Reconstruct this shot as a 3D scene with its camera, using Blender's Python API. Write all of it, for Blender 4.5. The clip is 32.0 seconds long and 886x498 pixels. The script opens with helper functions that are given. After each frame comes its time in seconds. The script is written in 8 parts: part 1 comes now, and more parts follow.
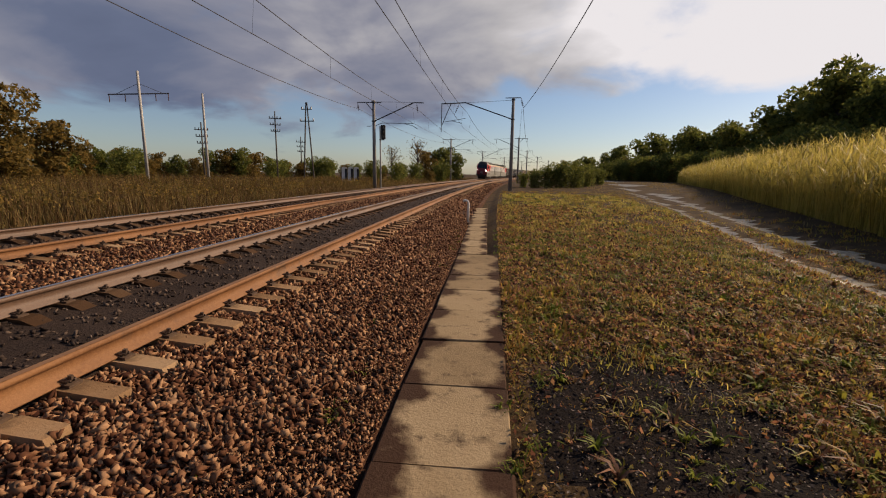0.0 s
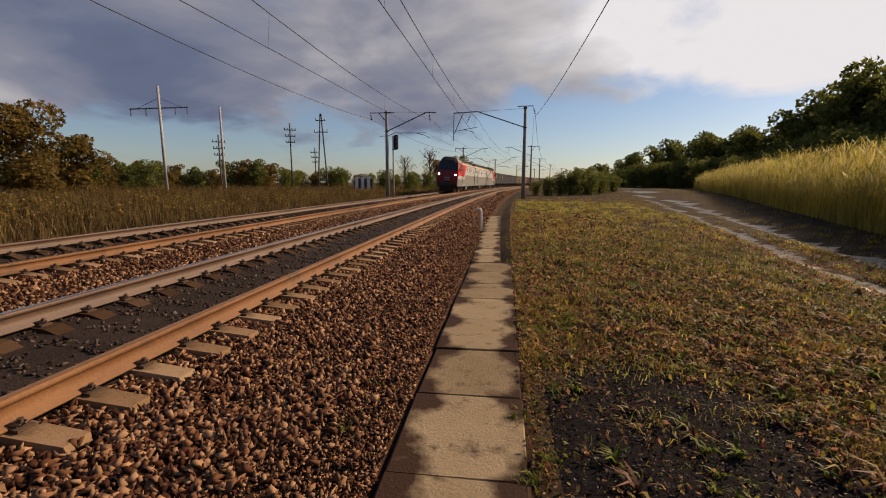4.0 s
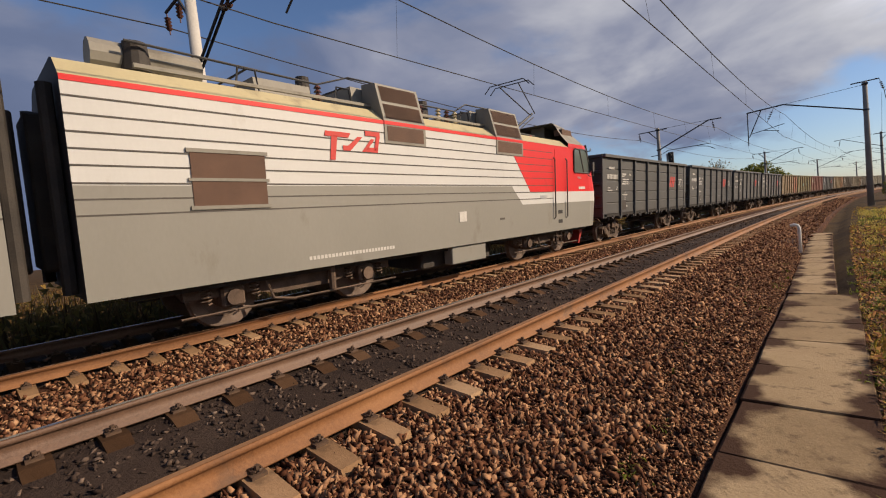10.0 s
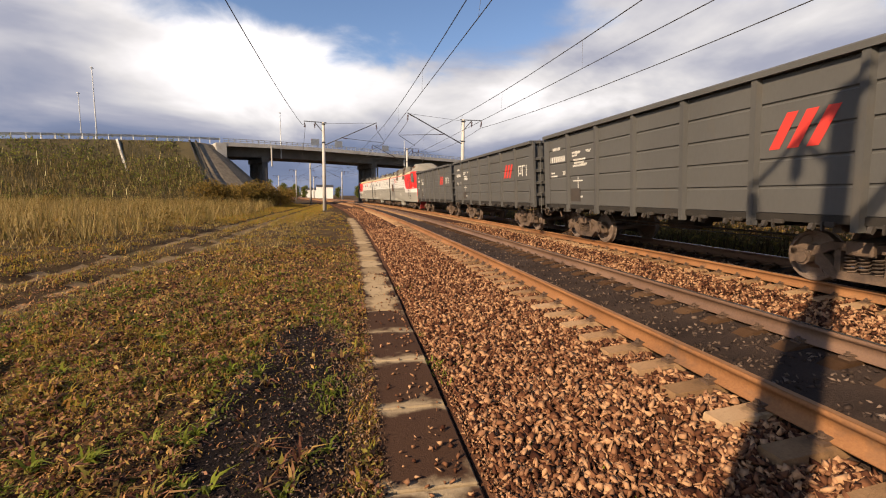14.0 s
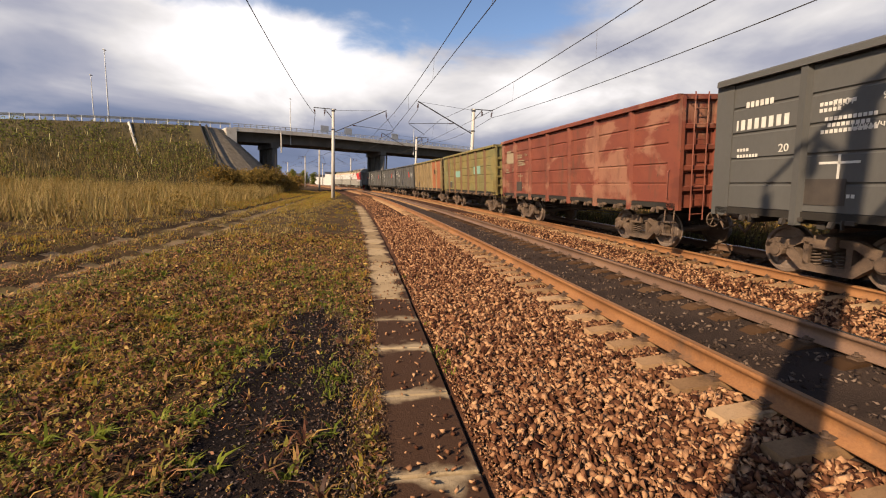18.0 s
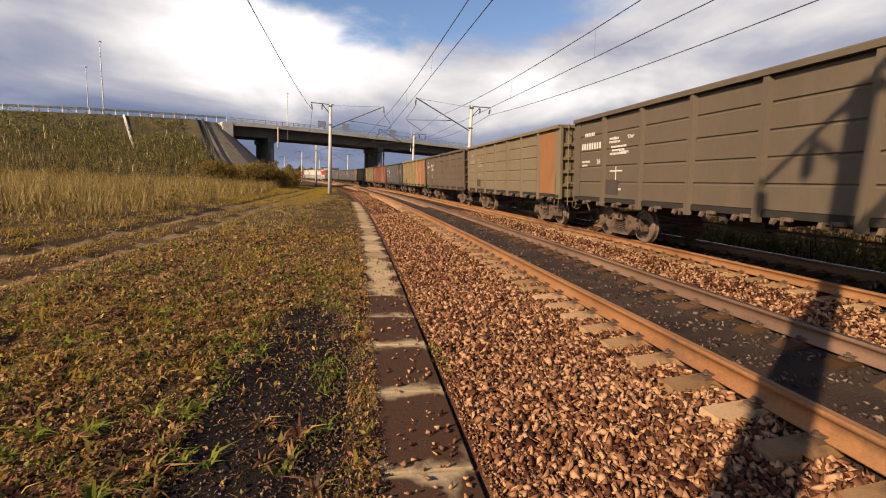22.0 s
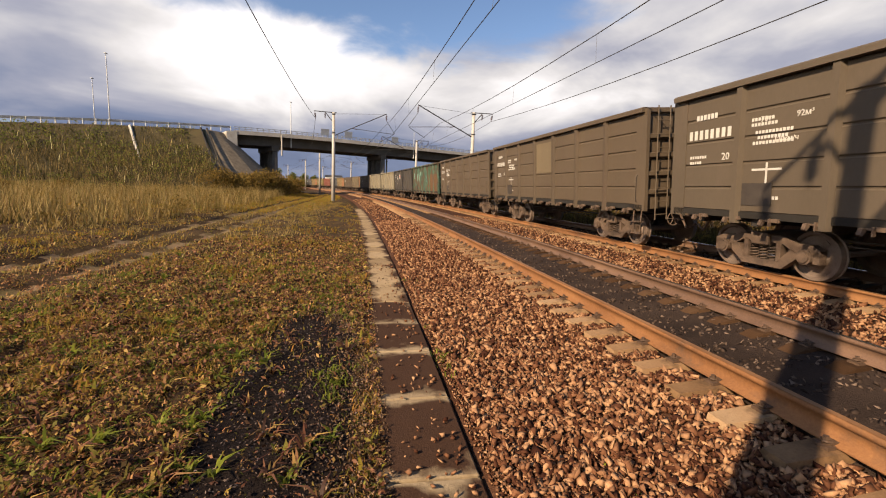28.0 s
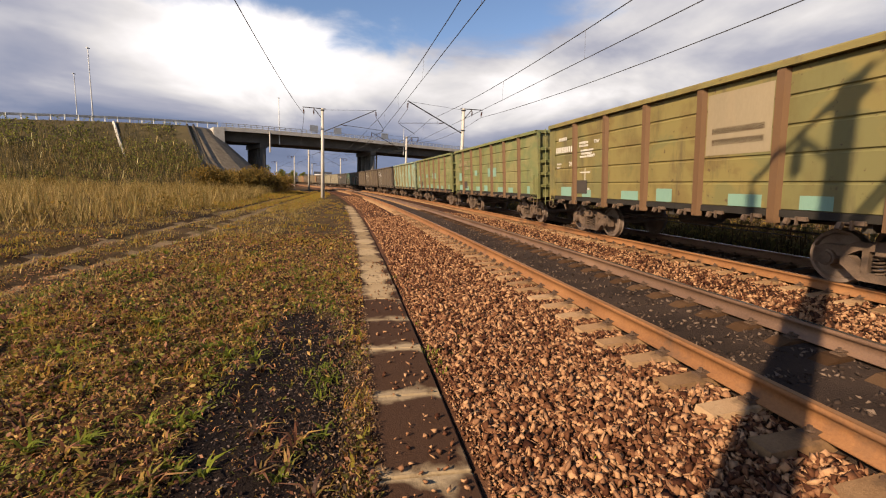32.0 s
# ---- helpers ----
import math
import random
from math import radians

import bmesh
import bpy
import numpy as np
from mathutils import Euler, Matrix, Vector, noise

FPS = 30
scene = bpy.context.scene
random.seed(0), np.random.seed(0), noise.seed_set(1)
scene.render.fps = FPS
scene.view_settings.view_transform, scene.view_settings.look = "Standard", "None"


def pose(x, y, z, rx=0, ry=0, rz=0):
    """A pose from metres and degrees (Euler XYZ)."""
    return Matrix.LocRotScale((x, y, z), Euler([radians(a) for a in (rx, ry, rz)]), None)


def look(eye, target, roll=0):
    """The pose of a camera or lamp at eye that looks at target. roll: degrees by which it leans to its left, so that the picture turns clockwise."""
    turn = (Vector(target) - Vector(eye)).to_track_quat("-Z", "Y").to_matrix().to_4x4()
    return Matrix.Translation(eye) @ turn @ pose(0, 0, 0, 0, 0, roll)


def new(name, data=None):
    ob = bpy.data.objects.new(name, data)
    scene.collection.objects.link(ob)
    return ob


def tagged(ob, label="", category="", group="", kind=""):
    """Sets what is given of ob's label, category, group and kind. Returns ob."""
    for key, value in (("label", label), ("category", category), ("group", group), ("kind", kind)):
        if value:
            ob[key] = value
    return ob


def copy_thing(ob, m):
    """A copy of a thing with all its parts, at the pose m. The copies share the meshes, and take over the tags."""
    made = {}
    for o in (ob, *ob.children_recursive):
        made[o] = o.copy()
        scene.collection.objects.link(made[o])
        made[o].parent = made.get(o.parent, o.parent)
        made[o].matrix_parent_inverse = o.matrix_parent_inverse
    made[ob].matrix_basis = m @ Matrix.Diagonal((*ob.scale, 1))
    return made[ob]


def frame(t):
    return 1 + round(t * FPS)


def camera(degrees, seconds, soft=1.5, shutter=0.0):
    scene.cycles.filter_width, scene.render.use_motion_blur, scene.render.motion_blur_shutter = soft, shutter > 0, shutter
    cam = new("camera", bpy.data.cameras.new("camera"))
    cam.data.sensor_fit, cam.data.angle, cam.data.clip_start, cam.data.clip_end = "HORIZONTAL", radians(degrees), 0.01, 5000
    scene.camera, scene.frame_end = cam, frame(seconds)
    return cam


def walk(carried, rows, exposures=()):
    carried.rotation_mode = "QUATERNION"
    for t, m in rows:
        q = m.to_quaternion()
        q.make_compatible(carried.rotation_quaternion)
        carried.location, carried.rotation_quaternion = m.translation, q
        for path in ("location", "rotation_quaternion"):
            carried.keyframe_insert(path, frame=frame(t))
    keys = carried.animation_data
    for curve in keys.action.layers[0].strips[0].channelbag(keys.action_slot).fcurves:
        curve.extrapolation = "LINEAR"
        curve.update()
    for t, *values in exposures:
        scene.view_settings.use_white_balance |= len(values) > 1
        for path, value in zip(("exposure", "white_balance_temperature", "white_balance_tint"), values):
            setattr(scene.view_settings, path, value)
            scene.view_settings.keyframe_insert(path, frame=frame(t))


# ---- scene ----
# ---------------------------------------------------------------- camera and its walk
cam = camera(91.2, 32.0, soft=1.1)


def aim(t, turn, tilt, lean):
    """Eye by the mast, turned to the left of the +y way along the track, tilted up, leaning. The eye swings round as the camera turns."""
    k = min(max((t - 10.2) / 1.2, 0), 1)
    j = min(max((10.5 - t) / 2, 0), 1)
    eye = Vector((0.042 + 0.085 * k, -0.02 * k, 1.375 + 0.062 * k))
    a, e = radians(turn + 0.87 + 0.31 * j), radians(tilt - 0.03 - 0.82 * j)
    return look(eye, eye + Vector((-math.sin(a) * math.cos(e), math.cos(a) * math.cos(e), math.sin(e))) * 10, lean - 0.32 - 0.13 * j)


walk(cam, [
    (0, aim(0, 4.69, -8.96, 1.16)),
    (0.5, aim(0.5, 4.88, -9.40, 0.77)),
    (1, aim(1, 4.95, -9.59, 0.46)),
    (1.5, aim(1.5, 5.22, -9.36, 0.27)),
    (2, aim(2, 5.88, -8.82, 0.24)),
    (2.5, aim(2.5, 6.37, -8.40, 0.37)),
    (3, aim(3, 6.56, -8.58, 0.60)),
    (3.5, aim(3.5, 6.42, -8.21, 0.47)),
    (5.5, aim(5.5, 6.62, -7.59, 0.87)),
    (6, aim(6, 6.79, -7.58, 0.76)),
    (6.5, aim(6.5, 6.84, -7.68, 0.14)),
    (7, aim(7, 7.10, -7.61, -0.16)),
    (7.5, aim(7.5, 7.68, -7.85, -0.44)),
    (8, aim(8, 9.74, -6.67, -1.68)),
    (8.5, aim(8.5, 16.28, -7.67, -3.74)),
    (9, aim(9, 20.50, -7.34, -5.26)),
    (9.5, aim(9.5, 27.14, -5.74, -5.99)),
    (10, aim(10, 41.13, -2.53, -5.54)),
    (10.5, aim(10.5, 63.28, 1.48, -4.35)),
    (11, aim(11, 102.07, 1.91, -0.62)),
    (11.5, aim(11.5, 144.36, -2.76, 1.77)),
    (12, aim(12, 160.64, -5.06, 1.31)),
    (12.5, aim(12.5, 163.48, -5.59, 1.27)),
    (13, aim(13, 165.92, -6.14, 0.99)),
    (13.5, aim(13.5, 167.35, -6.57, 1.61)),
    (14, aim(14, 167.85, -6.83, 1.25)),
    (14.5, aim(14.5, 168.59, -6.90, 1.32)),
    (16.5, aim(16.5, 168.43, -7.75, 2.60)),
    (17, aim(17, 168.64, -8.26, 2.42)),
    (17.5, aim(17.5, 168.50, -8.46, 2.65)),
    (18, aim(18, 168.75, -8.19, 2.51)),
    (18.5, aim(18.5, 168.79, -8.30, 2.74)),
    (19, aim(19, 168.28, -8.27, 3.03)),
    (19.5, aim(19.5, 168.59, -8.16, 3.04)),
    (20, aim(20, 168.72, -8.14, 2.88)),
    (20.5, aim(20.5, 168.81, -8.09, 3.01)),
    (21, aim(21, 168.72, -7.85, 3.25)),
    (21.5, aim(21.5, 168.27, -8.27, 3.25)),
    (22, aim(22, 168.26, -8.56, 3.16)),
    (22.5, aim(22.5, 168.14, -8.59, 3.08)),
    (23, aim(23, 168.00, -8.23, 3.16)),
    (23.5, aim(23.5, 168.08, -7.88, 3.17)),
    (24, aim(24, 168.09, -7.83, 3.18)),
    (24.5, aim(24.5, 168.49, -7.93, 3.08)),
    (25, aim(25, 168.96, -7.88, 2.53)),
    (25.5, aim(25.5, 169.37, -7.39, 2.36)),
    (27.5, aim(27.5, 168.86, -7.59, 2.45)),
    (28, aim(28, 168.77, -7.77, 2.58)),
    (28.5, aim(28.5, 168.54, -8.02, 2.64)),
    (29, aim(29, 168.17, -8.22, 2.78)),
    (29.5, aim(29.5, 168.13, -8.50, 2.46)),
    (30, aim(30, 167.95, -8.64, 2.40)),
    (30.5, aim(30.5, 167.84, -8.76, 2.48)),
    (31, aim(31, 167.69, -8.68, 2.41)),
    (31.5, aim(31.5, 167.81, -8.30, 2.14)),
    (32, aim(32, 167.51, -8.19, 2.35)),
], exposures=((0, 0.16, 6500, 16), (8.5, 0.1, 6500, 16), (10.5, 0.5, 6000, 15), (11.5, 0.72, 6000, 15), (12.8, 0.92, 6500, 14), (16, 0.92, 6600, 14), (32, 0.92, 6650, 14)))

# ---------------------------------------------------------------- world and sun
SUN_AZ = radians(54.4)      # from +y towards +x
SUN_EL = radians(29.5)
world = bpy.data.worlds.new("sky")
scene.world = world
world.use_nodes = True
wn, wl = world.node_tree.nodes, world.node_tree.links
wn.clear()


def wnode(kind, **values):
    n = wn.new(kind)
    for k, v in values.items():
        if k in n.inputs:
            n.inputs[k].default_value = v
    return n


def ramp_node(nodes, stops, interp="LINEAR"):
    r = nodes.new("ShaderNodeValToRGB")
    r.color_ramp.interpolation = interp
    el = r.color_ramp.elements
    while len(el) < len(stops):
        el.new(0.5)
    for e, (p, c) in zip(el, stops):
        e.position, e.color = p, (*c, 1) if len(c) == 3 else c
    return r


def build_sky():
    out = wn.new("ShaderNodeOutputWorld")
    bg = wn.new("ShaderNodeBackground")
    sky = wn.new("ShaderNodeTexSky")
    sky.sky_type = "NISHITA"
    sky.sun_disc = False
    sky.sun_elevation, sky.sun_rotation = SUN_EL, SUN_AZ
    sky.air_density, sky.dust_density, sky.ozone_density = 1.0, 0.6, 1.6
    tc = wn.new("ShaderNodeTexCoord")
    sep = wn.new("ShaderNodeSeparateXYZ")
    wl.new(tc.outputs["Generated"], sep.inputs[0])

    def math_node(op, a, b=None, clamp=False):
        n = wn.new("ShaderNodeMath")
        n.operation, n.use_clamp = op, clamp
        for i, v in enumerate((a, b)):
            if v is None:
                continue
            if isinstance(v, (int, float)):
                n.inputs[i].default_value = v
            else:
                wl.new(v, n.inputs[i])
        return n.outputs[0]

    # cloud layer seen in perspective: direction over height
    h = math_node("ADD", math_node("MAXIMUM", sep.outputs[2], 0.0), 0.26)
    u = math_node("DIVIDE", sep.outputs[0], h)
    v = math_node("DIVIDE", sep.outputs[1], h)
    com = wn.new("ShaderNodeCombineXYZ")
    wl.new(u, com.inputs[0]), wl.new(v, com.inputs[1])
    com.inputs[2].default_value = 0.35

    def cloud_noise(scale, detail, rough, dist, shift):
        mp = wn.new("ShaderNodeMapping")
        mp.inputs["Location"].default_value = shift
        wl.new(com.outputs[0], mp.inputs[0])
        n = wnode("ShaderNodeTexNoise", Scale=scale, Detail=detail, Roughness=rough, Distortion=dist)
        wl.new(mp.outputs[0], n.inputs["Vector"])
        return n.outputs["Fac"]

    big = cloud_noise(0.75, 4, 0.48, 0.25, (3.1, 1.2, 0.0))
    fine = cloud_noise(2.4, 7, 0.56, 0.35, (8.0, 4.0, 2.0))
    mixed = math_node("ADD", math_node("MULTIPLY", big, 0.66), math_node("MULTIPLY", fine, 0.34))
    # more overcast towards +y (where the light veils the view), broken towards -y overhead
    cover = ramp_node(wn, [(0.40, (0, 0, 0)), (0.52, (1, 1, 1))], "EASE")
    bias = math_node("ADD", math_node("MULTIPLY", sep.outputs[1], 0.045), math_node("MULTIPLY", sep.outputs[2], -0.40))
    # the banks of cloud lie low; overhead the sky is clear
    bias = math_node("ADD", bias, math_node("MULTIPLY", math_node("MAXIMUM", math_node("SUBTRACT", sep.outputs[2], 0.40), 0.0), -1.6))
    # blue gaps between the clouds on the side away from the light
    gaps = math_node("MULTIPLY", math_node("MAXIMUM", math_node("SUBTRACT", sep.outputs[2], 0.23), 0.0), math_node("MAXIMUM", math_node("MULTIPLY", sep.outputs[1], -1.0), 0.0))
    bias = math_node("ADD", bias, math_node("MULTIPLY", gaps, -1.2))
    # a clear strip low over the horizon where the line comes from
    low = math_node("MULTIPLY", math_node("MAXIMUM", sep.outputs[1], 0.0), math_node("MAXIMUM", math_node("SUBTRACT", 0.23, sep.outputs[2]), 0.0))
    bias = math_node("ADD", bias, math_node("MULTIPLY", low, -2.6))
    wl.new(math_node("ADD", math_node("ADD", mixed, bias), 0.16), cover.inputs[0])
    # cloud brightness: silver towards the sun, slate away from it and at the bases
    sun = wn.new("ShaderNodeVectorMath")
    sun.operation = "DOT_PRODUCT"
    wl.new(tc.outputs["Generated"], sun.inputs[0])
    sun.inputs[1].default_value = (math.cos(SUN_EL) * math.sin(SUN_AZ), math.cos(SUN_EL) * math.cos(SUN_AZ), math.sin(SUN_EL))
    glow = math_node("POWER", math_node("MAXIMUM", sun.outputs["Value"], 0.0), 2.5)
    back = math_node("POWER", math_node("MAXIMUM", math_node("MULTIPLY", sep.outputs[1], -1.0), 0.0), 1.0)
    body = cloud_noise(1.2, 6, 0.5, 0.3, (1.7, 9.3, 4.0))
    tone = ramp_node(wn, [(0.0, (0.19, 0.245, 0.39)), (0.36, (0.30, 0.37, 0.55)), (0.56, (0.57, 0.60, 0.72)), (0.74, (1.08, 1.07, 1.06)), (1.0, (1.9, 1.87, 1.83))])
    high = math_node("DIVIDE", math_node("SUBTRACT", sep.outputs[2], 0.10), 0.13, True)
    lit = math_node("ADD", math_node("MULTIPLY", glow, 1.15), math_node("MULTIPLY", back, math_node("ADD", math_node("MULTIPLY", high, 0.33), 0.02)))
    lowdark = math_node("MULTIPLY", math_node("SUBTRACT", 0.20, math_node("MINIMUM", math_node("MAXIMUM", sep.outputs[2], 0.0), 0.20)), -0.55)
    wl.new(math_node("ADD", math_node("ADD", math_node("MULTIPLY", math_node("SUBTRACT", body, 0.5), 1.35), 0.42), math_node("ADD", lit, lowdark)), tone.inputs[0])
    skymul = wn.new("ShaderNodeMix")
    skymul.data_type, skymul.blend_type = "RGBA", "MULTIPLY"
    skymul.inputs["Factor"].default_value = 1.0
    wl.new(sky.outputs[0], skymul.inputs["A"])
    skymul.inputs["B"].default_value = (0.175, 0.185, 0.20, 1)
    mix = wn.new("ShaderNodeMix")
    mix.data_type = "RGBA"
    wl.new(cover.outputs[0], mix.inputs["Factor"])
    wl.new(skymul.outputs["Result"], mix.inputs["A"])
    wl.new(tone.outputs[0], mix.inputs["B"])
    wl.new(mix.outputs["Result"], bg.inputs[0])
    bg.inputs[1].default_value = 0.385
    wl.new(bg.outputs[0], out.inputs[0])


build_sky()
sun_data = bpy.data.lights.new("sun", "SUN")
sun_data.energy, sun_data.angle, sun_data.color = 5.0, radians(0.5), (1.0, 0.77, 0.50)
sun_ob = new("sun", sun_data)
sun_ob.matrix_world = look((math.sin(SUN_AZ) * math.cos(SUN_EL) * 60, math.cos(SUN_AZ) * math.cos(SUN_EL) * 60, math.sin(SUN_EL) * 60), (0, 0, 0))

# ---------------------------------------------------------------- materials


def surface(name, colours, scale=4.0, rough=0.8, bump=0.2, metal=0.0, fine=60.0, dirt=None, island=0.0, objvar=0.0, spec=0.4, bump_scale=None, stretch=None, use_pos=False, subsurf=0.0, rough_var=0.1, coat=0.0):
    """Two scales of colour variation, fine relief, optional stains, variation by piece."""
    m = bpy.data.materials.new(name)
    m.use_nodes = True
    nt = m.node_tree
    ns, ls = nt.nodes, nt.links
    bs = ns["Principled BSDF"]
    tc = ns.new("ShaderNodeTexCoord")
    vec = tc.outputs["Object"]
    if use_pos:
        vec = ns.new("ShaderNodeNewGeometry").outputs["Position"]
    if stretch:
        mp = ns.new("ShaderNodeMapping")
        mp.inputs["Scale"].default_value = stretch
        ls.new(vec, mp.inputs[0])
        vec = mp.outputs[0]

    def noise_fac(sc, detail=6, rgh=0.6):
        n = ns.new("ShaderNodeTexNoise")
        n.inputs["Scale"].default_value, n.inputs["Detail"].default_value, n.inputs["Roughness"].default_value = sc, detail, rgh
        ls.new(vec, n.inputs["Vector"])
        return n.outputs["Fac"]

    def mth(op, a, b):
        n = ns.new("ShaderNodeMath")
        n.operation = op
        for i, v in enumerate((a, b)):
            if isinstance(v, (int, float)):
                n.inputs[i].default_value = v
            else:
                ls.new(v, n.inputs[i])
        return n.outputs[0]

    a, b = noise_fac(scale), noise_fac(fine, 4, 0.7)
    fac = mth("ADD", mth("MULTIPLY", a, 0.62), mth("MULTIPLY", b, 0.38))
    if island:
        r = ns.new("ShaderNodeNewGeometry").outputs["Random Per Island"]
        fac = mth("ADD", mth("MULTIPLY", fac, 1 - island), mth("MULTIPLY", r, island))
    if objvar:
        r = ns.new("ShaderNodeObjectInfo").outputs["Random"]
        fac = mth("ADD", mth("MULTIPLY", fac, 1 - objvar), mth("MULTIPLY", r, objvar))
    lo, hi = (0.32, 0.68) if not (island or objvar) else (0.22, 0.78)
    n = len(colours)
    ramp = ramp_node(ns, [(lo + (hi - lo) * i / max(n - 1, 1), c) for i, c in enumerate(colours)])
    ls.new(fac, ramp.inputs[0])
    col = ramp.outputs[0]
    if dirt:
        dcol, dscale, dlo, dhi = dirt
        dn = noise_fac(dscale, 7, 0.65)
        dr = ramp_node(ns, [(dlo, (0, 0, 0)), (dhi, (1, 1, 1))])
        ls.new(dn, dr.inputs[0])
        mx = ns.new("ShaderNodeMix")
        mx.data_type = "RGBA"
        ls.new(dr.outputs[0], mx.inputs["Factor"])
        ls.new(col, mx.inputs["A"])
        mx.inputs["B"].default_value = (*dcol, 1)
        col = mx.outputs["Result"]
    ls.new(col, bs.inputs["Base Color"])
    bs.inputs["Metallic"].default_value = metal
    bs.inputs["Specular IOR Level"].default_value = spec
    if coat:
        bs.inputs["Coat Weight"].default_value, bs.inputs["Coat Roughness"].default_value = coat, 0.12
    rr = mth("ADD", mth("MULTIPLY", a, rough_var * 2), rough - rough_var)
    ls.new(rr, bs.inputs["Roughness"])
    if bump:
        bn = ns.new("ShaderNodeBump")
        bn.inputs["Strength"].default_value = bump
        bn.inputs["Distance"].default_value = 0.02
        src = b if bump_scale is None else noise_fac(bump_scale, 6, 0.65)
        ls.new(src, bn.inputs["Height"])
        ls.new(bn.outputs[0], bs.inputs["Normal"])
    if subsurf:
        # thin leaves let light through
        tr = ns.new("ShaderNodeBsdfTranslucent")
        ls.new(col, tr.inputs[0])
        mix = ns.new("ShaderNodeMixShader")
        mix.inputs[0].default_value = subsurf
        ls.new(bs.outputs[0], mix.inputs[1]), ls.new(tr.outputs[0], mix.inputs[2])
        ls.new(mix.outputs[0], ns["Material Output"].inputs[0])
    return m


def glow_material(name, colour, strength):
    m = bpy.data.materials.new(name)
    m.use_nodes = True
    bs = m.node_tree.nodes["Principled BSDF"]
    bs.inputs["Base Color"].default_value = (*colour, 1)
    bs.inputs["Emission Color"].default_value = (*colour, 1)
    bs.inputs["Emission Strength"].default_value = strength
    return m


def dark_glass(name, colour=(0.02, 0.025, 0.03), rough=0.06):
    m = bpy.data.materials.new(name)
    m.use_nodes = True
    bs = m.node_tree.nodes["Principled BSDF"]
    bs.inputs["Base Color"].default_value = (*colour, 1)
    bs.inputs["Roughness"].default_value = rough
    bs.inputs["Specular IOR Level"].default_value = 0.6
    return m


M = {}
M["soil"] = surface("soil", [(0.018, 0.011, 0.007), (0.04, 0.025, 0.013), (0.075, 0.048, 0.022), (0.055, 0.045, 0.017)], 0.5, 0.95, 0.8, fine=22, use_pos=True, spec=0.08)
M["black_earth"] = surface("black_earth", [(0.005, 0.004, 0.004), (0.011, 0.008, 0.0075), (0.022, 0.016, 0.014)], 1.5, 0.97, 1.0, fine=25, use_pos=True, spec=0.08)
# Darker than the stones lying on it, to paint the shade in their gaps
M["ballast_bed"] = surface("ballast_bed", [(0.022, 0.0095, 0.006), (0.042, 0.019, 0.011), (0.075, 0.036, 0.021), (0.13, 0.068, 0.04)], 1.2, 0.95, 1.0, fine=40, use_pos=True, spec=0.1)
M["oily_bed"] = surface("oily_bed", [(0.016, 0.011, 0.009), (0.034, 0.023, 0.018), (0.055, 0.038, 0.029)], 1.2, 0.9, 1.0, fine=30, use_pos=True, spec=0.12)
M["stone"] = surface("stone", [(0.034, 0.012, 0.007), (0.090, 0.037, 0.019), (0.160, 0.074, 0.038), (0.38, 0.222, 0.120), (0.175, 0.088, 0.048)], 2.2, 0.85, 0.12, fine=50, island=0.62, use_pos=True, spec=0.1)
M["oily_stone"] = surface("oily_stone", [(0.018, 0.012, 0.01), (0.036, 0.025, 0.02), (0.06, 0.042, 0.033), (0.15, 0.11, 0.085)], 2.2, 0.8, 0.3, fine=50, island=0.6, use_pos=True, spec=0.1)
M["rail_rust"] = surface("rail_rust", [(0.10, 0.043, 0.016), (0.19, 0.085, 0.031), (0.26, 0.125, 0.048)], 0.7, 0.75, 0.25, fine=40, use_pos=True, dirt=((0.07, 0.045, 0.03), 1.7, 0.56, 0.75))
M["rail_dark"] = surface("rail_dark", [(0.06, 0.035, 0.022), (0.12, 0.07, 0.045), (0.17, 0.10, 0.06)], 0.7, 0.6, 0.25, fine=40, use_pos=True)
M["rail_head"] = surface("rail_head", [(0.46, 0.43, 0.40), (0.66, 0.63, 0.60)], 1.5, 0.17, 0.02, metal=0.9, fine=40, use_pos=True)
M["rail_top_rust"] = surface("rail_top_rust", [(0.19, 0.095, 0.042), (0.30, 0.165, 0.078)], 1.5, 0.6, 0.05, metal=0.2, fine=40, use_pos=True)
M["sleeper"] = surface("sleeper", [(0.10, 0.058, 0.029), (0.20, 0.12, 0.062), (0.28, 0.175, 0.095), (0.35, 0.24, 0.14)], 2.6, 0.9, 0.35, fine=45, objvar=0.4, dirt=((0.07, 0.045, 0.028), 3.4, 0.52, 0.72), spec=0.1)


def oil_between_rails(m):
    """Oil and brake dust darken the middle of the sleepers."""
    nt = m.node_tree
    ns, ls = nt.nodes, nt.links
    bs = ns["Principled BSDF"]
    src = bs.inputs["Base Color"].links[0].from_socket
    sep = ns.new("ShaderNodeSeparateXYZ")
    ls.new(ns.new("ShaderNodeTexCoord").outputs["Object"], sep.inputs[0])
    ab = ns.new("ShaderNodeMath")
    ab.operation = "ABSOLUTE"
    ls.new(sep.outputs[0], ab.inputs[0])
    r = ramp_node(ns, [(0.70, (1, 1, 1)), (0.80, (0, 0, 0))])
    ls.new(ab.outputs[0], r.inputs[0])
    mx = ns.new("ShaderNodeMix")
    mx.data_type, mx.blend_type = "RGBA", "MULTIPLY"
    ls.new(r.outputs[0], mx.inputs["Factor"])
    ls.new(src, mx.inputs["A"])
    mx.inputs["B"].default_value = (0.26, 0.23, 0.22, 1)
    ls.new(mx.outputs["Result"], bs.inputs["Base Color"])


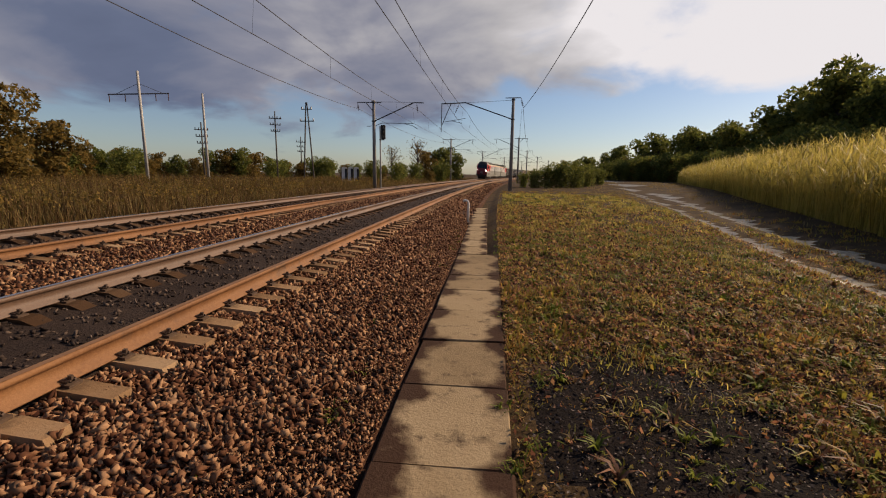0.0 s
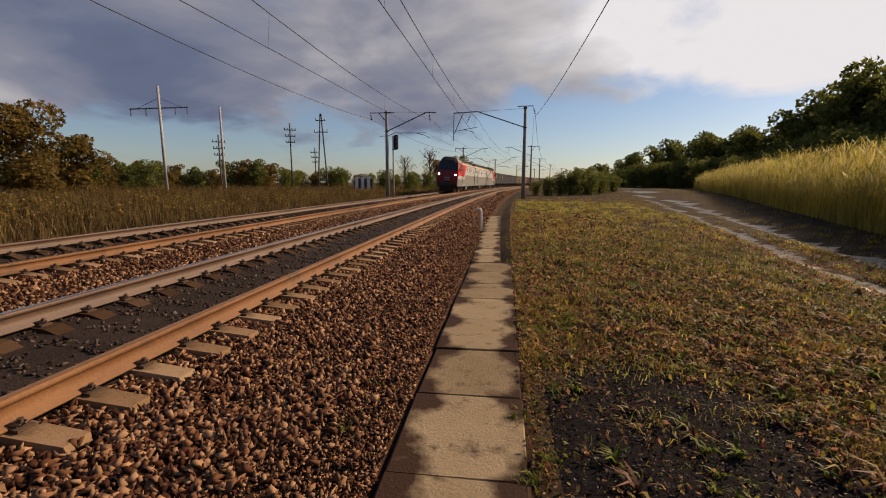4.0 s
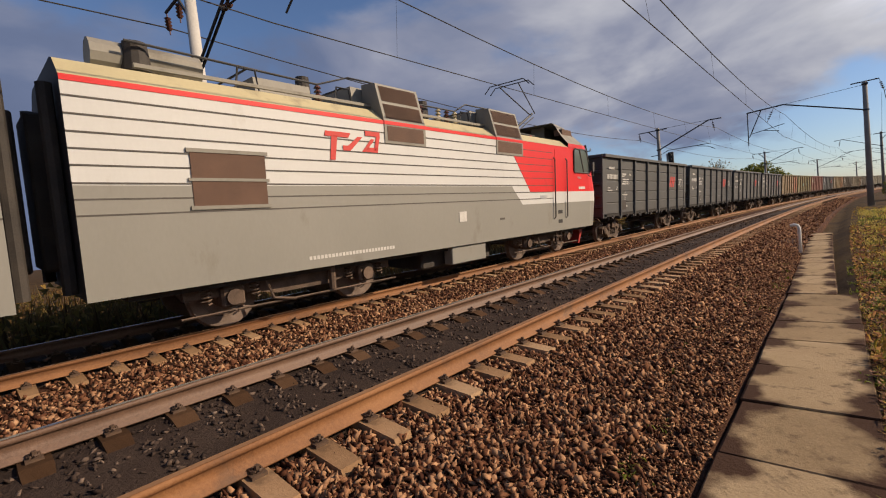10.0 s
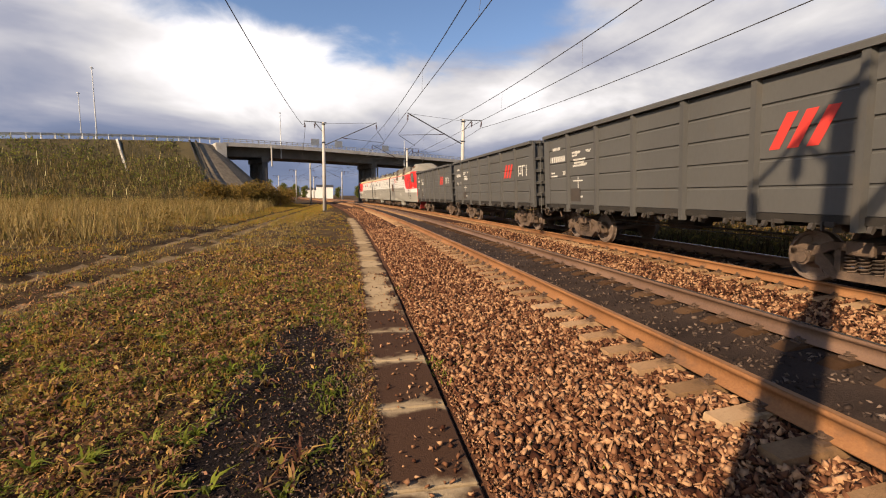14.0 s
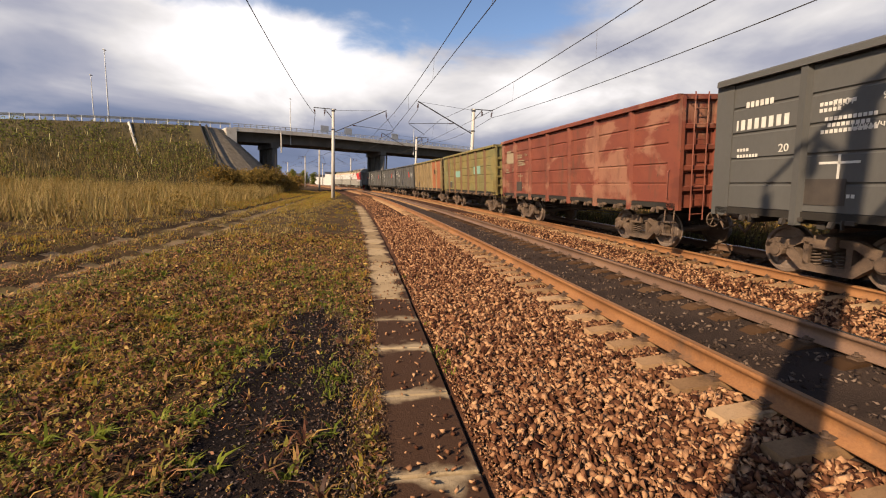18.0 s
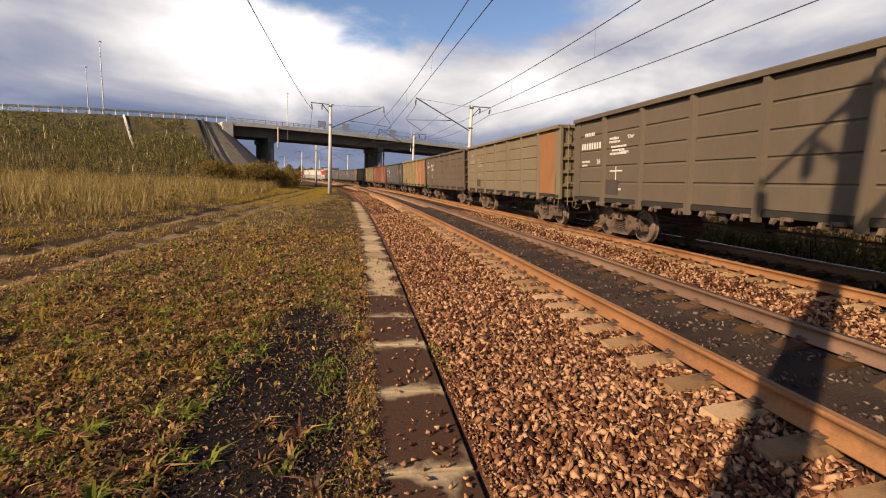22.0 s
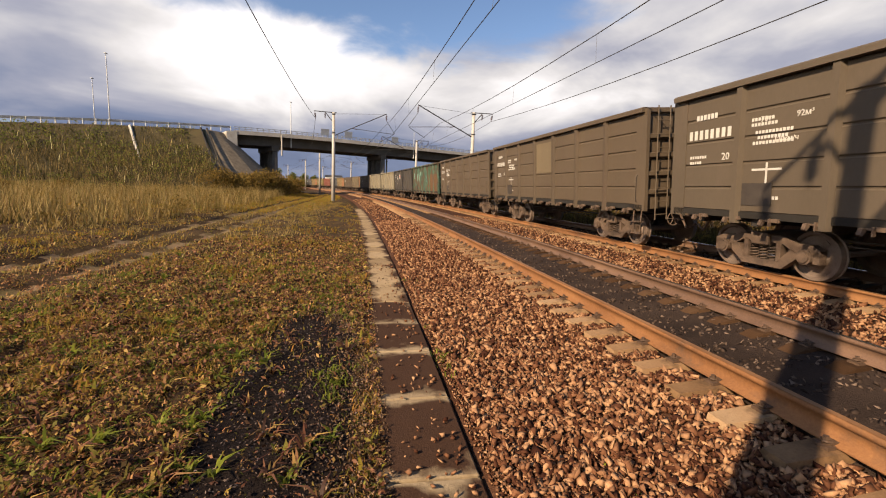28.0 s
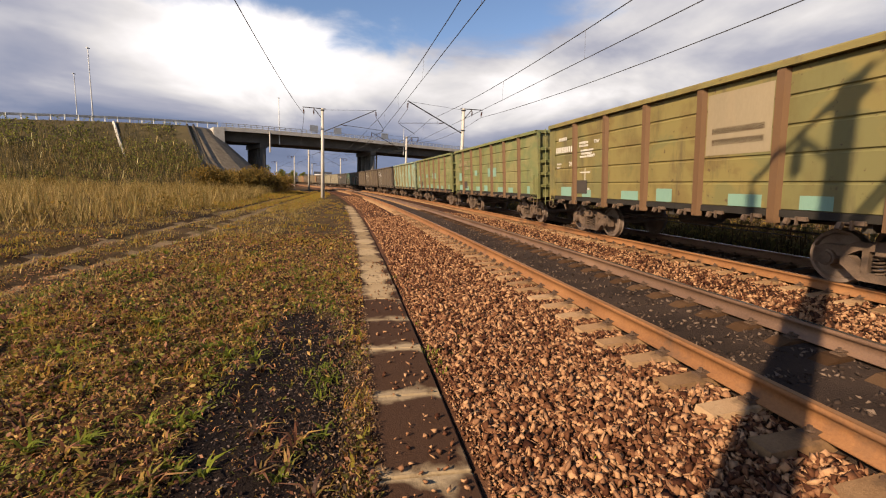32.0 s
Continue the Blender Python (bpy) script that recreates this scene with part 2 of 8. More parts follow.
oil_between_rails(M["sleeper"])
M["clip"] = surface("clip", [(0.05, 0.03, 0.02), (0.10, 0.06, 0.035)], 12, 0.75, 0.2)
M["slab"] = surface("slab", [(0.15, 0.105, 0.058), (0.285, 0.21, 0.122), (0.39, 0.30, 0.185)], 1.4, 0.9, 0.45, fine=38, objvar=0.3, use_pos=True, dirt=((0.10, 0.07, 0.045), 5.0, 0.55, 0.70), spec=0.1)
M["slab_stained"] = surface("slab_stained", [(0.15, 0.11, 0.066), (0.26, 0.20, 0.125), (0.34, 0.27, 0.175)], 1.4, 0.9, 0.45, fine=38, objvar=0.3, use_pos=True, dirt=((0.10, 0.07, 0.045), 5.0, 0.55, 0.70), spec=0.1)


def slab_stain(m, edges):
    """Rusty brown dirt lying on the slabs: washed to the side edges, or over the middle."""
    nt = m.node_tree
    ns, ls = nt.nodes, nt.links
    bs = ns["Principled BSDF"]
    src = bs.inputs["Base Color"].links[0].from_socket
    tc = ns.new("ShaderNodeTexCoord")
    sep = ns.new("ShaderNodeSeparateXYZ")
    ls.new(tc.outputs["Object"], sep.inputs[0])
    nz = ns.new("ShaderNodeTexNoise")
    nz.inputs["Scale"].default_value, nz.inputs["Detail"].default_value = 3.1, 7
    ls.new(ns.new("ShaderNodeNewGeometry").outputs["Position"], nz.inputs["Vector"])

    def mth(op, a, b):
        n = ns.new("ShaderNodeMath")
        n.operation = op
        for i, v in enumerate((a, b)):
            if isinstance(v, (int, float)):
                n.inputs[i].default_value = v
            else:
                ls.new(v, n.inputs[i])
        return n.outputs[0]

    ax, ay = mth("ABSOLUTE", sep.outputs[0], 0), mth("ABSOLUTE", sep.outputs[1], 0)
    if edges:
        f = mth("ADD", mth("MULTIPLY", mth("SUBTRACT", ax, 0.18), 1.3), mth("MULTIPLY", mth("SUBTRACT", ay, 0.40), 0.5))
    else:
        f = mth("SUBTRACT", 0.34, mth("MULTIPLY", mth("POWER", mth("DIVIDE", ay, 0.52), 5.0), 0.34))
    f = mth("ADD", f, nz.outputs["Fac"])
    r = ramp_node(ns, [(0.50, (0, 0, 0)), (0.70, (1, 1, 1))])
    ls.new(f, r.inputs[0])
    mx = ns.new("ShaderNodeMix")
    mx.data_type = "RGBA"
    ls.new(r.outputs[0], mx.inputs["Factor"])
    ls.new(src, mx.inputs["A"])
    mx.inputs["B"].default_value = (0.050, 0.027, 0.017, 1)
    ls.new(mx.outputs["Result"], bs.inputs["Base Color"])


slab_stain(M["slab"], True)
slab_stain(M["slab_stained"], False)
M["concrete"] = surface("concrete", [(0.29, 0.277, 0.25), (0.39, 0.375, 0.345), (0.47, 0.455, 0.425)], 0.6, 0.85, 0.15, fine=22, dirt=((0.22, 0.20, 0.175), 0.35, 0.55, 0.75))
# Concrete under the bridge deck, with the shade there put into its colour
M["concrete_shade"] = surface("concrete_shade", [(0.045, 0.042, 0.038), (0.085, 0.08, 0.073), (0.13, 0.122, 0.112)], 0.35, 0.9, 0.2, fine=14)
M["concrete_dark"] = surface("concrete_dark", [(0.15, 0.14, 0.125), (0.23, 0.215, 0.195), (0.30, 0.28, 0.255)], 0.35, 0.9, 0.2, fine=14)
M["steel_dark"] = surface("steel_dark", [(0.035, 0.035, 0.037), (0.07, 0.07, 0.072)], 3, 0.6, 0.1, metal=0.3)
M["galvanised"] = surface("galvanised", [(0.33, 0.34, 0.35), (0.48, 0.49, 0.50)], 3, 0.5, 0.1, metal=0.6)
M["wire"] = surface("wire", [(0.03, 0.028, 0.026), (0.06, 0.055, 0.05)], 3, 0.6, 0.0, metal=0.3)
M["wood_pole"] = surface("wood_pole", [(0.06, 0.05, 0.04), (0.13, 0.11, 0.09)], 2, 0.9, 0.3, stretch=(6, 6, 0.6))
M["insulator"] = surface("insulator", [(0.07, 0.03, 0.022), (0.11, 0.05, 0.035)], 3, 0.25, 0.0)
M["insulator_pale"] = surface("insulator_pale", [(0.42, 0.36, 0.22), (0.52, 0.46, 0.30)], 3, 0.25, 0.0)
M["white_paint"] = surface("white_paint", [(0.62, 0.61, 0.57), (0.78, 0.77, 0.74)], 2, 0.7, 0.1, dirt=((0.35, 0.31, 0.25), 2.5, 0.55, 0.75))
M["black_paint"] = surface("black_paint", [(0.015, 0.015, 0.016), (0.035, 0.034, 0.033)], 2, 0.7, 0.1)

# ---------------------------------------------------------------- mesh helpers


def link_mesh(name, me, material, parent=None, label="", smooth=False):
    ob = new(name, me)
    if material is not None:
        for mt in (material if isinstance(material, (list, tuple)) else [material]):
            me.materials.append(mt)
    if smooth and len(me.polygons):
        me.polygons.foreach_set("use_smooth", np.ones(len(me.polygons), dtype=bool))
    if parent is not None:
        ob.parent = parent
    if label:
        tagged(ob, label)
    return ob


def part(name, bm, material, parent=None, label="", smooth=False):
    me = bpy.data.meshes.new(name)
    bm.normal_update()
    bm.to_mesh(me)
    bm.free()
    return link_mesh(name, me, material, parent, label, smooth)


def fast_mesh(name, verts, faces, mats=None):
    """A mesh from arrays: verts (N, 3), faces (M, 3 or 4)."""
    verts, faces = np.asarray(verts, np.float32), np.asarray(faces, np.int32)
    me = bpy.data.meshes.new(name)
    me.vertices.add(len(verts))
    me.vertices.foreach_set("co", verts.ravel())
    me.loops.add(faces.size)
    me.loops.foreach_set("vertex_index", faces.ravel())
    me.polygons.add(len(faces))
    k = faces.shape[1]
    me.polygons.foreach_set("loop_start", np.arange(0, faces.size, k, dtype=np.int32))
    if mats is not None:
        me.polygons.foreach_set("material_index", np.asarray(mats, np.int32))
    me.update(calc_edges=True)
    return me


def box(bm, x0, x1, y0, y1, z0, z1, bevel=0.0, m=None):
    v = [bm.verts.new((x, y, z)) for z in (z0, z1) for y in (y0, y1) for x in (x0, x1)]
    fs = [(0, 2, 3, 1), (4, 5, 7, 6), (0, 1, 5, 4), (2, 6, 7, 3), (0, 4, 6, 2), (1, 3, 7, 5)]
    faces = [bm.faces.new([v[i] for i in f]) for f in fs]
    if bevel:
        es = list({e for f in faces for e in f.edges})
        r = bmesh.ops.bevel(bm, geom=es, offset=bevel, segments=1, affect="EDGES")
        v = list({vv for f in r["faces"] for vv in f.verts} | {vv for vv in v if vv.is_valid})
    if m is not None:
        bmesh.ops.transform(bm, matrix=m, verts=v)
    return v


def tube(bm, points, r, n=8, caps=True, r_end=None):
    """A round bar along points."""
    pts = [Vector(p) for p in points]
    rings = []
    for i, p in enumerate(pts):
        d = (pts[min(i + 1, len(pts) - 1)] - pts[max(i - 1, 0)]).normalized()
        a = d.cross(Vector((0, 0, 1)) if abs(d.z) < 0.9 else Vector((1, 0, 0))).normalized()
        b = d.cross(a)
        rad = r if r_end is None else r + (r_end - r) * i / (len(pts) - 1)
        rings.append([bm.verts.new(p + a * math.cos(2 * math.pi * k / n) * rad + b * math.sin(2 * math.pi * k / n) * rad) for k in range(n)])
    for r0, r1 in zip(rings, rings[1:]):
        for k in range(n):
            bm.faces.new((r0[k], r0[(k + 1) % n], r1[(k + 1) % n], r1[k]))
    if caps:
        bm.faces.new(rings[0][::-1]), bm.faces.new(rings[-1])


def prism(bm, profile, axis, a, b):
    """A closed outline (list of 2D points) swept from a to b along an axis: 'x', 'y' or 'z'."""
    def place(p, t):
        return {"x": (t, p[0], p[1]), "y": (p[0], t, p[1]), "z": (p[0], p[1], t)}[axis]
    r0 = [bm.verts.new(place(p, a)) for p in profile]
    r1 = [bm.verts.new(place(p, b)) for p in profile]
    n = len(profile)
    for k in range(n):
        bm.faces.new((r0[k], r0[(k + 1) % n], r1[(k + 1) % n], r1[k]))
    bm.faces.new(r0[::-1]), bm.faces.new(r1)
    bmesh.ops.recalc_face_normals(bm, faces=list(bm.faces))


def empty_thing(name, m=None):
    ob = new(name)
    ob.empty_display_size = 0.3
    if m is not None:
        ob.matrix_basis = m
    return ob


# ---------------------------------------------------------------- the line of the track
# s runs along the near rail, growing the way the train comes from; off grows away from the path.
S_MIN, S_MAX, DS = -420.0, 620.0, 0.5


def curvature(s):
    return 1 / 1062 if s > 0 else 1 / 666 if s > -185 else 0.0


def lay_line():
    tab = {}
    for way in (1, -1):
        x, y, a, s = -3.147, 0.0, 0.0, 0.0
        tab[0.0] = (x, y, a)
        while S_MIN < s < S_MAX:
            k = curvature(s + way * DS / 2)
            mid = a + k * way * DS / 2
            x += math.sin(mid) * way * DS
            y += math.cos(mid) * way * DS
            a += k * way * DS
            s += way * DS
            tab[round(s, 3)] = (x, y, a)
    ks = sorted(tab)
    return np.array(ks), np.array([tab[k] for k in ks])


LINE_S, LINE = lay_line()
TRACK2 = 5.20      # from the near rail of one track to that of the other
GAUGE = 1.595
CANT = 0.12
LEVEL2 = 0.0      # height of the far track's near rail


def track_point(s, off, z=0.0):
    """World place and heading at s, off metres outward of the near rail, z above it."""
    i = min(max((s - LINE_S[0]) / DS, 0), len(LINE_S) - 1.001)
    j, f = int(i), i - int(i)
    x, y, a = LINE[j] * (1 - f) + LINE[j + 1] * f
    return Vector((x - math.cos(a) * off, y + math.sin(a) * off, z)), a


def track_frame(s, off, z=0.0, roll=0.0):
    """Pose with +y along the growing s, x towards the path side, leaning to the path by roll degrees."""
    p, a = track_point(s, off, z)
    return Matrix.Translation(p) @ Matrix.Rotation(-a, 4, "Z") @ Matrix.Rotation(radians(roll), 4, "Y")


def line_grid(s_list, offs):
    """World x, y arrays for all pairs of s and off."""
    s = np.asarray(s_list, float)
    x = np.interp(s, LINE_S, LINE[:, 0])
    y = np.interp(s, LINE_S, LINE[:, 1])
    a = np.interp(s, LINE_S, LINE[:, 2])
    o = np.asarray(offs, float)
    return x[:, None] - np.cos(a)[:, None] * o[None], y[:, None] + np.sin(a)[:, None] * o[None]


CANT_DEG = math.degrees(math.atan(CANT / GAUGE))

# ---------------------------------------------------------------- ground


def smooth01(t):
    t = np.clip(t, 0, 1)
    return t * t * (3 - 2 * t)


def line_x(y):
    """x of the near rail at y."""
    return np.interp(y, LINE[:, 1], LINE[:, 0])


def line_s(y):
    return np.interp(y, LINE[:, 1], LINE_S)


def bump_field(x, y, size, seed):
    """Cheap smooth unevenness from a few sines."""
    r = np.random.RandomState(seed)
    z = np.zeros_like(x)
    for _ in range(6):
        a, ph, k = r.uniform(0, 6.28), r.uniform(0, 6.28), r.uniform(0.6, 1.7) / size
        z += np.sin((x * math.cos(a) + y * math.sin(a)) * k * 2 * math.pi + ph)
    return z / 6


def road_line(y):
    """x of the middle of the dirt road on the field side."""
    return np.interp(y, [-60, -43, -30, -16, -8, 0, 7, 11, 27, 60, 110, 200], [7.6, 7.4, 7.0, 6.6, 6.9, 7.2, 7.7, 8.3, 12.2, 19.5, 31, 50])


def overgrown(y):
    """How far the soil has crept over the slabs' edge towards the bridge."""
    return 0.30 * smooth01((-y - 0.3) / 1.0)


def ground_z(x, y):
    x, y = np.asarray(x, float), np.asarray(y, float)
    d = x - line_x(np.clip(y, LINE[0, 1], LINE[-1, 1]))      # to the field side of the near rail
    # field side
    z = -0.42 + 0.05 * bump_field(x, y, 1.7, 3) * smooth01((d - 3.6) / 1.0) + 0.045 * bump_field(x, y, 0.5, 4) * smooth01((d - 3.5) / 0.5)
    rd = np.abs(x - road_line(y))
    ruts = np.exp(-((rd - 0.85) / 0.33) ** 2) * 0.10
    z -= (0.16 * np.exp(-(rd / 2.2) ** 2) + ruts) * smooth01((d - 5) / 2)
    hill = smooth01((x - 30 - 0.10 * np.abs(y)) / 80) * 7.5 * smooth01((y + 20) / 60)
    z += hill
    field = smooth01((x - 11) / 14) * smooth01((y + 2) / 14) * 0.55
    z += field
    # far side of the line: bank down, then flat
    far = -0.25 - 0.40 * smooth01((-d - 8.6) / 2.4) + 0.10 * bump_field(x, y, 6.0, 7) * smooth01((-d - 11) / 4) + 0.9 * smooth01((-d - 30) / 40)
    mid = np.full_like(z, -0.62)
    d2 = d + overgrown(y)
    z = np.where(d2 > 3.40, z, np.where(d < -8.4, far, mid))
    t = smooth01((d2 - 2.90) / 0.5)
    z = np.where((d2 > 2.90) & (d2 <= 3.40), -0.62 + 0.2 * t, z)
    t2 = smooth01((-d - 7.6) / 0.8)
    z = np.where((d < -7.6) & (d >= -8.4), -0.62 + 0.37 * t2, z)
    return z


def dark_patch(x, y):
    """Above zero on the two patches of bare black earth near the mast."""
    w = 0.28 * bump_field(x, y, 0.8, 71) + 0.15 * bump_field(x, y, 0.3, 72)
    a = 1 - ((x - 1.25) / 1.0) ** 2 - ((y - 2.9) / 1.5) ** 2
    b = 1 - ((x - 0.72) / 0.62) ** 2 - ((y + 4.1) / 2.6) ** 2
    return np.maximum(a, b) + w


def axis_steps(near, fine, far, grow=1.18):
    v, step = [0.0], fine
    while v[-1] < far:
        if v[-1] > near:
            step *= grow
        v.append(v[-1] + step)
    v = np.array(v)
    return np.concatenate([-v[:0:-1], v])


def build_ground():
    gx, gy = axis_steps(13, 0.22, 2600), axis_steps(16, 0.26, 2600)
    X, Y = np.meshgrid(gx, gy)
    Z = ground_z(X, Y)
    V = np.stack([X, Y, Z], -1).reshape(-1, 3)
    n, m = X.shape
    i = np.arange(n * m).reshape(n, m)
    F = np.stack([i[:-1, :-1], i[:-1, 1:], i[1:, 1:], i[1:, :-1]], -1).reshape(-1, 4)
    cx = X[:-1, :-1].ravel()
    cy = Y[:-1, :-1].ravel()
    d = np.abs(cx - road_line(cy) + 0.1)
    mats = ((np.abs(d - 0.85) < 0.22 + 0.34 * bump_field(cx, cy, 1.5, 61)) & (cy < 130) & (cy > -60) & (cx - line_x(cy) > 5)).astype(int)
    mats[(mats == 1) & (cy < 2)] = 3
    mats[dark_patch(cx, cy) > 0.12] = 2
    me = fast_mesh("ground", V, F, mats)
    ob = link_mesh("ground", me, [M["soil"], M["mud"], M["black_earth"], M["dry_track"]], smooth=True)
    tagged(ob, "uneven dry earth under short autumn grass beside the railway", "ground", kind="structure")


M["mud"] = surface("mud", [(0.05, 0.036, 0.023), (0.10, 0.072, 0.044), (0.16, 0.12, 0.075)], 0.8, 0.42, 0.6, fine=14, use_pos=True, spec=0.3, rough_var=0.38, dirt=((0.09, 0.075, 0.03), 0.9, 0.42, 0.54))
M["dry_track"] = surface("dry_track", [(0.11, 0.075, 0.042), (0.19, 0.135, 0.08), (0.28, 0.21, 0.13)], 0.9, 0.9, 0.8, fine=30, use_pos=True, spec=0.08, dirt=((0.11, 0.082, 0.035), 0.9, 0.46, 0.56))
build_ground()


# ---------------------------------------------------------------- ballast bed, rails, sleepers
def strip_mesh(name, s_list, profile, material, label, category, closed=False):
    """A band along the line: profile is a list of (off, z)."""
    P = np.asarray(profile, float)
    x, y = line_grid(s_list, P[:, 0])
    z = np.broadcast_to(P[:, 1], x.shape)
    V = np.stack([x, y, z], -1).reshape(-1, 3)
    n, m = x.shape
    i = np.arange(n * m).reshape(n, m)
    if closed:
        j = np.concatenate([i, i[:, :1]], 1)
    else:
        j = i
    F = np.stack([j[:-1, :-1], j[1:, :-1], j[1:, 1:], j[:-1, 1:]], -1).reshape(-1, 4)
    return fast_mesh(name, V, F)


S_BED = np.concatenate([np.arange(-400, -60, 4.0), np.arange(-60, 60, 1.0), np.arange(60, 600, 4.0)])
BED_NEAR = [(-2.50, -0.62), (-2.475, -0.44), (-1.9, -0.415), (-1.3, -0.38), (-0.85, -0.335), (-0.60, -0.30), (-0.1, -0.28)]
BED_IN = [(-0.1, -0.285), (0.1, -0.215), (0.45, -0.18), (0.8, -0.165), (1.15, -0.145), (1.5, -0.10), (1.7, -0.11)]
BED_MID = [(1.7, -0.11), (2.25, -0.10), (2.9, -0.205), (4.0, -0.275), (4.55, -0.285), (5.1, -0.26)]
BED_IN2 = [(5.1, -0.26), (6.0, -0.19), (6.9, -0.115)]
BED_FAR = [(6.9, -0.115), (7.35, -0.09), (8.0, -0.2), (9.4, -0.75)]
for nm, prof, mt, lb in (("track_bed", BED_NEAR, "ballast_bed", "reddish-brown crushed stone shoulder beside the track"), ("track_bed", BED_IN, "oily_bed", "dark oil-stained ballast between the rails"),
                         ("track_bed", BED_MID, "ballast_bed", "reddish-brown crushed stone between the two tracks"), ("track_bed", BED_IN2, "oily_bed", "dark oil-stained ballast between the rails"),
                         ("track_bed", BED_FAR, "ballast_bed", "crushed stone shoulder on the far side of the line")):
    tagged(link_mesh(nm, strip_mesh(nm, S_BED, prof, None, "", ""), M[mt]), lb, "track bed", kind="structure")

RAIL_W = [(-0.075, -0.18), (-0.075, -0.168), (-0.012, -0.145), (-0.009, -0.05), (-0.036, -0.04), (-0.037, -0.008), (-0.028, 0.0),
          (0.028, 0.0), (0.037, -0.008), (0.036, -0.04), (0.009, -0.05), (0.012, -0.145), (0.075, -0.168), (0.075, -0.18)]


def build_rail(off, z, lean, sides, label):
    """One running rail: foot and web, and the polished head as a part."""
    c, sn = math.cos(lean), math.sin(lean)
    prof = [(off - 0.037 + (px * c + pz * sn), z + (-px * -sn + pz * c)) for px, pz in RAIL_W]
    s_list = np.concatenate([np.arange(-400, -60, 4.0), np.arange(-60, 60, 1.0), np.arange(60, 600, 4.0)])
    rail = tagged(link_mesh("rail", strip_mesh("rail", s_list, prof, None, "", "", closed=True), sides), label, "rail", "rails of the line", "structure")
    top = [(off - 0.037 + px, z + 0.003) for px in (-0.029, 0.0, 0.029)]
    link_mesh("running_surface", strip_mesh("running_surface", s_list, top, None, "", ""), M["rail_head"] if sides is M["rail_dark"] else M["rail_top_rust"], rail, "polished steel running surface of the rail" if sides is M["rail_dark"] else "rusty running surface of the rail")


lean = math.radians(CANT_DEG)
build_rail(0.0, 0.0, lean, M["rail_rust"], "orange-rusted steel rail with a worn head, nearest the path")
build_rail(GAUGE, CANT, lean, M["rail_dark"], "dark steel rail with a polished bright head")
build_rail(TRACK2, LEVEL2, lean, M["rail_rust"], "rusty steel rail of the far track")
build_rail(TRACK2 + GAUGE, LEVEL2 + CANT + 0.02, lean, M["rail_dark"], "dark steel rail of the far track with a bright head")


def sleeper_bm():
    """Pre-stressed concrete sleeper, 2.7 m, dipped in the middle, x across the track."""
    bm = bmesh.new()
    st = [(-1.35, 0.115, 0.085, 0.15), (-1.33, 0.12, 0.09, 0.20), (-0.55, 0.13, 0.10, 0.215), (-0.35, 0.12, 0.09, 0.15), (0.35, 0.12, 0.09, 0.15), (0.55, 0.13, 0.10, 0.215), (1.33, 0.12, 0.09, 0.20), (1.35, 0.115, 0.085, 0.15)]
    rings = []
    for x, wb, wt, h in st:
        rings.append([bm.verts.new(p) for p in ((x, -wb, -0.02), (x, wb, -0.02), (x, wt, h), (x, -wt, h))])
    for a, b in zip(rings, rings[1:]):
        for k in range(4):
            bm.faces.new((a[k], a[(k + 1) % 4], b[(k + 1) % 4], b[k]))
    bm.faces.new(rings[0][::-1]), bm.faces.new(rings[-1])
    bmesh.ops.recalc_face_normals(bm, faces=list(bm.faces))
    return bm


def clip_bm():
    """Rail fastening: pad plate, two bolted clamps."""
    bm = bmesh.new()
    for sx in (-1, 1):
        box(bm, sx * 0.125 - 0.045, sx * 0.125 + 0.045, -0.055, 0.055, 0.205, 0.232)
        box(bm, sx * 0.095 - 0.03, sx * 0.095 + 0.03, -0.042, 0.042, 0.228, 0.252)
        tube(bm, [(sx * 0.125, 0, 0.225), (sx * 0.125, 0, 0.285)], 0.019, 6)
        tube(bm, [(sx * 0.125 + 0.03 * math.cos(a), 0.03 * math.sin(a), 0.252) for a in np.linspace(0, 5.6, 7)], 0.009, 4)
    return bm


def build_sleepers():
    proto = sleeper_bm()
    me = bpy.data.meshes.new("sleeper")
    proto.to_mesh(me)
    proto.free()
    me.materials.append(M["sleeper"])
    cb = clip_bm()
    mc = bpy.data.meshes.new("fastening")
    cb.to_mesh(mc)
    cb.free()
    mc.materials.append(M["clip"])
    base_v = np.array([v.co for v in me.vertices])
    base_f = [list(p.vertices) for p in me.polygons]
    quads = np.array([f for f in base_f if len(f) == 4])
    for t, (off, z) in enumerate(((0.0, 0.0), (TRACK2, LEVEL2))):
        bed = tagged(empty_thing("track"), ("near" if t == 0 else "far") + " railway track of concrete sleepers in ballast", "railway track", kind="structure")
        far_v, far_f = [], []
        for i in range(-440, 800):
            s = i * 0.4965 + 0.22 + 0.2 * t
            m = track_frame(s, off + GAUGE / 2 - 0.037, z + CANT / 2, CANT_DEG) @ Matrix.Translation((0, 0, -0.40)) @ Matrix.Rotation(random.uniform(-0.012, 0.012), 4, "Z")
            lim = (-56, 96) if t == 0 else (-46, 62)
            if lim[0] < i < lim[1]:
                ob = new("sleeper", me)
                ob.matrix_basis = m
                ob.parent = bed
                if abs(s) < 14:
                    for sx in (GAUGE / 2, -GAUGE / 2):
                        c = new("fastening", mc)
                        c.matrix_basis = Matrix.Translation((sx, 0, 0))
                        c.parent = ob
            elif -180 < s < 280:
                R = np.array(m)
                far_f.append(quads + len(far_v) * len(base_v))
                far_v.append(base_v @ R[:3, :3].T + R[:3, 3])
        tagged(link_mesh("distant_sleepers", fast_mesh("distant_sleepers", np.concatenate(far_v), np.concatenate(far_f)), M["sleeper"], bed), kind="stuff")


build_sleepers()


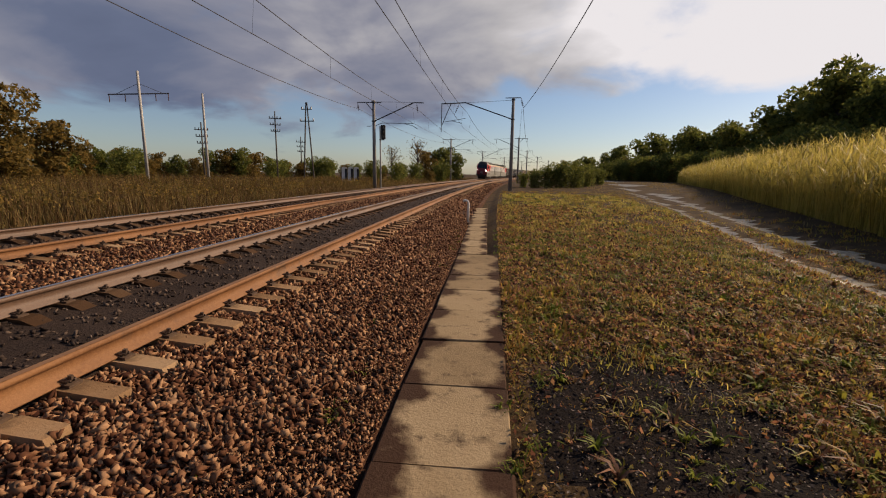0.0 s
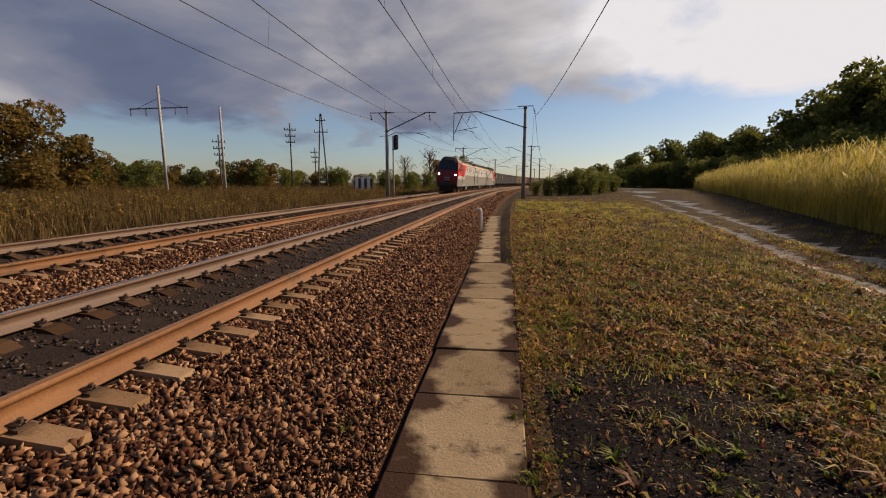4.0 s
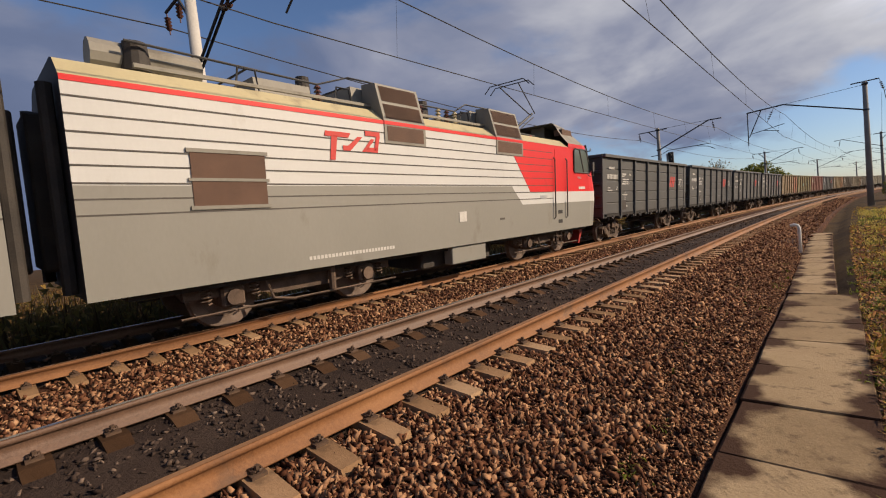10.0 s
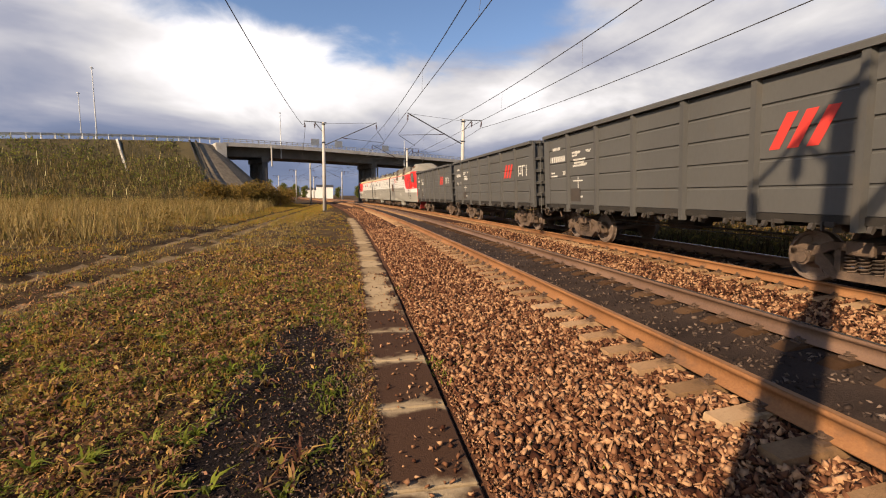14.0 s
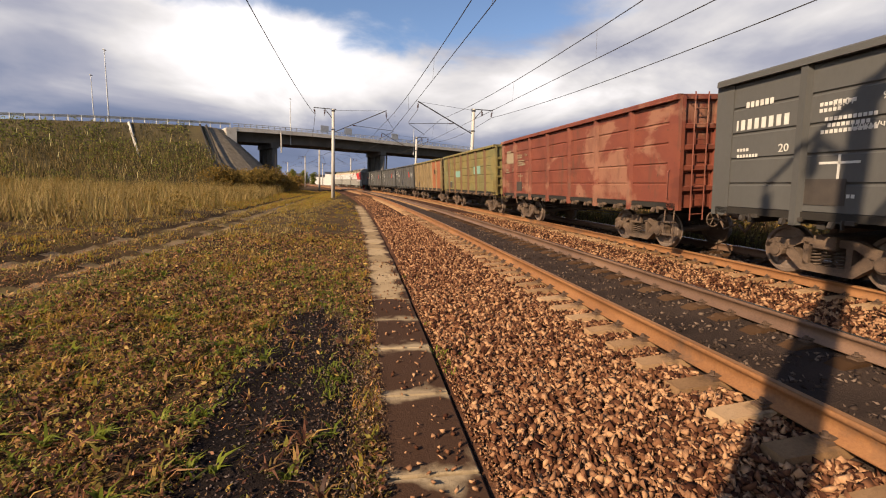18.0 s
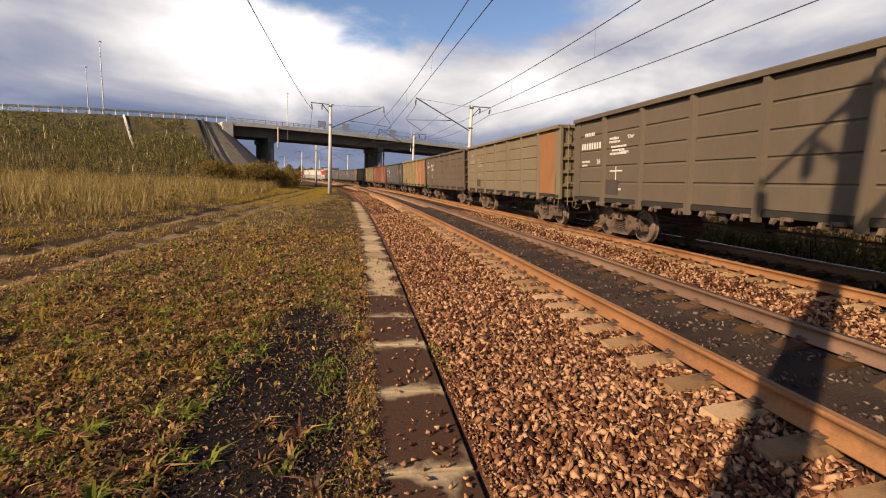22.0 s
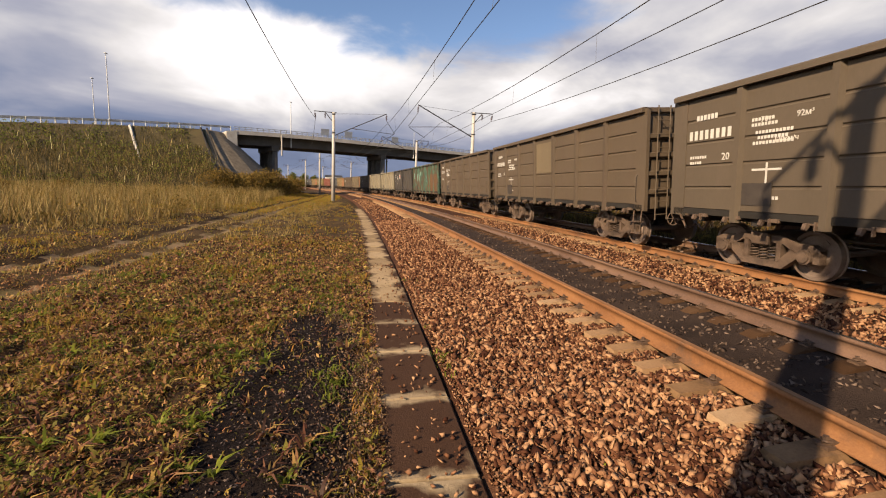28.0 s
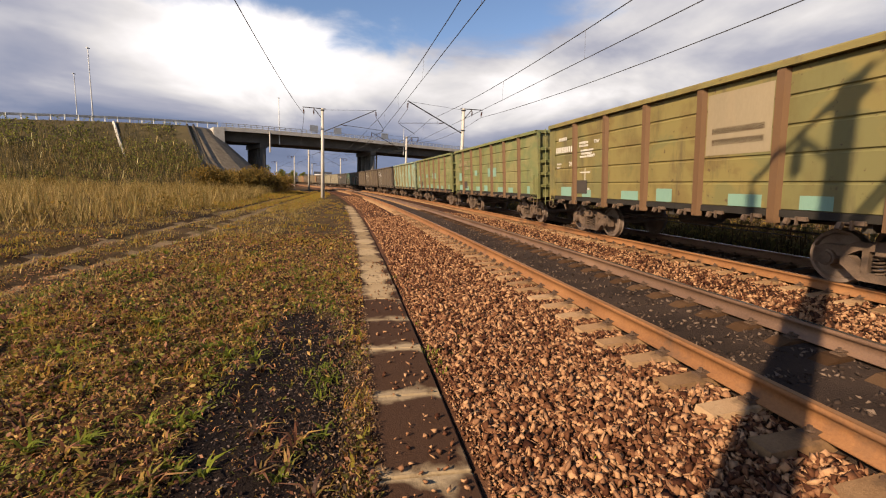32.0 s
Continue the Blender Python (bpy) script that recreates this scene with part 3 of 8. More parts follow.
def build_slabs():
    """The footpath of concrete slabs, each one a piece of it."""
    path = tagged(empty_thing("footpath"), "worn footpath of square concrete slabs beside the ballast", "footpath", kind="structure")
    rnd = random.Random(5)
    shapes, stained = [], []
    for k in range(4):
        bm = bmesh.new()
        box(bm, -0.425, 0.425, -0.545, 0.545, -0.10, 0.0, 0.012)
        for v in bm.verts:
            v.co += Vector((rnd.uniform(-0.006, 0.006), rnd.uniform(-0.006, 0.006), rnd.uniform(-0.003, 0.003)))
        me = bpy.data.meshes.new("slab")
        bm.to_mesh(me)
        bm.free()
        me.materials.append(M["slab"])
        shapes.append(me)
        worn = me.copy()
        worn.materials.clear()
        worn.materials.append(M["slab_stained"])
        stained.append(worn)
    def joint(k):
        """Place of the k-th joint: the slabs are a little shorter where the line comes from."""
        return 2.39 + 1.045 * k if k >= 0 else 2.39 + 0.988 * k if k >= -5 else -2.55 + 1.10 * (k + 5)

    for i in range(-36, 20):
        s0, s1 = joint(i), joint(i + 1)
        s = (s0 + s1) / 2
        wide = 0.76 if s < -0.5 else 1.0 if s < 9.3 else 0.74
        edge = -2.50 + 0.018 * max(s - 9.3, 0)
        p, a = track_point(s, edge - 0.445 * wide)
        ob = new("slab", (stained if -10 < i < -4 else shapes)[i % 4])
        ob.matrix_basis = Matrix.Translation((p.x, p.y, -0.397 + rnd.uniform(-0.012, 0.006))) @ Matrix.Rotation(-a + rnd.uniform(-0.008, 0.008), 4, "Z") @ Matrix.Rotation(rnd.uniform(-0.012, 0.012), 4, "X") @ Matrix.Rotation(rnd.uniform(-0.012, 0.012), 4, "Y") @ Matrix.Diagonal((wide * 0.89 / 0.85, (s1 - s0 - 0.014) / 1.09, 1, 1))
        ob.parent = path


build_slabs()

# ---------------------------------------------------------------- the train
def paint(name, base, var=0.12, grime=(0.06, 0.045, 0.03), amount=0.5, rough=0.55):
    lo = tuple(c * (1 - var) for c in base)
    hi = tuple(min(c * (1 + var), 0.9) for c in base)
    return surface(name, [lo, base, hi], 0.55, rough, 0.06, fine=18, stretch=(1.0, 1.0, 0.45), dirt=(grime, 1.4, amount, amount + 0.22))


def worn_paint(name, colours, scale=0.38, rough=0.66):
    """Coats of different age showing in irregular fields, with streaks and rust specks."""
    m = bpy.data.materials.new(name)
    m.use_nodes = True
    ns, ls = m.node_tree.nodes, m.node_tree.links
    bs = ns["Principled BSDF"]
    tc = ns.new("ShaderNodeTexCoord")

    def tex(sc, detail, stretch, dist=0.0):
        mp = ns.new("ShaderNodeMapping")
        mp.inputs["Scale"].default_value = stretch
        n = ns.new("ShaderNodeTexNoise")
        n.inputs["Scale"].default_value, n.inputs["Detail"].default_value, n.inputs["Roughness"].default_value, n.inputs["Distortion"].default_value = sc, detail, 0.6, dist
        ls.new(tc.outputs["Object"], mp.inputs[0])
        ls.new(mp.outputs[0], n.inputs["Vector"])
        return n.outputs["Fac"]

    n = len(colours)
    stops = []
    for i, c in enumerate(colours):
        a, b = 0.34 + 0.32 * i / n, 0.34 + 0.32 * (i + 1) / n
        stops += [(a + 0.022, c), (b - 0.022, c)]
    field = ramp_node(ns, stops)
    ls.new(tex(scale, 5, (1, 1, 1.3), 0.4), field.inputs[0])
    col = field.outputs[0]
    for sc, stretch, lo, hi, c in ((2.4, (1, 1, 0.22), 0.55, 0.72, (0.055, 0.038, 0.024)), (7.0, (1, 1, 1), 0.64, 0.70, (0.06, 0.03, 0.016)), (1.1, (1, 1, 0.5), 0.52, 0.75, tuple(v * 0.6 for v in colours[0]))):
        r = ramp_node(ns, [(lo, (0, 0, 0)), (hi, (0.8, 0.8, 0.8))])
        ls.new(tex(sc, 7, stretch), r.inputs[0])
        mx = ns.new("ShaderNodeMix")
        mx.data_type = "RGBA"
        ls.new(r.outputs[0], mx.inputs["Factor"])
        ls.new(col, mx.inputs["A"])
        mx.inputs["B"].default_value = (*c, 1)
        col = mx.outputs["Result"]
    ls.new(col, bs.inputs["Base Color"])
    bs.inputs["Roughness"].default_value = rough
    bn = ns.new("ShaderNodeBump")
    bn.inputs["Strength"].default_value, bn.inputs["Distance"].default_value = 0.15, 0.01
    ls.new(tex(5.0, 6, (1, 1, 1)), bn.inputs["Height"])
    ls.new(bn.outputs[0], bs.inputs["Normal"])
    return m


M["loco_white"] = paint("loco_white", (0.50, 0.505, 0.49), 0.05, (0.36, 0.335, 0.29), 0.60, 0.45)
M["loco_cream"] = paint("loco_cream", (0.40, 0.35, 0.205), 0.12, (0.16, 0.13, 0.09), 0.56, 0.6)
M["loco_grey"] = paint("loco_grey", (0.215, 0.21, 0.185), 0.06, (0.15, 0.13, 0.10), 0.60, 0.5)
M["loco_red"] = paint("loco_red", (0.56, 0.018, 0.016), 0.08, (0.30, 0.03, 0.02), 0.62, 0.42)
M["loco_roof"] = paint("loco_roof", (0.20, 0.19, 0.16), 0.12, (0.10, 0.085, 0.06), 0.55, 0.65)
# Nose red of the front cab, with its shade put into the colour
M["loco_red_shaded"] = paint("loco_red_shaded", (0.17, 0.010, 0.013), 0.10, (0.06, 0.012, 0.012), 0.55, 0.4)
M["loco_line"] = surface("loco_line", [(0.05, 0.045, 0.04), (0.09, 0.08, 0.07)], 3, 0.6, 0.0)
# Near-black: painted shade under the wagons, and dark edges of the chute
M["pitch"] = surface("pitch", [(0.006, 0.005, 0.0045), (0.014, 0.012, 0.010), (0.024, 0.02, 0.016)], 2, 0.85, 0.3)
M["under"] = surface("under", [(0.014, 0.012, 0.011), (0.035, 0.03, 0.026), (0.06, 0.05, 0.042)], 2, 0.75, 0.3)
M["bogie"] = surface("bogie", [(0.045, 0.03, 0.022), (0.10, 0.068, 0.048), (0.16, 0.11, 0.078)], 2.5, 0.85, 0.3, dirt=((0.03, 0.022, 0.018), 2.0, 0.5, 0.7))
M["tread"] = surface("tread", [(0.20, 0.18, 0.16), (0.34, 0.31, 0.28)], 4, 0.42, 0.1, metal=0.6)
M["glass"] = dark_glass("glass")
M["cab_glass"] = dark_glass("cab_glass", (0.10, 0.12, 0.11), 0.08)
M["lamp"] = glow_material("lamp", (1.0, 0.95, 0.85), 9.0)
M["tail"] = surface("tail", [(0.20, 0.008, 0.008), (0.30, 0.012, 0.012)], 4, 0.4, 0)
M["white_mark"] = surface("white_mark", [(0.40, 0.39, 0.36), (0.56, 0.55, 0.52)], 6, 0.7, 0.0)
M["red_mark"] = surface("red_mark", [(0.42, 0.03, 0.022), (0.52, 0.04, 0.03)], 4, 0.6, 0.0)
M["mesh_grille"] = surface("mesh_grille", [(0.075, 0.042, 0.028), (0.13, 0.075, 0.05)], 2, 0.8, 0.4, fine=90)
M["red_insulator"] = surface("red_insulator", [(0.35, 0.02, 0.02), (0.45, 0.03, 0.03)], 3, 0.4, 0.0)


def letters(text, size, material, parent, m, name="lettering", depth=0.004):
    """Painted lettering with the built-in font, made a mesh."""
    cu = bpy.data.curves.new(name, "FONT")
    cu.body, cu.size, cu.extrude = text, size, depth
    cu.resolution_u = 2
    tmp = bpy.data.objects.new(name, cu)
    scene.collection.objects.link(tmp)
    dg = bpy.context.evaluated_depsgraph_get()
    me = bpy.data.meshes.new_from_object(tmp.evaluated_get(dg))
    bpy.data.objects.remove(tmp)
    me.materials.clear()
    ob = link_mesh(name, me, material, parent)
    ob.matrix_basis = m
    return ob


# a side plane facing the path: text runs towards growing s, i.e. +y when read from +x
SIDE = Matrix(((0, 0, 1, 0), (1, 0, 0, 0), (0, 1, 0, 0), (0, 0, 0, 1)))


def side_bars(bm, x, y, z, widths, h, gap=0.35):
    """Unreadable writing as small bars."""
    for w in widths:
        box(bm, x, x + 0.004, y, y + w, z, z + h)
        y += w + h * gap
    return y


def wheelset_bm(r=0.475):
    bm = bmesh.new()
    tube(bm, [(-1.05, 0, 0), (1.05, 0, 0)], 0.08, 10)
    for sx in (-1, 1):
        x = sx * 0.80
        prof = [(x + sx * 0.065, 0.10), (x + sx * 0.075, 0.19), (x + sx * 0.02, 0.24), (x + sx * 0.02, 0.39), (x + sx * 0.065, 0.41), (x + sx * 0.065, r - 0.01), (x + sx * 0.05, r), (x - sx * 0.05, r), (x - sx * 0.06, r + 0.028), (x - sx * 0.085, r + 0.02), (x - sx * 0.085, 0.40), (x - sx * 0.04, 0.37), (x - sx * 0.04, 0.10)]
        n, rings = 22, []
        for k in range(n):
            a = 2 * math.pi * k / n
            rings.append([bm.verts.new((px, pr * math.cos(a), pr * math.sin(a))) for px, pr in prof])
        for k in range(n):
            a, b = rings[k], rings[(k + 1) % n]
            for j in range(len(prof) - 1):
                bm.faces.new((a[j], a[j + 1], b[j + 1], b[j]))
        # web holes hint the turning
        for k in range(2):
            a = math.pi * k + 0.3
            box(bm, x + sx * 0.02 - 0.012, x + sx * 0.02 + 0.014, -0.035, 0.035, -0.05, 0.05, m=Matrix.Rotation(a, 4, "X") @ Matrix.Translation((0, 0.31, 0)))
    bmesh.ops.recalc_face_normals(bm, faces=list(bm.faces))
    return bm


def freight_bogie(wagon, y0):
    """Three-piece bogie: two cast side frames with springs and axle boxes, bolster, two wheelsets."""
    bogie = empty_thing("bogie")
    bogie.parent = wagon
    bogie.matrix_basis = Matrix.Translation((0, y0, 0))
    for sx in (-1, 1):
        bm = bmesh.new()
        x0, x1 = sx * 0.99 - 0.075, sx * 0.99 + 0.075
        arch = [(-1.18, 0.40), (-1.18, 0.62), (-1.02, 0.70), (-0.72, 0.70), (-0.5, 0.80), (0.5, 0.80), (0.72, 0.70), (1.02, 0.70), (1.18, 0.62), (1.18, 0.40), (1.05, 0.36), (1.05, 0.55), (0.72, 0.55), (0.72, 0.36), (0.42, 0.20), (-0.42, 0.20), (-0.72, 0.36), (-0.72, 0.55), (-1.05, 0.55), (-1.05, 0.36)]
        top = [(-1.18, 0.62), (-1.02, 0.70), (-0.72, 0.70), (-0.5, 0.80), (0.5, 0.80), (0.72, 0.70), (1.02, 0.70), (1.18, 0.62), (1.18, 0.50), (0.70, 0.52), (0.46, 0.66), (-0.46, 0.66), (-0.70, 0.52), (-1.18, 0.50)]
        low = [(-0.74, 0.54), (-0.60, 0.56), (-0.36, 0.30), (0.36, 0.30), (0.60, 0.56), (0.74, 0.54), (0.74, 0.40), (0.45, 0.16), (-0.45, 0.16), (-0.74, 0.40)]
        prism(bm, top, "x", x0, x1)
        prism(bm, low, "x", x0, x1)
        for y in (-1.12, 1.12):
            box(bm, x0, x1, y - 0.06, y + 0.06, 0.36, 0.60)
        for y in (-0.37, 0.37):
            box(bm, x0, x1, y - 0.05, y + 0.05, 0.28, 0.70)
        part("side_frame", bm, M["bogie"], bogie)
        for y in (-0.2, 0.0, 0.2):
            bs = bmesh.new()
            tube(bs, [(sx * 0.99 + 0.085 * math.cos(a), y + 0.085 * math.sin(a), 0.31 + 0.3 * a / 31.4) for a in np.linspace(0, 31.4, 31)], 0.017, 4)
            part("coil_spring", bs, M["bogie"], bogie)
        for y in (-0.925, 0.925):
            ba = bmesh.new()
            tube(ba, [(sx * 0.93, y, 0.475), (sx * 1.12, y, 0.475)], 0.145, 12)
            tube(ba, [(sx * 1.12, y, 0.475), (sx * 1.15, y, 0.475)], 0.105, 12)
            part("axle_box", ba, M["bogie"], bogie)
    bm = bmesh.new()
    box(bm, -1.15, 1.15, -0.2, 0.2, 0.60, 0.85, 0.02)
    part("bolster", bm, M["bogie"], bogie)
    bm = bmesh.new()
    for y in (-0.42, 0.42):
        tube(bm, [(-0.85, y, 0.38), (0, y * 0.9, 0.42), (0.85, y, 0.38)], 0.035, 6)
        for sx in (-1, 1):
            box(bm, sx * 0.78 - 0.05, sx * 0.78 + 0.05, y - 0.035, y + 0.035, 0.28, 0.62)
    part("brake_beam", bm, M["bogie"], bogie)
    for y in (-0.925, 0.925):
        ws = part("wheelset", wheelset_bm(), M["tread_rust"], bogie)
        ws.matrix_basis = Matrix.Translation((0, y, 0.475))


M["tread_rust"] = surface("tread_rust", [(0.08, 0.055, 0.042), (0.16, 0.12, 0.095), (0.22, 0.17, 0.14)], 3, 0.6, 0.15, metal=0.3)

WAGON_LEN = 13.92
BODY = 12.75          # length over the end walls
TOP, SILL = 3.90, 1.22
HALF = 1.545


def side_wall_bm(sx, posts, new_style):
    """Ribbed side sheet: horizontal corrugations between the posts."""
    bm = bmesh.new()
    h = BODY / 2
    zs, n = [], 5
    prof = []
    step = (TOP - 0.12 - SILL - 0.06) / n
    for k in range(n):
        z = SILL + 0.06 + k * step
        prof += [(0.0, z), (0.030, z + 0.025), (0.030, z + step - 0.045), (0.0, z + step - 0.02)]
    prof.append((0.0, TOP - 0.12))
    rows = [[bm.verts.new((sx * (HALF - 0.06 + dx), y, z)) for y in (-h, h)] for dx, z in prof]
    for a, b in zip(rows, rows[1:]):
        bm.faces.new((a[0], a[1], b[1], b[0]) if sx > 0 else (a[1], a[0], b[0], b[1]))
    inner = [[bm.verts.new((sx * (HALF - 0.10), y, z)) for y in (-h, h)] for z in (SILL, TOP - 0.1)]
    bm.faces.new((inner[0][1], inner[0][0], inner[1][0], inner[1][1]) if sx > 0 else (inner[0][0], inner[0][1], inner[1][1], inner[1][0]))
    return bm


HINGES = {}


def hinge_mesh(mat):
    if mat.name not in HINGES:
        bm = bmesh.new()
        prism(bm, [(0, 0), (0.07, 0), (0.11, -0.10), (0.07, -0.13), (0, -0.06)], "y", -0.035, 0.035)
        box(bm, -0.01, 0.05, 0.2, 0.34, -0.04, 0.03)
        box(bm, 0.0, 0.055, 0.14, 0.17, -0.12, 0.03)
        box(bm, 0.0, 0.03, 0.02, 0.22, -0.03, 0.0)
        me = bpy.data.meshes.new("hatch_hinge")
        bm.to_mesh(me)
        bm.free()
        me.materials.append(mat)
        HINGES[mat.name] = me
    return HINGES[mat.name]


def make_wagon(style):
    """Four-axle open wagon. style: paint names and variations."""
    rnd = random.Random(style["seed"])
    body_mat, post_mat = style["body"], style.get("post", style["body"])
    w = tagged(empty_thing("gondola_wagon"), style["label"], "freight wagon", "wagons of the train")
    h = BODY / 2
    post_y = [-h + BODY / 7 * k for k in range(1, 7)]
    for sx in (1, -1):
        side = part("side_wall", side_wall_bm(sx, post_y, True), body_mat, w)
        # wide end sheets at the corners
        for sy in (-1, 1):
            bm = bmesh.new()
            y1, y0 = sy * h, sy * (h - style.get("sheet", 0.32))
            xo = sx * (HALF - 0.022)
            pr = [(y1, SILL + 0.02), (y1, TOP - 0.1), (y0, TOP - 0.1), (y0, SILL - 0.02), (y0 + sy * 0.1, SILL - 0.10), (y1 - sy * 0.08, SILL - 0.10)]
            prism(bm, pr, "x", xo - 0.012, xo + 0.012)
            part("corner_sheet", bm, style.get("corner", body_mat), side)
        for y in post_y:
            bm = bmesh.new()
            xa, xb = sx * (HALF - 0.035), sx * (HALF + 0.065)
            pw = style.get("post_width", 0.095)
            pr = [(xa, y - pw), (xb, y - pw * 0.62), (xb, y + pw * 0.62), (xa, y + pw)]
            prism(bm, pr, "z", SILL - 0.17, TOP - 0.10)
            part("post", bm, post_mat, side)
        bm = bmesh.new()
        prism(bm, [(sx * (HALF - 0.11), TOP - 0.13), (sx * (HALF + 0.095), TOP - 0.13), (sx * (HALF + 0.095), TOP - 0.03), (sx * (HALF + 0.06), TOP), (sx * (HALF - 0.11), TOP)], "y", -h - 0.02, h + 0.02)
        part("top_rail", bm, style.get("rim", body_mat), side)
        # sill in near-black, shade under the body put into its colour
        bm = bmesh.new()
        prism(bm, [(sx * (HALF - 0.10), SILL - 0.06), (sx * (HALF - 0.01), SILL - 0.06), (sx * (HALF - 0.01), SILL + 0.07), (sx * (HALF - 0.10), SILL + 0.07)], "y", -h, h)
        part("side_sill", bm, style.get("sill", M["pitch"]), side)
        if style.get("brace"):
            bm = bmesh.new()
            tube(bm, [(sx * (HALF + 0.03), -h + 0.1, TOP - 0.2), (sx * (HALF + 0.03), post_y[0] - 0.1, SILL + 0.1)], 0.07, 4)
            part("brace", bm, post_mat, side)
        # patches of fresh paint
        for (py, pz, pw, ph) in style.get("patches", ()) if sx > 0 else ():
            bm = bmesh.new()
            box(bm, HALF - 0.028, HALF - 0.024, py, py + pw, pz, pz + ph)
            part("paint_patch", bm, style["patch"], side, "patch of fresh turquoise paint")
        if sx > 0:
            for (py, pz, pw, ph, mt, lb) in style.get("panels", ()):
                bm = bmesh.new()
                box(bm, HALF - 0.028, HALF - 0.0235, py, py + pw, pz, pz + ph)
                part("painted_panel", bm, M[mt], side, lb)
    # hatch hinges and locks under the sill
    hinge = hinge_mesh(style.get("hinge", M["bogie"]))
    for sx in (1, -1):
        for k in range(14):
            hb = new("hatch_hinge", hinge)
            hb.parent = w
            hb.matrix_basis = Matrix.Translation((sx * (HALF - 0.02), -h + 0.75 + k * (BODY - 1.5) / 13, SILL - 0.06)) @ Matrix.Rotation(0 if sx > 0 else math.pi, 4, "Z")
        # sloping hatch undersides, near-black to paint the shade below the body
        bm = bmesh.new()
        prism(bm, [(sx * 0.25, SILL - 0.16), (sx * (HALF - 0.1), SILL - 0.06), (sx * (HALF - 0.1), SILL + 0.0), (sx * 0.25, SILL - 0.10)], "y", -h + 0.1, h - 0.1)
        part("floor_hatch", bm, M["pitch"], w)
    # end walls with ribs
    for sy in (-1, 1):
        bm = bmesh.new()
        y = sy * h
        box(bm, -HALF + 0.06, HALF - 0.06, min(y, y - sy * 0.05), max(y, y - sy * 0.05), SILL - 0.05, TOP - 0.08)
        part("end_wall", bm, style.get("end", body_mat), w)
        for z in (1.65, 2.15, 2.65, 3.15, TOP - 0.07):
            bm = bmesh.new()
            prism(bm, [(y, z - 0.10), (y + sy * 0.09, z - 0.06), (y + sy * 0.09, z + 0.04), (y, z + 0.07)], "x", -HALF + 0.05, HALF - 0.05)
            part("end_rib", bm, style.get("end", body_mat), w)
        for x in (-HALF + 0.06, -0.5, 0.5, HALF - 0.06):
            bm = bmesh.new()
            box(bm, x - 0.05, x + 0.05, min(y, y + sy * 0.11), max(y, y + sy * 0.11), SILL - 0.1, TOP - 0.05)
            part("end_post", bm, style.get("end", body_mat), w)
        if sy > 0:
            bm = bmesh.new()
            for x in (0.88, 1.24):
                tube(bm, [(x, y + 0.17, SILL - 0.35), (x, y + 0.17, TOP + 0.02)], 0.018, 5)
            for k in range(8):
                tube(bm, [(0.88, y + 0.17, SILL - 0.2 + k * 0.36), (1.24, y + 0.17, SILL - 0.2 + k * 0.36)], 0.013, 5)
            part("ladder", bm, style.get("end", body_mat), w)
            bm = bmesh.new()
            for yy in (h - 0.35, h - 0.02):
                tube(bm, [(HALF - 0.03, yy, SILL - 0.1), (HALF + 0.02, yy, SILL - 0.75)], 0.016, 5)
            for zz in (SILL - 0.42, SILL - 0.74):
                box(bm, HALF - 0.1, HALF + 0.06, h - 0.36, h - 0.01, zz, zz + 0.025)
            part("footstep", bm, M["bogie"], w)
            bm = bmesh.new()
            tube(bm, [(HALF + 0.0, h - 0.22, SILL + 0.15), (HALF + 0.055, h - 0.22, SILL + 0.2), (HALF + 0.055, h - 0.22, SILL + 0.85), (HALF + 0.0, h - 0.22, SILL + 0.9)], 0.014, 5)
            part("handrail", bm, body_mat, w)
        else:
            bm = bmesh.new()
            tube(bm, [(HALF - 0.25 + 0.17 * math.cos(a), y - 0.3, SILL - 0.25 + 0.17 * math.sin(a)) for a in np.linspace(0, 6.28, 15)], 0.014, 5, caps=False)
            for a in (0, 1.05, 2.1):
                tube(bm, [(HALF - 0.25 + 0.17 * math.cos(a), y - 0.3, SILL - 0.25 + 0.17 * math.sin(a)), (HALF - 0.25 - 0.17 * math.cos(a), y - 0.3, SILL - 0.25 - 0.17 * math.sin(a))], 0.010, 4)
            tube(bm, [(HALF - 0.25, y - 0.3, SILL - 0.25), (HALF - 0.25, y + 0.1, SILL - 0.25)], 0.02, 5)
            part("brake_wheel", bm, M["bogie"], w)
        bm = bmesh.new()
        box(bm, -0.16, 0.16, min(y, y + sy * 0.35), max(y, y + sy * 0.35), 0.92, 1.16, 0.02)
        box(bm, -0.22, 0.22, min(y + sy * 0.30, y + sy * 0.58), max(y + sy * 0.30, y + sy * 0.58), 0.86, 1.24, 0.05)
        tube(bm, [(0.35, y + sy * 0.05, 1.0), (0.38, y + sy * 0.35, 0.62), (0.30, y + sy * 0.6, 0.75)], 0.03, 6)
        part("coupler", bm, M["bogie"], w)
    # centre sill, cross bearers, brake gear
    bm = bmesh.new()
    box(bm, -0.2, 0.2, -h, h, 0.92, 1.20)
    frame_ = part("centre_sill", bm, M["under"], w)
    for k in range(9):
        y = -h + 0.8 + k * (BODY - 1.6) / 8
        bm = bmesh.new()
        box(bm, -HALF + 0.12, HALF - 0.12, y - 0.07, y + 0.07, 1.0, 1.16)
        part("cross_bearer", bm, M["under"], frame_)
    bm = bmesh.new()
    tube(bm, [(0.55, -0.6, 0.85), (0.55, 0.35, 0.85)], 0.16, 12)
    tube(bm, [(-0.5, -1.6, 0.82), (-0.5, -0.5, 0.82)], 0.2, 12)
    tube(bm, [(0.7, -3.2, 0.8), (0.7, 3.2, 0.8)], 0.025, 5)
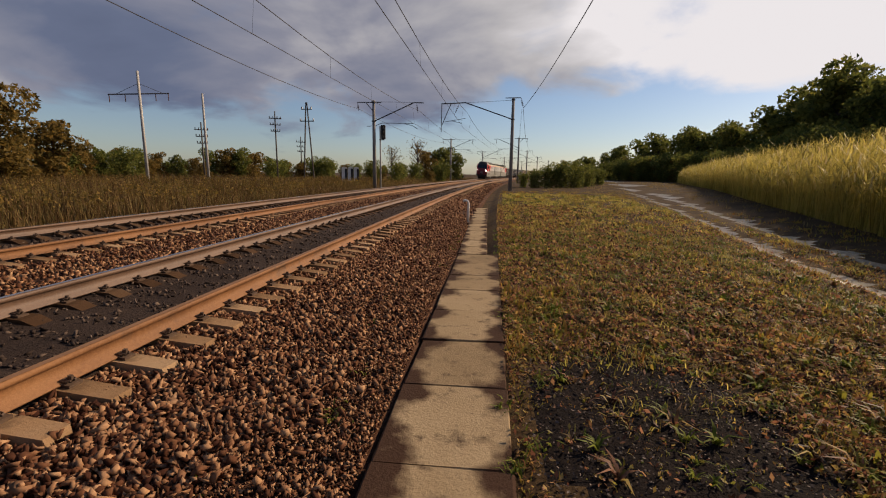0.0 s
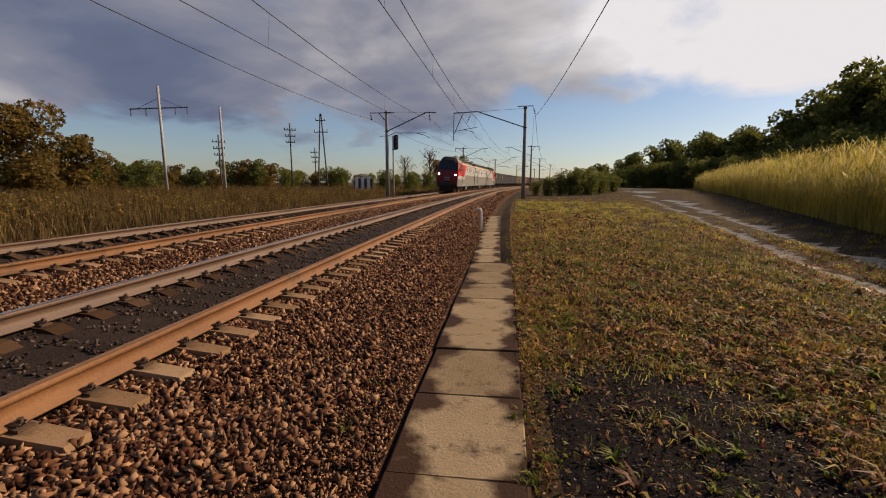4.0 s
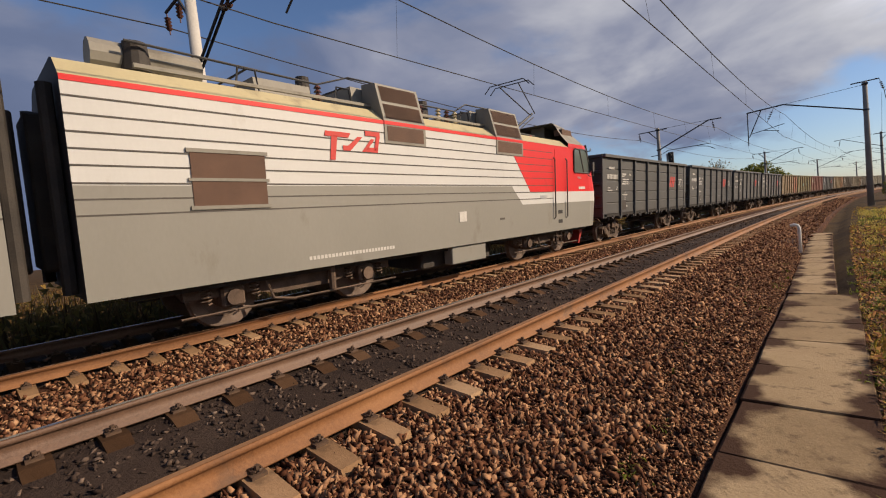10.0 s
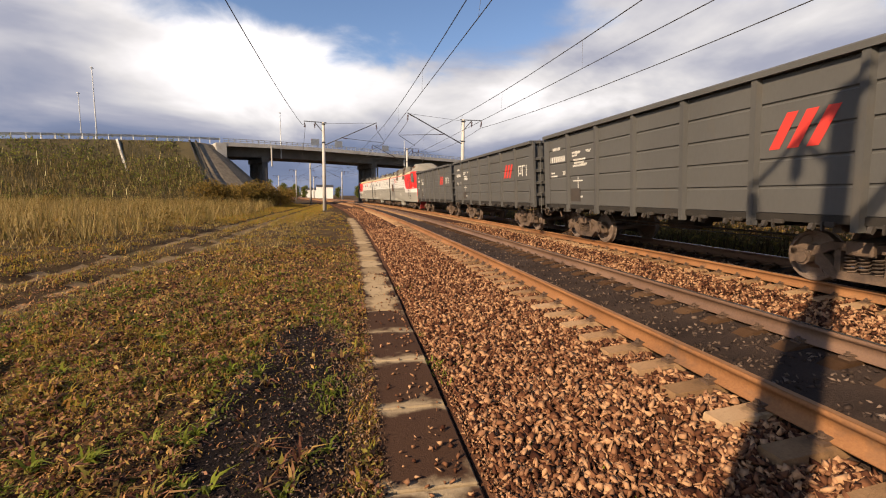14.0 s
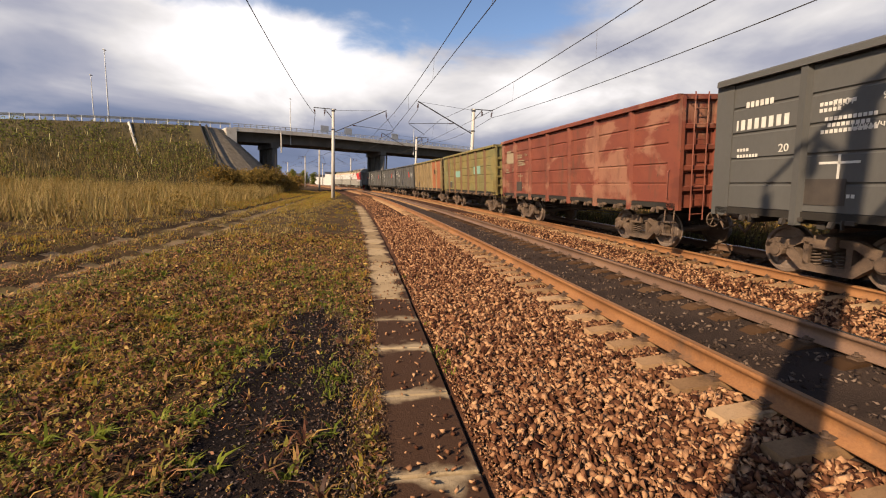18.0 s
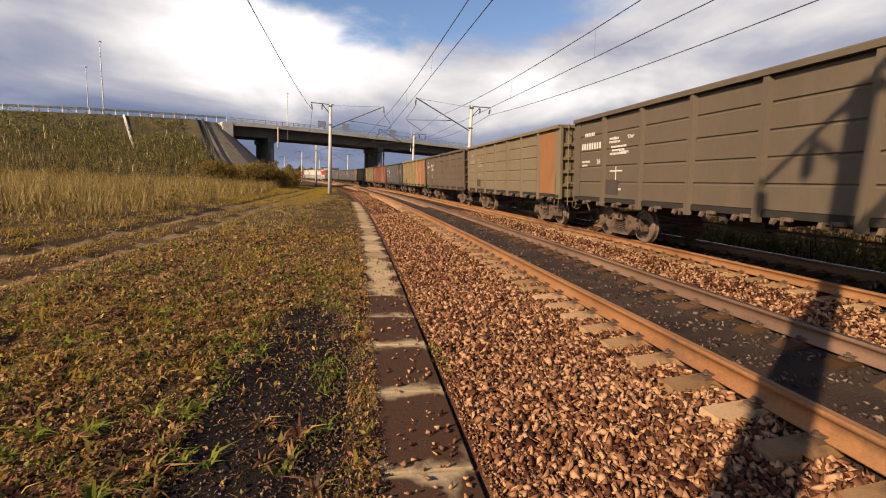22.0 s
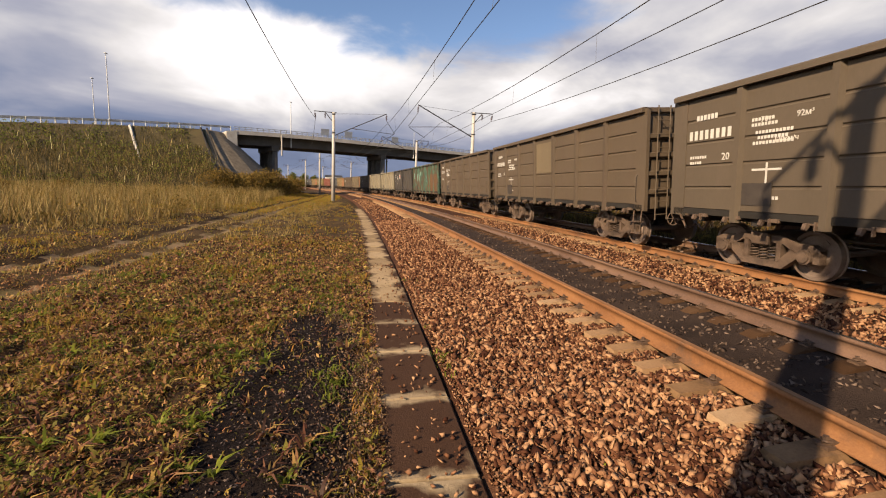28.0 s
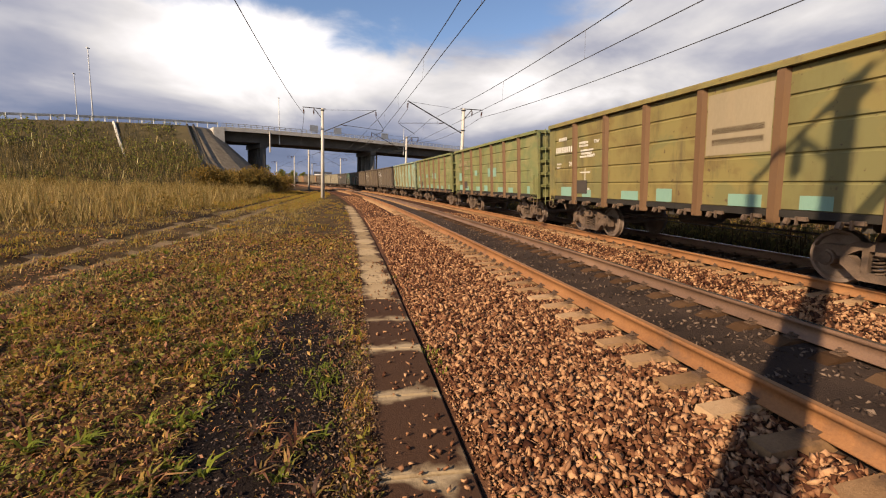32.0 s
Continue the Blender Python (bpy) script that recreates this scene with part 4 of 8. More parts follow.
    part("brake_cylinder", bm, M["under"], w)
    bm = bmesh.new()
    tube(bm, [(0.9, -2.8, 0.74), (0.9, 2.8, 0.74)], 0.014, 5)
    part("brake_rod", bm, M["under"], w)
    for y in (-4.325, 4.325):
        freight_bogie(w, y)
    # writing on the side
    x = HALF - 0.024
    lead = -h
    bm = bmesh.new()
    mk = style.get("mark", M["white_mark"])
    y0 = lead + 0.42
    if style.get("number", True):
        side_bars(bm, x, y0, 2.84, [0.04 if rnd.random() < 0.15 else 0.09 for _ in range(8)], 0.20, 0.32)
        side_bars(bm, x, y0 + 0.2, 3.26, [0.07] * 3 + [0.07] * 3, 0.11, 0.3)
        for k in range(2):
            side_bars(bm, x, y0 + 0.05, 2.42 - 0.12 * k, [0.05] * rnd.randint(4, 7), 0.06, 0.35)
        side_bars(bm, x, post_y[0] + 0.25, 3.05, [0.05] * rnd.randint(6, 10), 0.06)
        side_bars(bm, x, post_y[0] + 0.25, 2.95, [0.05] * rnd.randint(5, 8), 0.06)
        side_bars(bm, x, post_y[0] + 0.35, 2.80, [0.05] * 11, 0.06)
        side_bars(bm, x, post_y[0] + 0.40, 2.70, [0.05] * 9, 0.06)
        side_bars(bm, x, post_y[0] + 0.30, 2.60, [0.05] * 12, 0.06)
        side_bars(bm, x, post_y[0] + 0.30, 1.55, [0.05] * 9, 0.06)
        box(bm, x, x + 0.004, post_y[0] + 0.62, post_y[0] + 0.66, 1.75, 2.25)
        box(bm, x, x + 0.004, post_y[0] + 0.32, post_y[0] + 0.95, 2.10, 2.14)
    tagged(part("stencil_mark", bm, mk, w, "small stencilled white marks on the wagon side"), kind="stuff")
    if style.get("number", True):
        letters("20", 0.21, mk, w, Matrix.Translation((x + 0.002, y0 + 0.95, 2.36)) @ SIDE)
        letters(style.get("vol", "75т"), 0.15, mk, w, Matrix.Translation((x + 0.002, post_y[0] + 0.45, 3.02)) @ SIDE)
        letters("94м³" if style.get("logo") else "92м³", 0.15, mk, w, Matrix.Translation((x + 0.002, post_y[0] + 1.15, 3.02)) @ SIDE)
        letters("120км/ч", 0.13, mk, w, Matrix.Translation((x + 0.002, post_y[0] + 0.75, 2.62)) @ SIDE)
    bm = bmesh.new()
    box(bm, x + 0.001, x + 0.008, post_y[0] + 0.12, post_y[0] + 0.78, 1.42, 1.86)
    part("data_plate", bm, M["plate"], w, "dark data plate on the wagon side")
    if style.get("logo"):
        bm = bmesh.new()
        z1, mt = style["logo"]
        for k in range(3):
            a = post_y[4] + 0.28 + k * 0.34
            prism(bm, [(a, z1), (a + 0.2, z1), (a + 0.52, z1 + 0.62), (a + 0.32, z1 + 0.62)], "x", x, x + 0.004)
        part("emblem", bm, mt, w, "slanting red stripes of the operator's emblem")
        bm = bmesh.new()
        y2 = post_y[5] + 0.30
        for k, wd in enumerate((0.34, 0.28, 0.30)):
            ring = 0.06
            yk = y2 + k * 0.42
            box(bm, x, x + 0.004, yk, yk + ring, z1 + 0.02, z1 + 0.5)
            if k < 2:
                box(bm, x, x + 0.004, yk, yk + wd, z1 + 0.44, z1 + 0.5)
            if k == 0:
                box(bm, x, x + 0.004, yk + wd - ring, yk + wd, z1 + 0.12, z1 + 0.5)
                box(bm, x, x + 0.004, yk, yk + wd, z1 + 0.12, z1 + 0.18)
        part("emblem_bars", bm, M["white_mark"], w, "white bars beside the emblem")
    return w


M["plate"] = surface("plate", [(0.03, 0.025, 0.022), (0.055, 0.045, 0.038)], 4, 0.7, 0.0)


def roof_insulator(x, y, z, h, material, parent, r=0.085):
    bm = bmesh.new()
    tube(bm, [(x, y, z), (x, y, z + h)], r * 0.45, 8)
    n = max(3, int(h / 0.07))
    for k in range(n):
        zz = z + h * (k + 0.5) / n
        tube(bm, [(x, y, zz - 0.018), (x, y, zz + 0.018)], r, 10, r_end=r * 0.7)
    return part("insulator", bm, material, parent)


def side_panel(name, mat, parent, y0, y1, z0, z1, x, proud=0.006, label="", bevel=0.0):
    bm = bmesh.new()
    box(bm, min(x, x + proud), max(x, x + proud), min(y0, y1), max(y0, y1), z0, z1, bevel)
    return part(name, bm, mat, parent, label)


LH = 1.56
L_BOT, L_GREY, L_WHITE, L_EDGE = 0.93, 1.92, 2.32, 3.93


def loco_section(cab, label):
    """One section of the electric locomotive. cab: -1 or +1 for the end with the driver's cab, 0 without one."""
    L = 16.75
    h = L / 2
    w = tagged(empty_thing("locomotive_section"), label, "locomotive", "sections of the locomotive")
    c0 = 2.35
    y_a, y_b = (-h + c0 if cab < 0 else -h), (h - c0 if cab > 0 else h)
    # body shell: lower grey, white, roof shoulder
    bm = bmesh.new()
    prism(bm, [(-LH, L_BOT), (-LH, L_EDGE), (-1.22, 4.22), (-1.05, 4.27), (1.05, 4.27), (1.22, 4.22), (LH, L_EDGE), (LH, L_BOT)], "y", y_a, y_b)
    # end faces black, to paint the shade in the gap between sections
    for f in bm.faces:
        c, n = f.calc_center_median(), f.normal
        f.material_index = 3 if abs(f.normal.y) > 0.9 else (2 if c.z > L_EDGE + 0.35 else (1 if c.z > L_EDGE else 0))
    body = part("body", bm, [M["loco_white"], M["loco_cream"], M["loco_roof"], M["black_paint"]], w)
    for sx in (-1, 1):
        x = sx * LH
        side_panel("skirt", M["loco_grey"], body, y_a, y_b, L_BOT - 0.02, L_GREY, x, sx * 0.006, "plain grey lower side of the body")
        # grey band above with a slanted end, red waist line under the roof
        end = (-h + 6.0 if cab < 0 else -h), (h - 6.0 if cab > 0 else h)
        bm = bmesh.new()
        pr = [(end[0], L_GREY), (end[0] - (0.35 if cab < 0 else 0), L_GREY), (end[0] + (0.25 if cab < 0 else 0), 2.50), (end[1] - (0.25 if cab > 0 else 0), 2.50), (end[1] + (0.35 if cab > 0 else 0), L_GREY)]
        prism(bm, pr[1:], "x", x, x + sx * 0.005)
        part("grey_band", bm, M["loco_grey"], body)
        side_panel("red_stripe", M["loco_red"], body, y_a, y_b, L_EDGE - 0.07, L_EDGE + 0.01, x, sx * 0.008)
        # horizontal ribs
        for k, z in enumerate((2.08, 2.30, 2.52, 2.76, 2.98, 3.20, 3.43, 3.66)):
            a = y_a if cab >= 0 else y_a + 1.25
            b = y_b if cab <= 0 else y_b - 1.25
            side_panel("rib", M["loco_line"], body, a, b, z, z + 0.022, x, sx * 0.010)
    # red shield behind the cab
    if cab:
        ya = cab * (h - c0)
        for sx in (-1, 1):
            bm = bmesh.new()
            x = sx * LH
            prism(bm, [(ya, L_WHITE), (ya - cab * 2.8, L_WHITE), (ya - cab * 3.75, 3.45), (ya - cab * 3.95, L_EDGE - 0.07), (ya, L_EDGE - 0.07)], "x", x, x + sx * 0.0085)
            part("red_shield", bm, M["loco_red"], body, "red painted panel behind the cab")
            # crew door with handrails and steps
            yd = cab * (h - 3.1)
            side_panel("crew_door", M["loco_red"], body, yd - 0.36, yd + 0.36, L_WHITE, 3.80, x, sx * 0.016, "red crew door")
            side_panel("door_foot", M["loco_white"], body, yd - 0.36, yd + 0.36, L_GREY - 0.02, L_WHITE, x, sx * 0.016)
            for yy in (yd - 0.46, yd + 0.46):
                bm = bmesh.new()
                tube(bm, [(x, yy, 1.35), (x + sx * 0.07, yy, 1.42), (x + sx * 0.07, yy, 3.45), (x, yy, 3.52)], 0.022, 6)
                part("handrail", bm, M["loco_line"], body)
            for z in (1.18, 1.52):
                side_panel("step_hole", M["black_paint"], body, yd - 0.16, yd + 0.16, z, z + 0.13, x, sx * 0.012, bevel=0.004)
            bm = bmesh.new()
            for yy in (yd - 0.2, yd + 0.2):
                tube(bm, [(x - sx * 0.08, yy, 0.93), (x - sx * 0.08, yy, 0.42)], 0.018, 5)
            for z in (0.44, 0.68):
                box(bm, min(x - sx * 0.2, x - sx * 0.04), max(x - sx * 0.2, x - sx * 0.04), yd - 0.21, yd + 0.21, z, z + 0.03)
            part("steps", bm, M["bogie"], w)
            # lozenge nameplate
            side_panel("nameplate", M["galvanised"], body, ya - cab * 2.15, ya - cab * 1.70, 2.08, 2.20, x, sx * 0.014, bevel=0.004)
        # driver's cab, lofted level by level
        lev = [(L_BOT - 0.02, -0.28, 1.40, LH), (L_GREY, -0.34, 1.45, LH), (L_WHITE, -0.32, 1.45, LH), (3.05, -0.14, 1.42, LH), (4.10, 0.30, 1.28, LH - 0.02), (4.40, 0.56, 1.08, 1.28), (4.82, 1.10, 0.84, 1.02), (4.92, 1.6, 0.7, 0.95)]
        bm = bmesh.new()
        rings = []
        for z, fy, wf, wr in lev:
            pts = [(wr, c0), (wr, fy + 0.85), (wr - 0.28 * (wr - wf), fy + 0.46), (wf, fy + 0.16), (wf * 0.62, fy + 0.03), (0, fy)]
            full = pts + [(-px, py) for px, py in pts[-2::-1]]
            rings.append([bm.verts.new((px, cab * (h - py), z)) for px, py in full])
        for j, (a, b) in enumerate(zip(rings, rings[1:])):
            for k in range(len(a) - 1):
                f = bm.faces.new((a[k], a[k + 1], b[k + 1], b[k]) if cab < 0 else (a[k + 1], a[k], b[k], b[k + 1]))
                front = k in (3, 4, 5, 6)
                # front cab turned from the sun: shade painted as darker red and black
                red = 5 if front and cab < 0 else 2
                f.material_index = (0 if not front else red) if j == 0 else ((1 if not front else red) if j == 1 else (((5 if cab < 0 and j == 2 else 4) if front else 2) if j in (2, 3) else (4 if front and cab < 0 else 3)))
        bm.faces.new(rings[-1] if cab > 0 else rings[-1][::-1])
        for f in bm.faces:
            if f.calc_center_median().z > 4.84:
                f.material_index = 3
        bmesh.ops.recalc_face_normals(bm, faces=list(bm.faces))
        cabin = part("cab", bm, [M["loco_grey"], M["loco_white"], M["loco_red"], M["loco_roof"], M["black_paint"], M["loco_red_shaded"]], w, "red and white driver's cab with a grey roof")

        def cab_pt(x_frac, z, out=0.012):
            """A place on the nose at height z."""
            zs = [l[0] for l in lev]
            fy = float(np.interp(z, zs, [l[1] for l in lev]))
            wf = float(np.interp(z, zs, [l[2] for l in lev]))
            ax = abs(x_frac)
            yy = fy + (0.03 * ax / 0.62 if ax < 0.62 else 0.03 + 0.13 * (ax - 0.62) / 0.38)
            return Vector((x_frac * wf, cab * (h - yy + out), z))

        def nose_patch(name, x0, x1, z0, z1, mat, out, label=""):
            bm = bmesh.new()
            n = 7
            gr = [[bm.verts.new(cab_pt(x0 + (x1 - x0) * i / n, z, out)) for i in range(n + 1)] for z in (z0, (z0 + z1) / 2, z1)]
            for a, b in zip(gr, gr[1:]):
                for i in range(n):
                    bm.faces.new((a[i], a[i + 1], b[i + 1], b[i]))
            ext = bmesh.ops.extrude_face_region(bm, geom=list(bm.faces))
            bmesh.ops.translate(bm, vec=(0, -cab * 0.03, 0), verts=[v for v in ext["geom"] if isinstance(v, bmesh.types.BMVert)])
            bmesh.ops.recalc_face_normals(bm, faces=list(bm.faces))
            return part(name, bm, mat, cabin, label)

        nose_patch("front_mask", -0.98, 0.98, 3.06, 4.06, M["black_paint"], 0.03, "black surround of the windscreen")
        nose_patch("windscreen", -0.92, -0.04, 3.12, 3.86, M["glass"], 0.045, "dark windscreen pane")
        nose_patch("windscreen", 0.04, 0.92, 3.12, 3.86, M["glass"], 0.045, "dark windscreen pane")
        nose_patch("front_apron", -0.99, 0.99, 0.93, 1.30, M["black_paint"], 0.035)
        nose_patch("front_panel", -0.30, 0.30, 1.34, 1.60, M["black_paint"], 0.03, "black nose panel")
        nose_patch("number_bar", -0.24, 0.24, 1.95, 2.08, M["faded_mark"], 0.04)
        nose_patch("number_bar", -0.30, 0.30, 1.66, 1.78, M["faded_mark"], 0.04)
        for sx in (-1, 1):
            bm = bmesh.new()
            p = cab_pt(sx * 0.78, 2.44, 0.02)
            tube(bm, [p, p + Vector((0, cab * 0.05, 0))], 0.115, 14)
            part("headlight", bm, M["lamp"] if cab < 0 else M["galvanised"], cabin, "round lit headlight" if cab < 0 else "round unlit headlight")
            bm = bmesh.new()
            p = cab_pt(sx * 0.78, 1.75, 0.02)
            tube(bm, [p, p + Vector((0, cab * 0.04, 0))], 0.09, 10)
            part("tail_light", bm, M["tail"], cabin)
            # side window with frame, mirror bracket
            yy = cab * (h - 0.62)
            bm = bmesh.new()
            x = sx * (LH - 0.012)
            pr = [(cab * (h - 1.90), 3.04), (cab * (h - 0.52), 3.04), (cab * (h - 0.50), 3.14), (cab * (h - 0.86), 3.86), (cab * (h - 0.98), 3.93), (cab * (h - 1.86), 3.93), (cab * (h - 1.94), 3.84), (cab * (h - 1.95), 3.12)]
            prism(bm, pr, "x", min(x, x + sx * 0.03), max(x, x + sx * 0.03))
            win = part("side_window", bm, M["cab_glass"], cabin, "dark cab side window")
            bm = bmesh.new()
            loop = [(x + sx * 0.035, a, b) for a, b in pr]
            tube(bm, loop + [loop[0]], 0.025, 5, caps=False)
            tube(bm, [(x + sx * 0.035, cab * (h - 1.10), 3.05), (x + sx * 0.035, cab * (h - 1.48), 3.92)], 0.028, 5)
            part("window_frame", bm, M["loco_line"], win)
            bm = bmesh.new()
            box(bm, min(x, x + sx * 0.02), max(x, x + sx * 0.02), cab * (h - 1.25) - 0.28, cab * (h - 1.25) + 0.28, 2.40, 2.50)
            part("number_bar", bm, M["white_mark"], cabin)
            letters("ЧИТА", 0.11, M["white_mark"], cabin, Matrix.Translation((x + sx * 0.016, cab * (h - 1.45) - sx * 0.17, 2.80)) @ (SIDE if sx > 0 else Matrix.Rotation(math.pi, 4, "Z") @ SIDE))
            bm = bmesh.new()
            ym = cab * (h - 0.72)
            tube(bm, [(x + sx * 0.02, ym, 2.98), (x + sx * 0.10, ym + cab * 0.05, 2.90), (x + sx * 0.16, ym + cab * 0.22, 2.92), (x + sx * 0.16, ym + cab * 0.22, 3.42)], 0.018, 5)
            box(bm, min(x + sx * 0.14, x + sx * 0.18), max(x + sx * 0.14, x + sx * 0.18), ym + cab * 0.22 - 0.08, ym + cab * 0.22 + 0.08, 3.12, 3.46)
            part("mirror", bm, M["loco_line"], cabin, "folded driver's mirror on its bracket")
            # roof-side vent of the cab
            bm = bmesh.new()
            prism(bm, [(cab * (h - 1.35), 4.46), (cab * (h - 2.20), 4.46), (cab * (h - 2.20), 4.68), (cab * (h - 1.48), 4.68)], "x", sx * 0.9, sx * 1.235)
            part("roof_vent", bm, M["mesh_grille"], cabin)
        bm = bmesh.new()
        y = cab * (h - 1.15)
        prism(bm, [(y + cab * 0.2, 4.35), (y + cab * 0.12, 4.78), (y - cab * 0.7, 4.92), (y - cab * 0.7, 4.4)], "x", -0.3, 0.3)
        part("searchlight_housing", bm, M["loco_roof"], cabin)
        bm = bmesh.new()
        box(bm, -0.22, 0.22, min(y + cab * 0.14, y + cab * 0.19), max(y + cab * 0.14, y + cab * 0.19), 4.48, 4.70)
        part("searchlight", bm, M["glass"], cabin)
        # snow plough and buffer beam
        bm = bmesh.new()
        y = cab * (h - 0.22)
        prism(bm, [(y - cab * 0.55, 0.93), (y - cab * 0.02, 0.93), (y + cab * 0.02, 0.62), (y - cab * 0.25, 0.18), (y - cab * 0.35, 0.18), (y - cab * 0.2, 0.6)], "x", -1.05, 1.05)
        part("plough", bm, M["plough"] if cab > 0 else M["under"], w, "red pilot below the cab" if cab > 0 else "dark grey pilot below the cab")
        bm = bmesh.new()
        box(bm, -0.2, 0.2, min(y, y + cab * 0.5), max(y, y + cab * 0.5), 0.88, 1.22, 0.03)
        part("coupler", bm, M["under"], w)
    # gangway ends
    for sy in (-1, 1):
        if sy != cab:
            bm = bmesh.new()
            y = sy * h
            box(bm, -0.55, 0.55, min(y, y + sy * 0.3), max(y, y + sy * 0.3), 1.3, 3.6, 0.03)
            for sx in (-1, 1):
                tube(bm, [(sx * 1.1, y + sy * 0.1, 1.0), (sx * 1.1, y + sy * 0.1, 3.9)], 0.09, 8)
            part("gangway", bm, M["under"], w)
    # windows, grilles, marks of each kind of section, given from the cab end (or -y end)
    d = cab if cab else -1

    def at(v):
        return d * (h - v)

    grilles, ports, logo = [], [], None
    for sx in (-1, 1):
        x = sx * LH
        if cab > 0:
            grilles = [(5.57, 7.02, 3.45, 4.30), (10.0, 11.3, 3.45, 4.30)]
            side_panel("grille", M["mesh_grille"], body, at(14.1), at(15.3), 2.18, 3.02, x, sx * 0.018, "brown ventilation grille")
            bm = bmesh.new()
            for (a, b, c, e) in ((14.05, 15.35, 2.12, 2.18), (14.05, 15.35, 3.02, 3.08), (14.05, 15.35, 2.57, 2.62)):
                box(bm, min(x, x + sx * 0.03), max(x, x + sx * 0.03), min(at(a), at(b)), max(at(a), at(b)), c, e)
            part("grille_frame", bm, M["loco_roof"], body)
            logo = (11.45, 12.85)
        elif cab < 0:
            ports = [(7.4, 3.30), (9.8, 3.30), (15.2, 3.22)]
            logo = (10.95, 12.35)
        else:
            ports = [(1.2, 3.3), (5.0, 3.3), (8.3, 3.3), (15.2, 3.3)]
            for yd in (2.9,):
                side_panel("crew_door", M["loco_white"], body, at(yd) - 0.36, at(yd) + 0.36, 2.50, 3.7, x, sx * 0.016)
                side_panel("door_foot", M["loco_grey"], body, at(yd) - 0.36, at(yd) + 0.36, L_GREY, 2.50, x, sx * 0.016)
                for yy in (at(yd) - 0.46, at(yd) + 0.46):
                    bm = bmesh.new()
                    tube(bm, [(x, yy, 1.35), (x + sx * 0.07, yy, 1.42), (x + sx * 0.07, yy, 3.40), (x, yy, 3.46)], 0.022, 6)
                    part("handrail", bm, M["loco_line"], body)
        for v, z in ports:
            bm = bmesh.new()
            tube(bm, [(x, at(v), z), (x + sx * 0.03, at(v), z)], 0.25, 20)
            ring = part("porthole", bm, M["galvanised"], body, "round porthole window")
            bm = bmesh.new()
            tube(bm, [(x + sx * 0.028, at(v), z), (x + sx * 0.036, at(v), z)], 0.20, 20)
            part("pane", bm, M["cab_glass"], ring)
        for (a, b, z0, z1) in grilles:
            bm = bmesh.new()
            ya, yb = min(at(a), at(b)), max(at(a), at(b))
            prism(bm, [(x, z0), (x + sx * 0.02, z0), (x + sx * 0.02, L_EDGE), (sx * 1.32, 4.80), (sx * 0.85, 4.85), (sx * 0.85, 4.2), (x - sx * 0.05, L_EDGE)], "y", ya, yb)
            hood = part("air_intake", bm, M["loco_roof"], body, "grey air intake hood rising above the roof edge")
            for (u0, u1) in ((z0 + 0.06, L_EDGE - 0.1),):
                side_panel("grille", M["mesh_grille"], hood, ya + 0.08, yb - 0.08, u0, u1, x + sx * 0.02, sx * 0.006)
            for (t0, t1) in ((0.08, 0.46), (0.54, 0.94)):
                bm = bmesh.new()
                e0, e1 = Vector((x + sx * 0.02, 0, L_EDGE)), Vector((sx * 1.32, 0, 4.80))
                n = Vector((sx * 0.87, 0, 0.27 )).normalized()
                q = [e0.lerp(e1, t) + n * 0.008 for t in (t0, t1)]
                vs = [bm.verts.new((q[0].x, ya + 0.08, q[0].z)), bm.verts.new((q[0].x, yb - 0.08, q[0].z)), bm.verts.new((q[1].x, yb - 0.08, q[1].z)), bm.verts.new((q[1].x, ya + 0.08, q[1].z))]
                bm.faces.new(vs)
                bmesh.ops.solidify(bm, geom=list(bm.faces), thickness=0.01)
                part("grille", bm, M["mesh_grille"], hood)
            side_panel("red_stripe", M["loco_red"], hood, ya, yb, L_EDGE - 0.07, L_EDGE + 0.01, x + sx * 0.02, sx * 0.006)
        if logo:
            y0 = min(at(logo[0]), at(logo[1])) if sx > 0 else max(at(logo[0]), at(logo[1]))
            xx = x + sx * 0.012
            for pr in ([(0.0, 3.48), (0.02, 3.58), (0.62, 3.58), (0.56, 3.48)], [(0.10, 3.02), (0.22, 3.02), (0.30, 3.5), (0.16, 3.5)], [(0.42, 3.22), (0.60, 3.22), (0.92, 3.52), (0.80, 3.52), (0.55, 3.32), (0.42, 3.32)], [(0.90, 3.22), (1.0, 3.22), (1.25, 3.50), (1.15, 3.50)],
                       [(1.0, 3.66), (1.40, 3.66), (1.40, 3.56), (1.0, 3.56)], [(1.30, 3.56), (1.40, 3.56), (1.32, 3.26), (1.22, 3.26)], [(1.02, 3.22), (1.32, 3.22), (1.34, 3.32), (1.04, 3.32)]):
                bm = bmesh.new()
                prism(bm, [(y0 + sx * a, b) for a, b in pr], "x", min(xx, xx + sx * 0.004), max(xx, xx + sx * 0.004))
                part("emblem_stroke", bm, M["red_mark"], body, "red emblem stroke of the railway")
        bm = bmesh.new()
        xx = x + sx * 0.007
        side_bars(bm, min(xx, xx + sx * 0.004), -5.0, 1.08, [0.06] * 26, 0.07)
        tagged(part("stencil_mark", bm, M["white_mark"], body), kind="stuff")
        side_panel("socket_cover", M["white_mark"], body, at(8.55), at(8.85), 1.55, 1.82, x, sx * 0.02, "small white plate")
        side_panel("vent", M["loco_line"], body, at(6.7), at(6.95), 1.50, 1.56, x, sx * 0.012)
    # roof equipment
    gear = empty_thing("roof_equipment")
    gear.parent = w
    for v, ww, hh in ((6.6, 1.2, 0.55), (11.0, 1.1, 0.55), (13.2, 1.2, 0.36)):
        bm = bmesh.new()
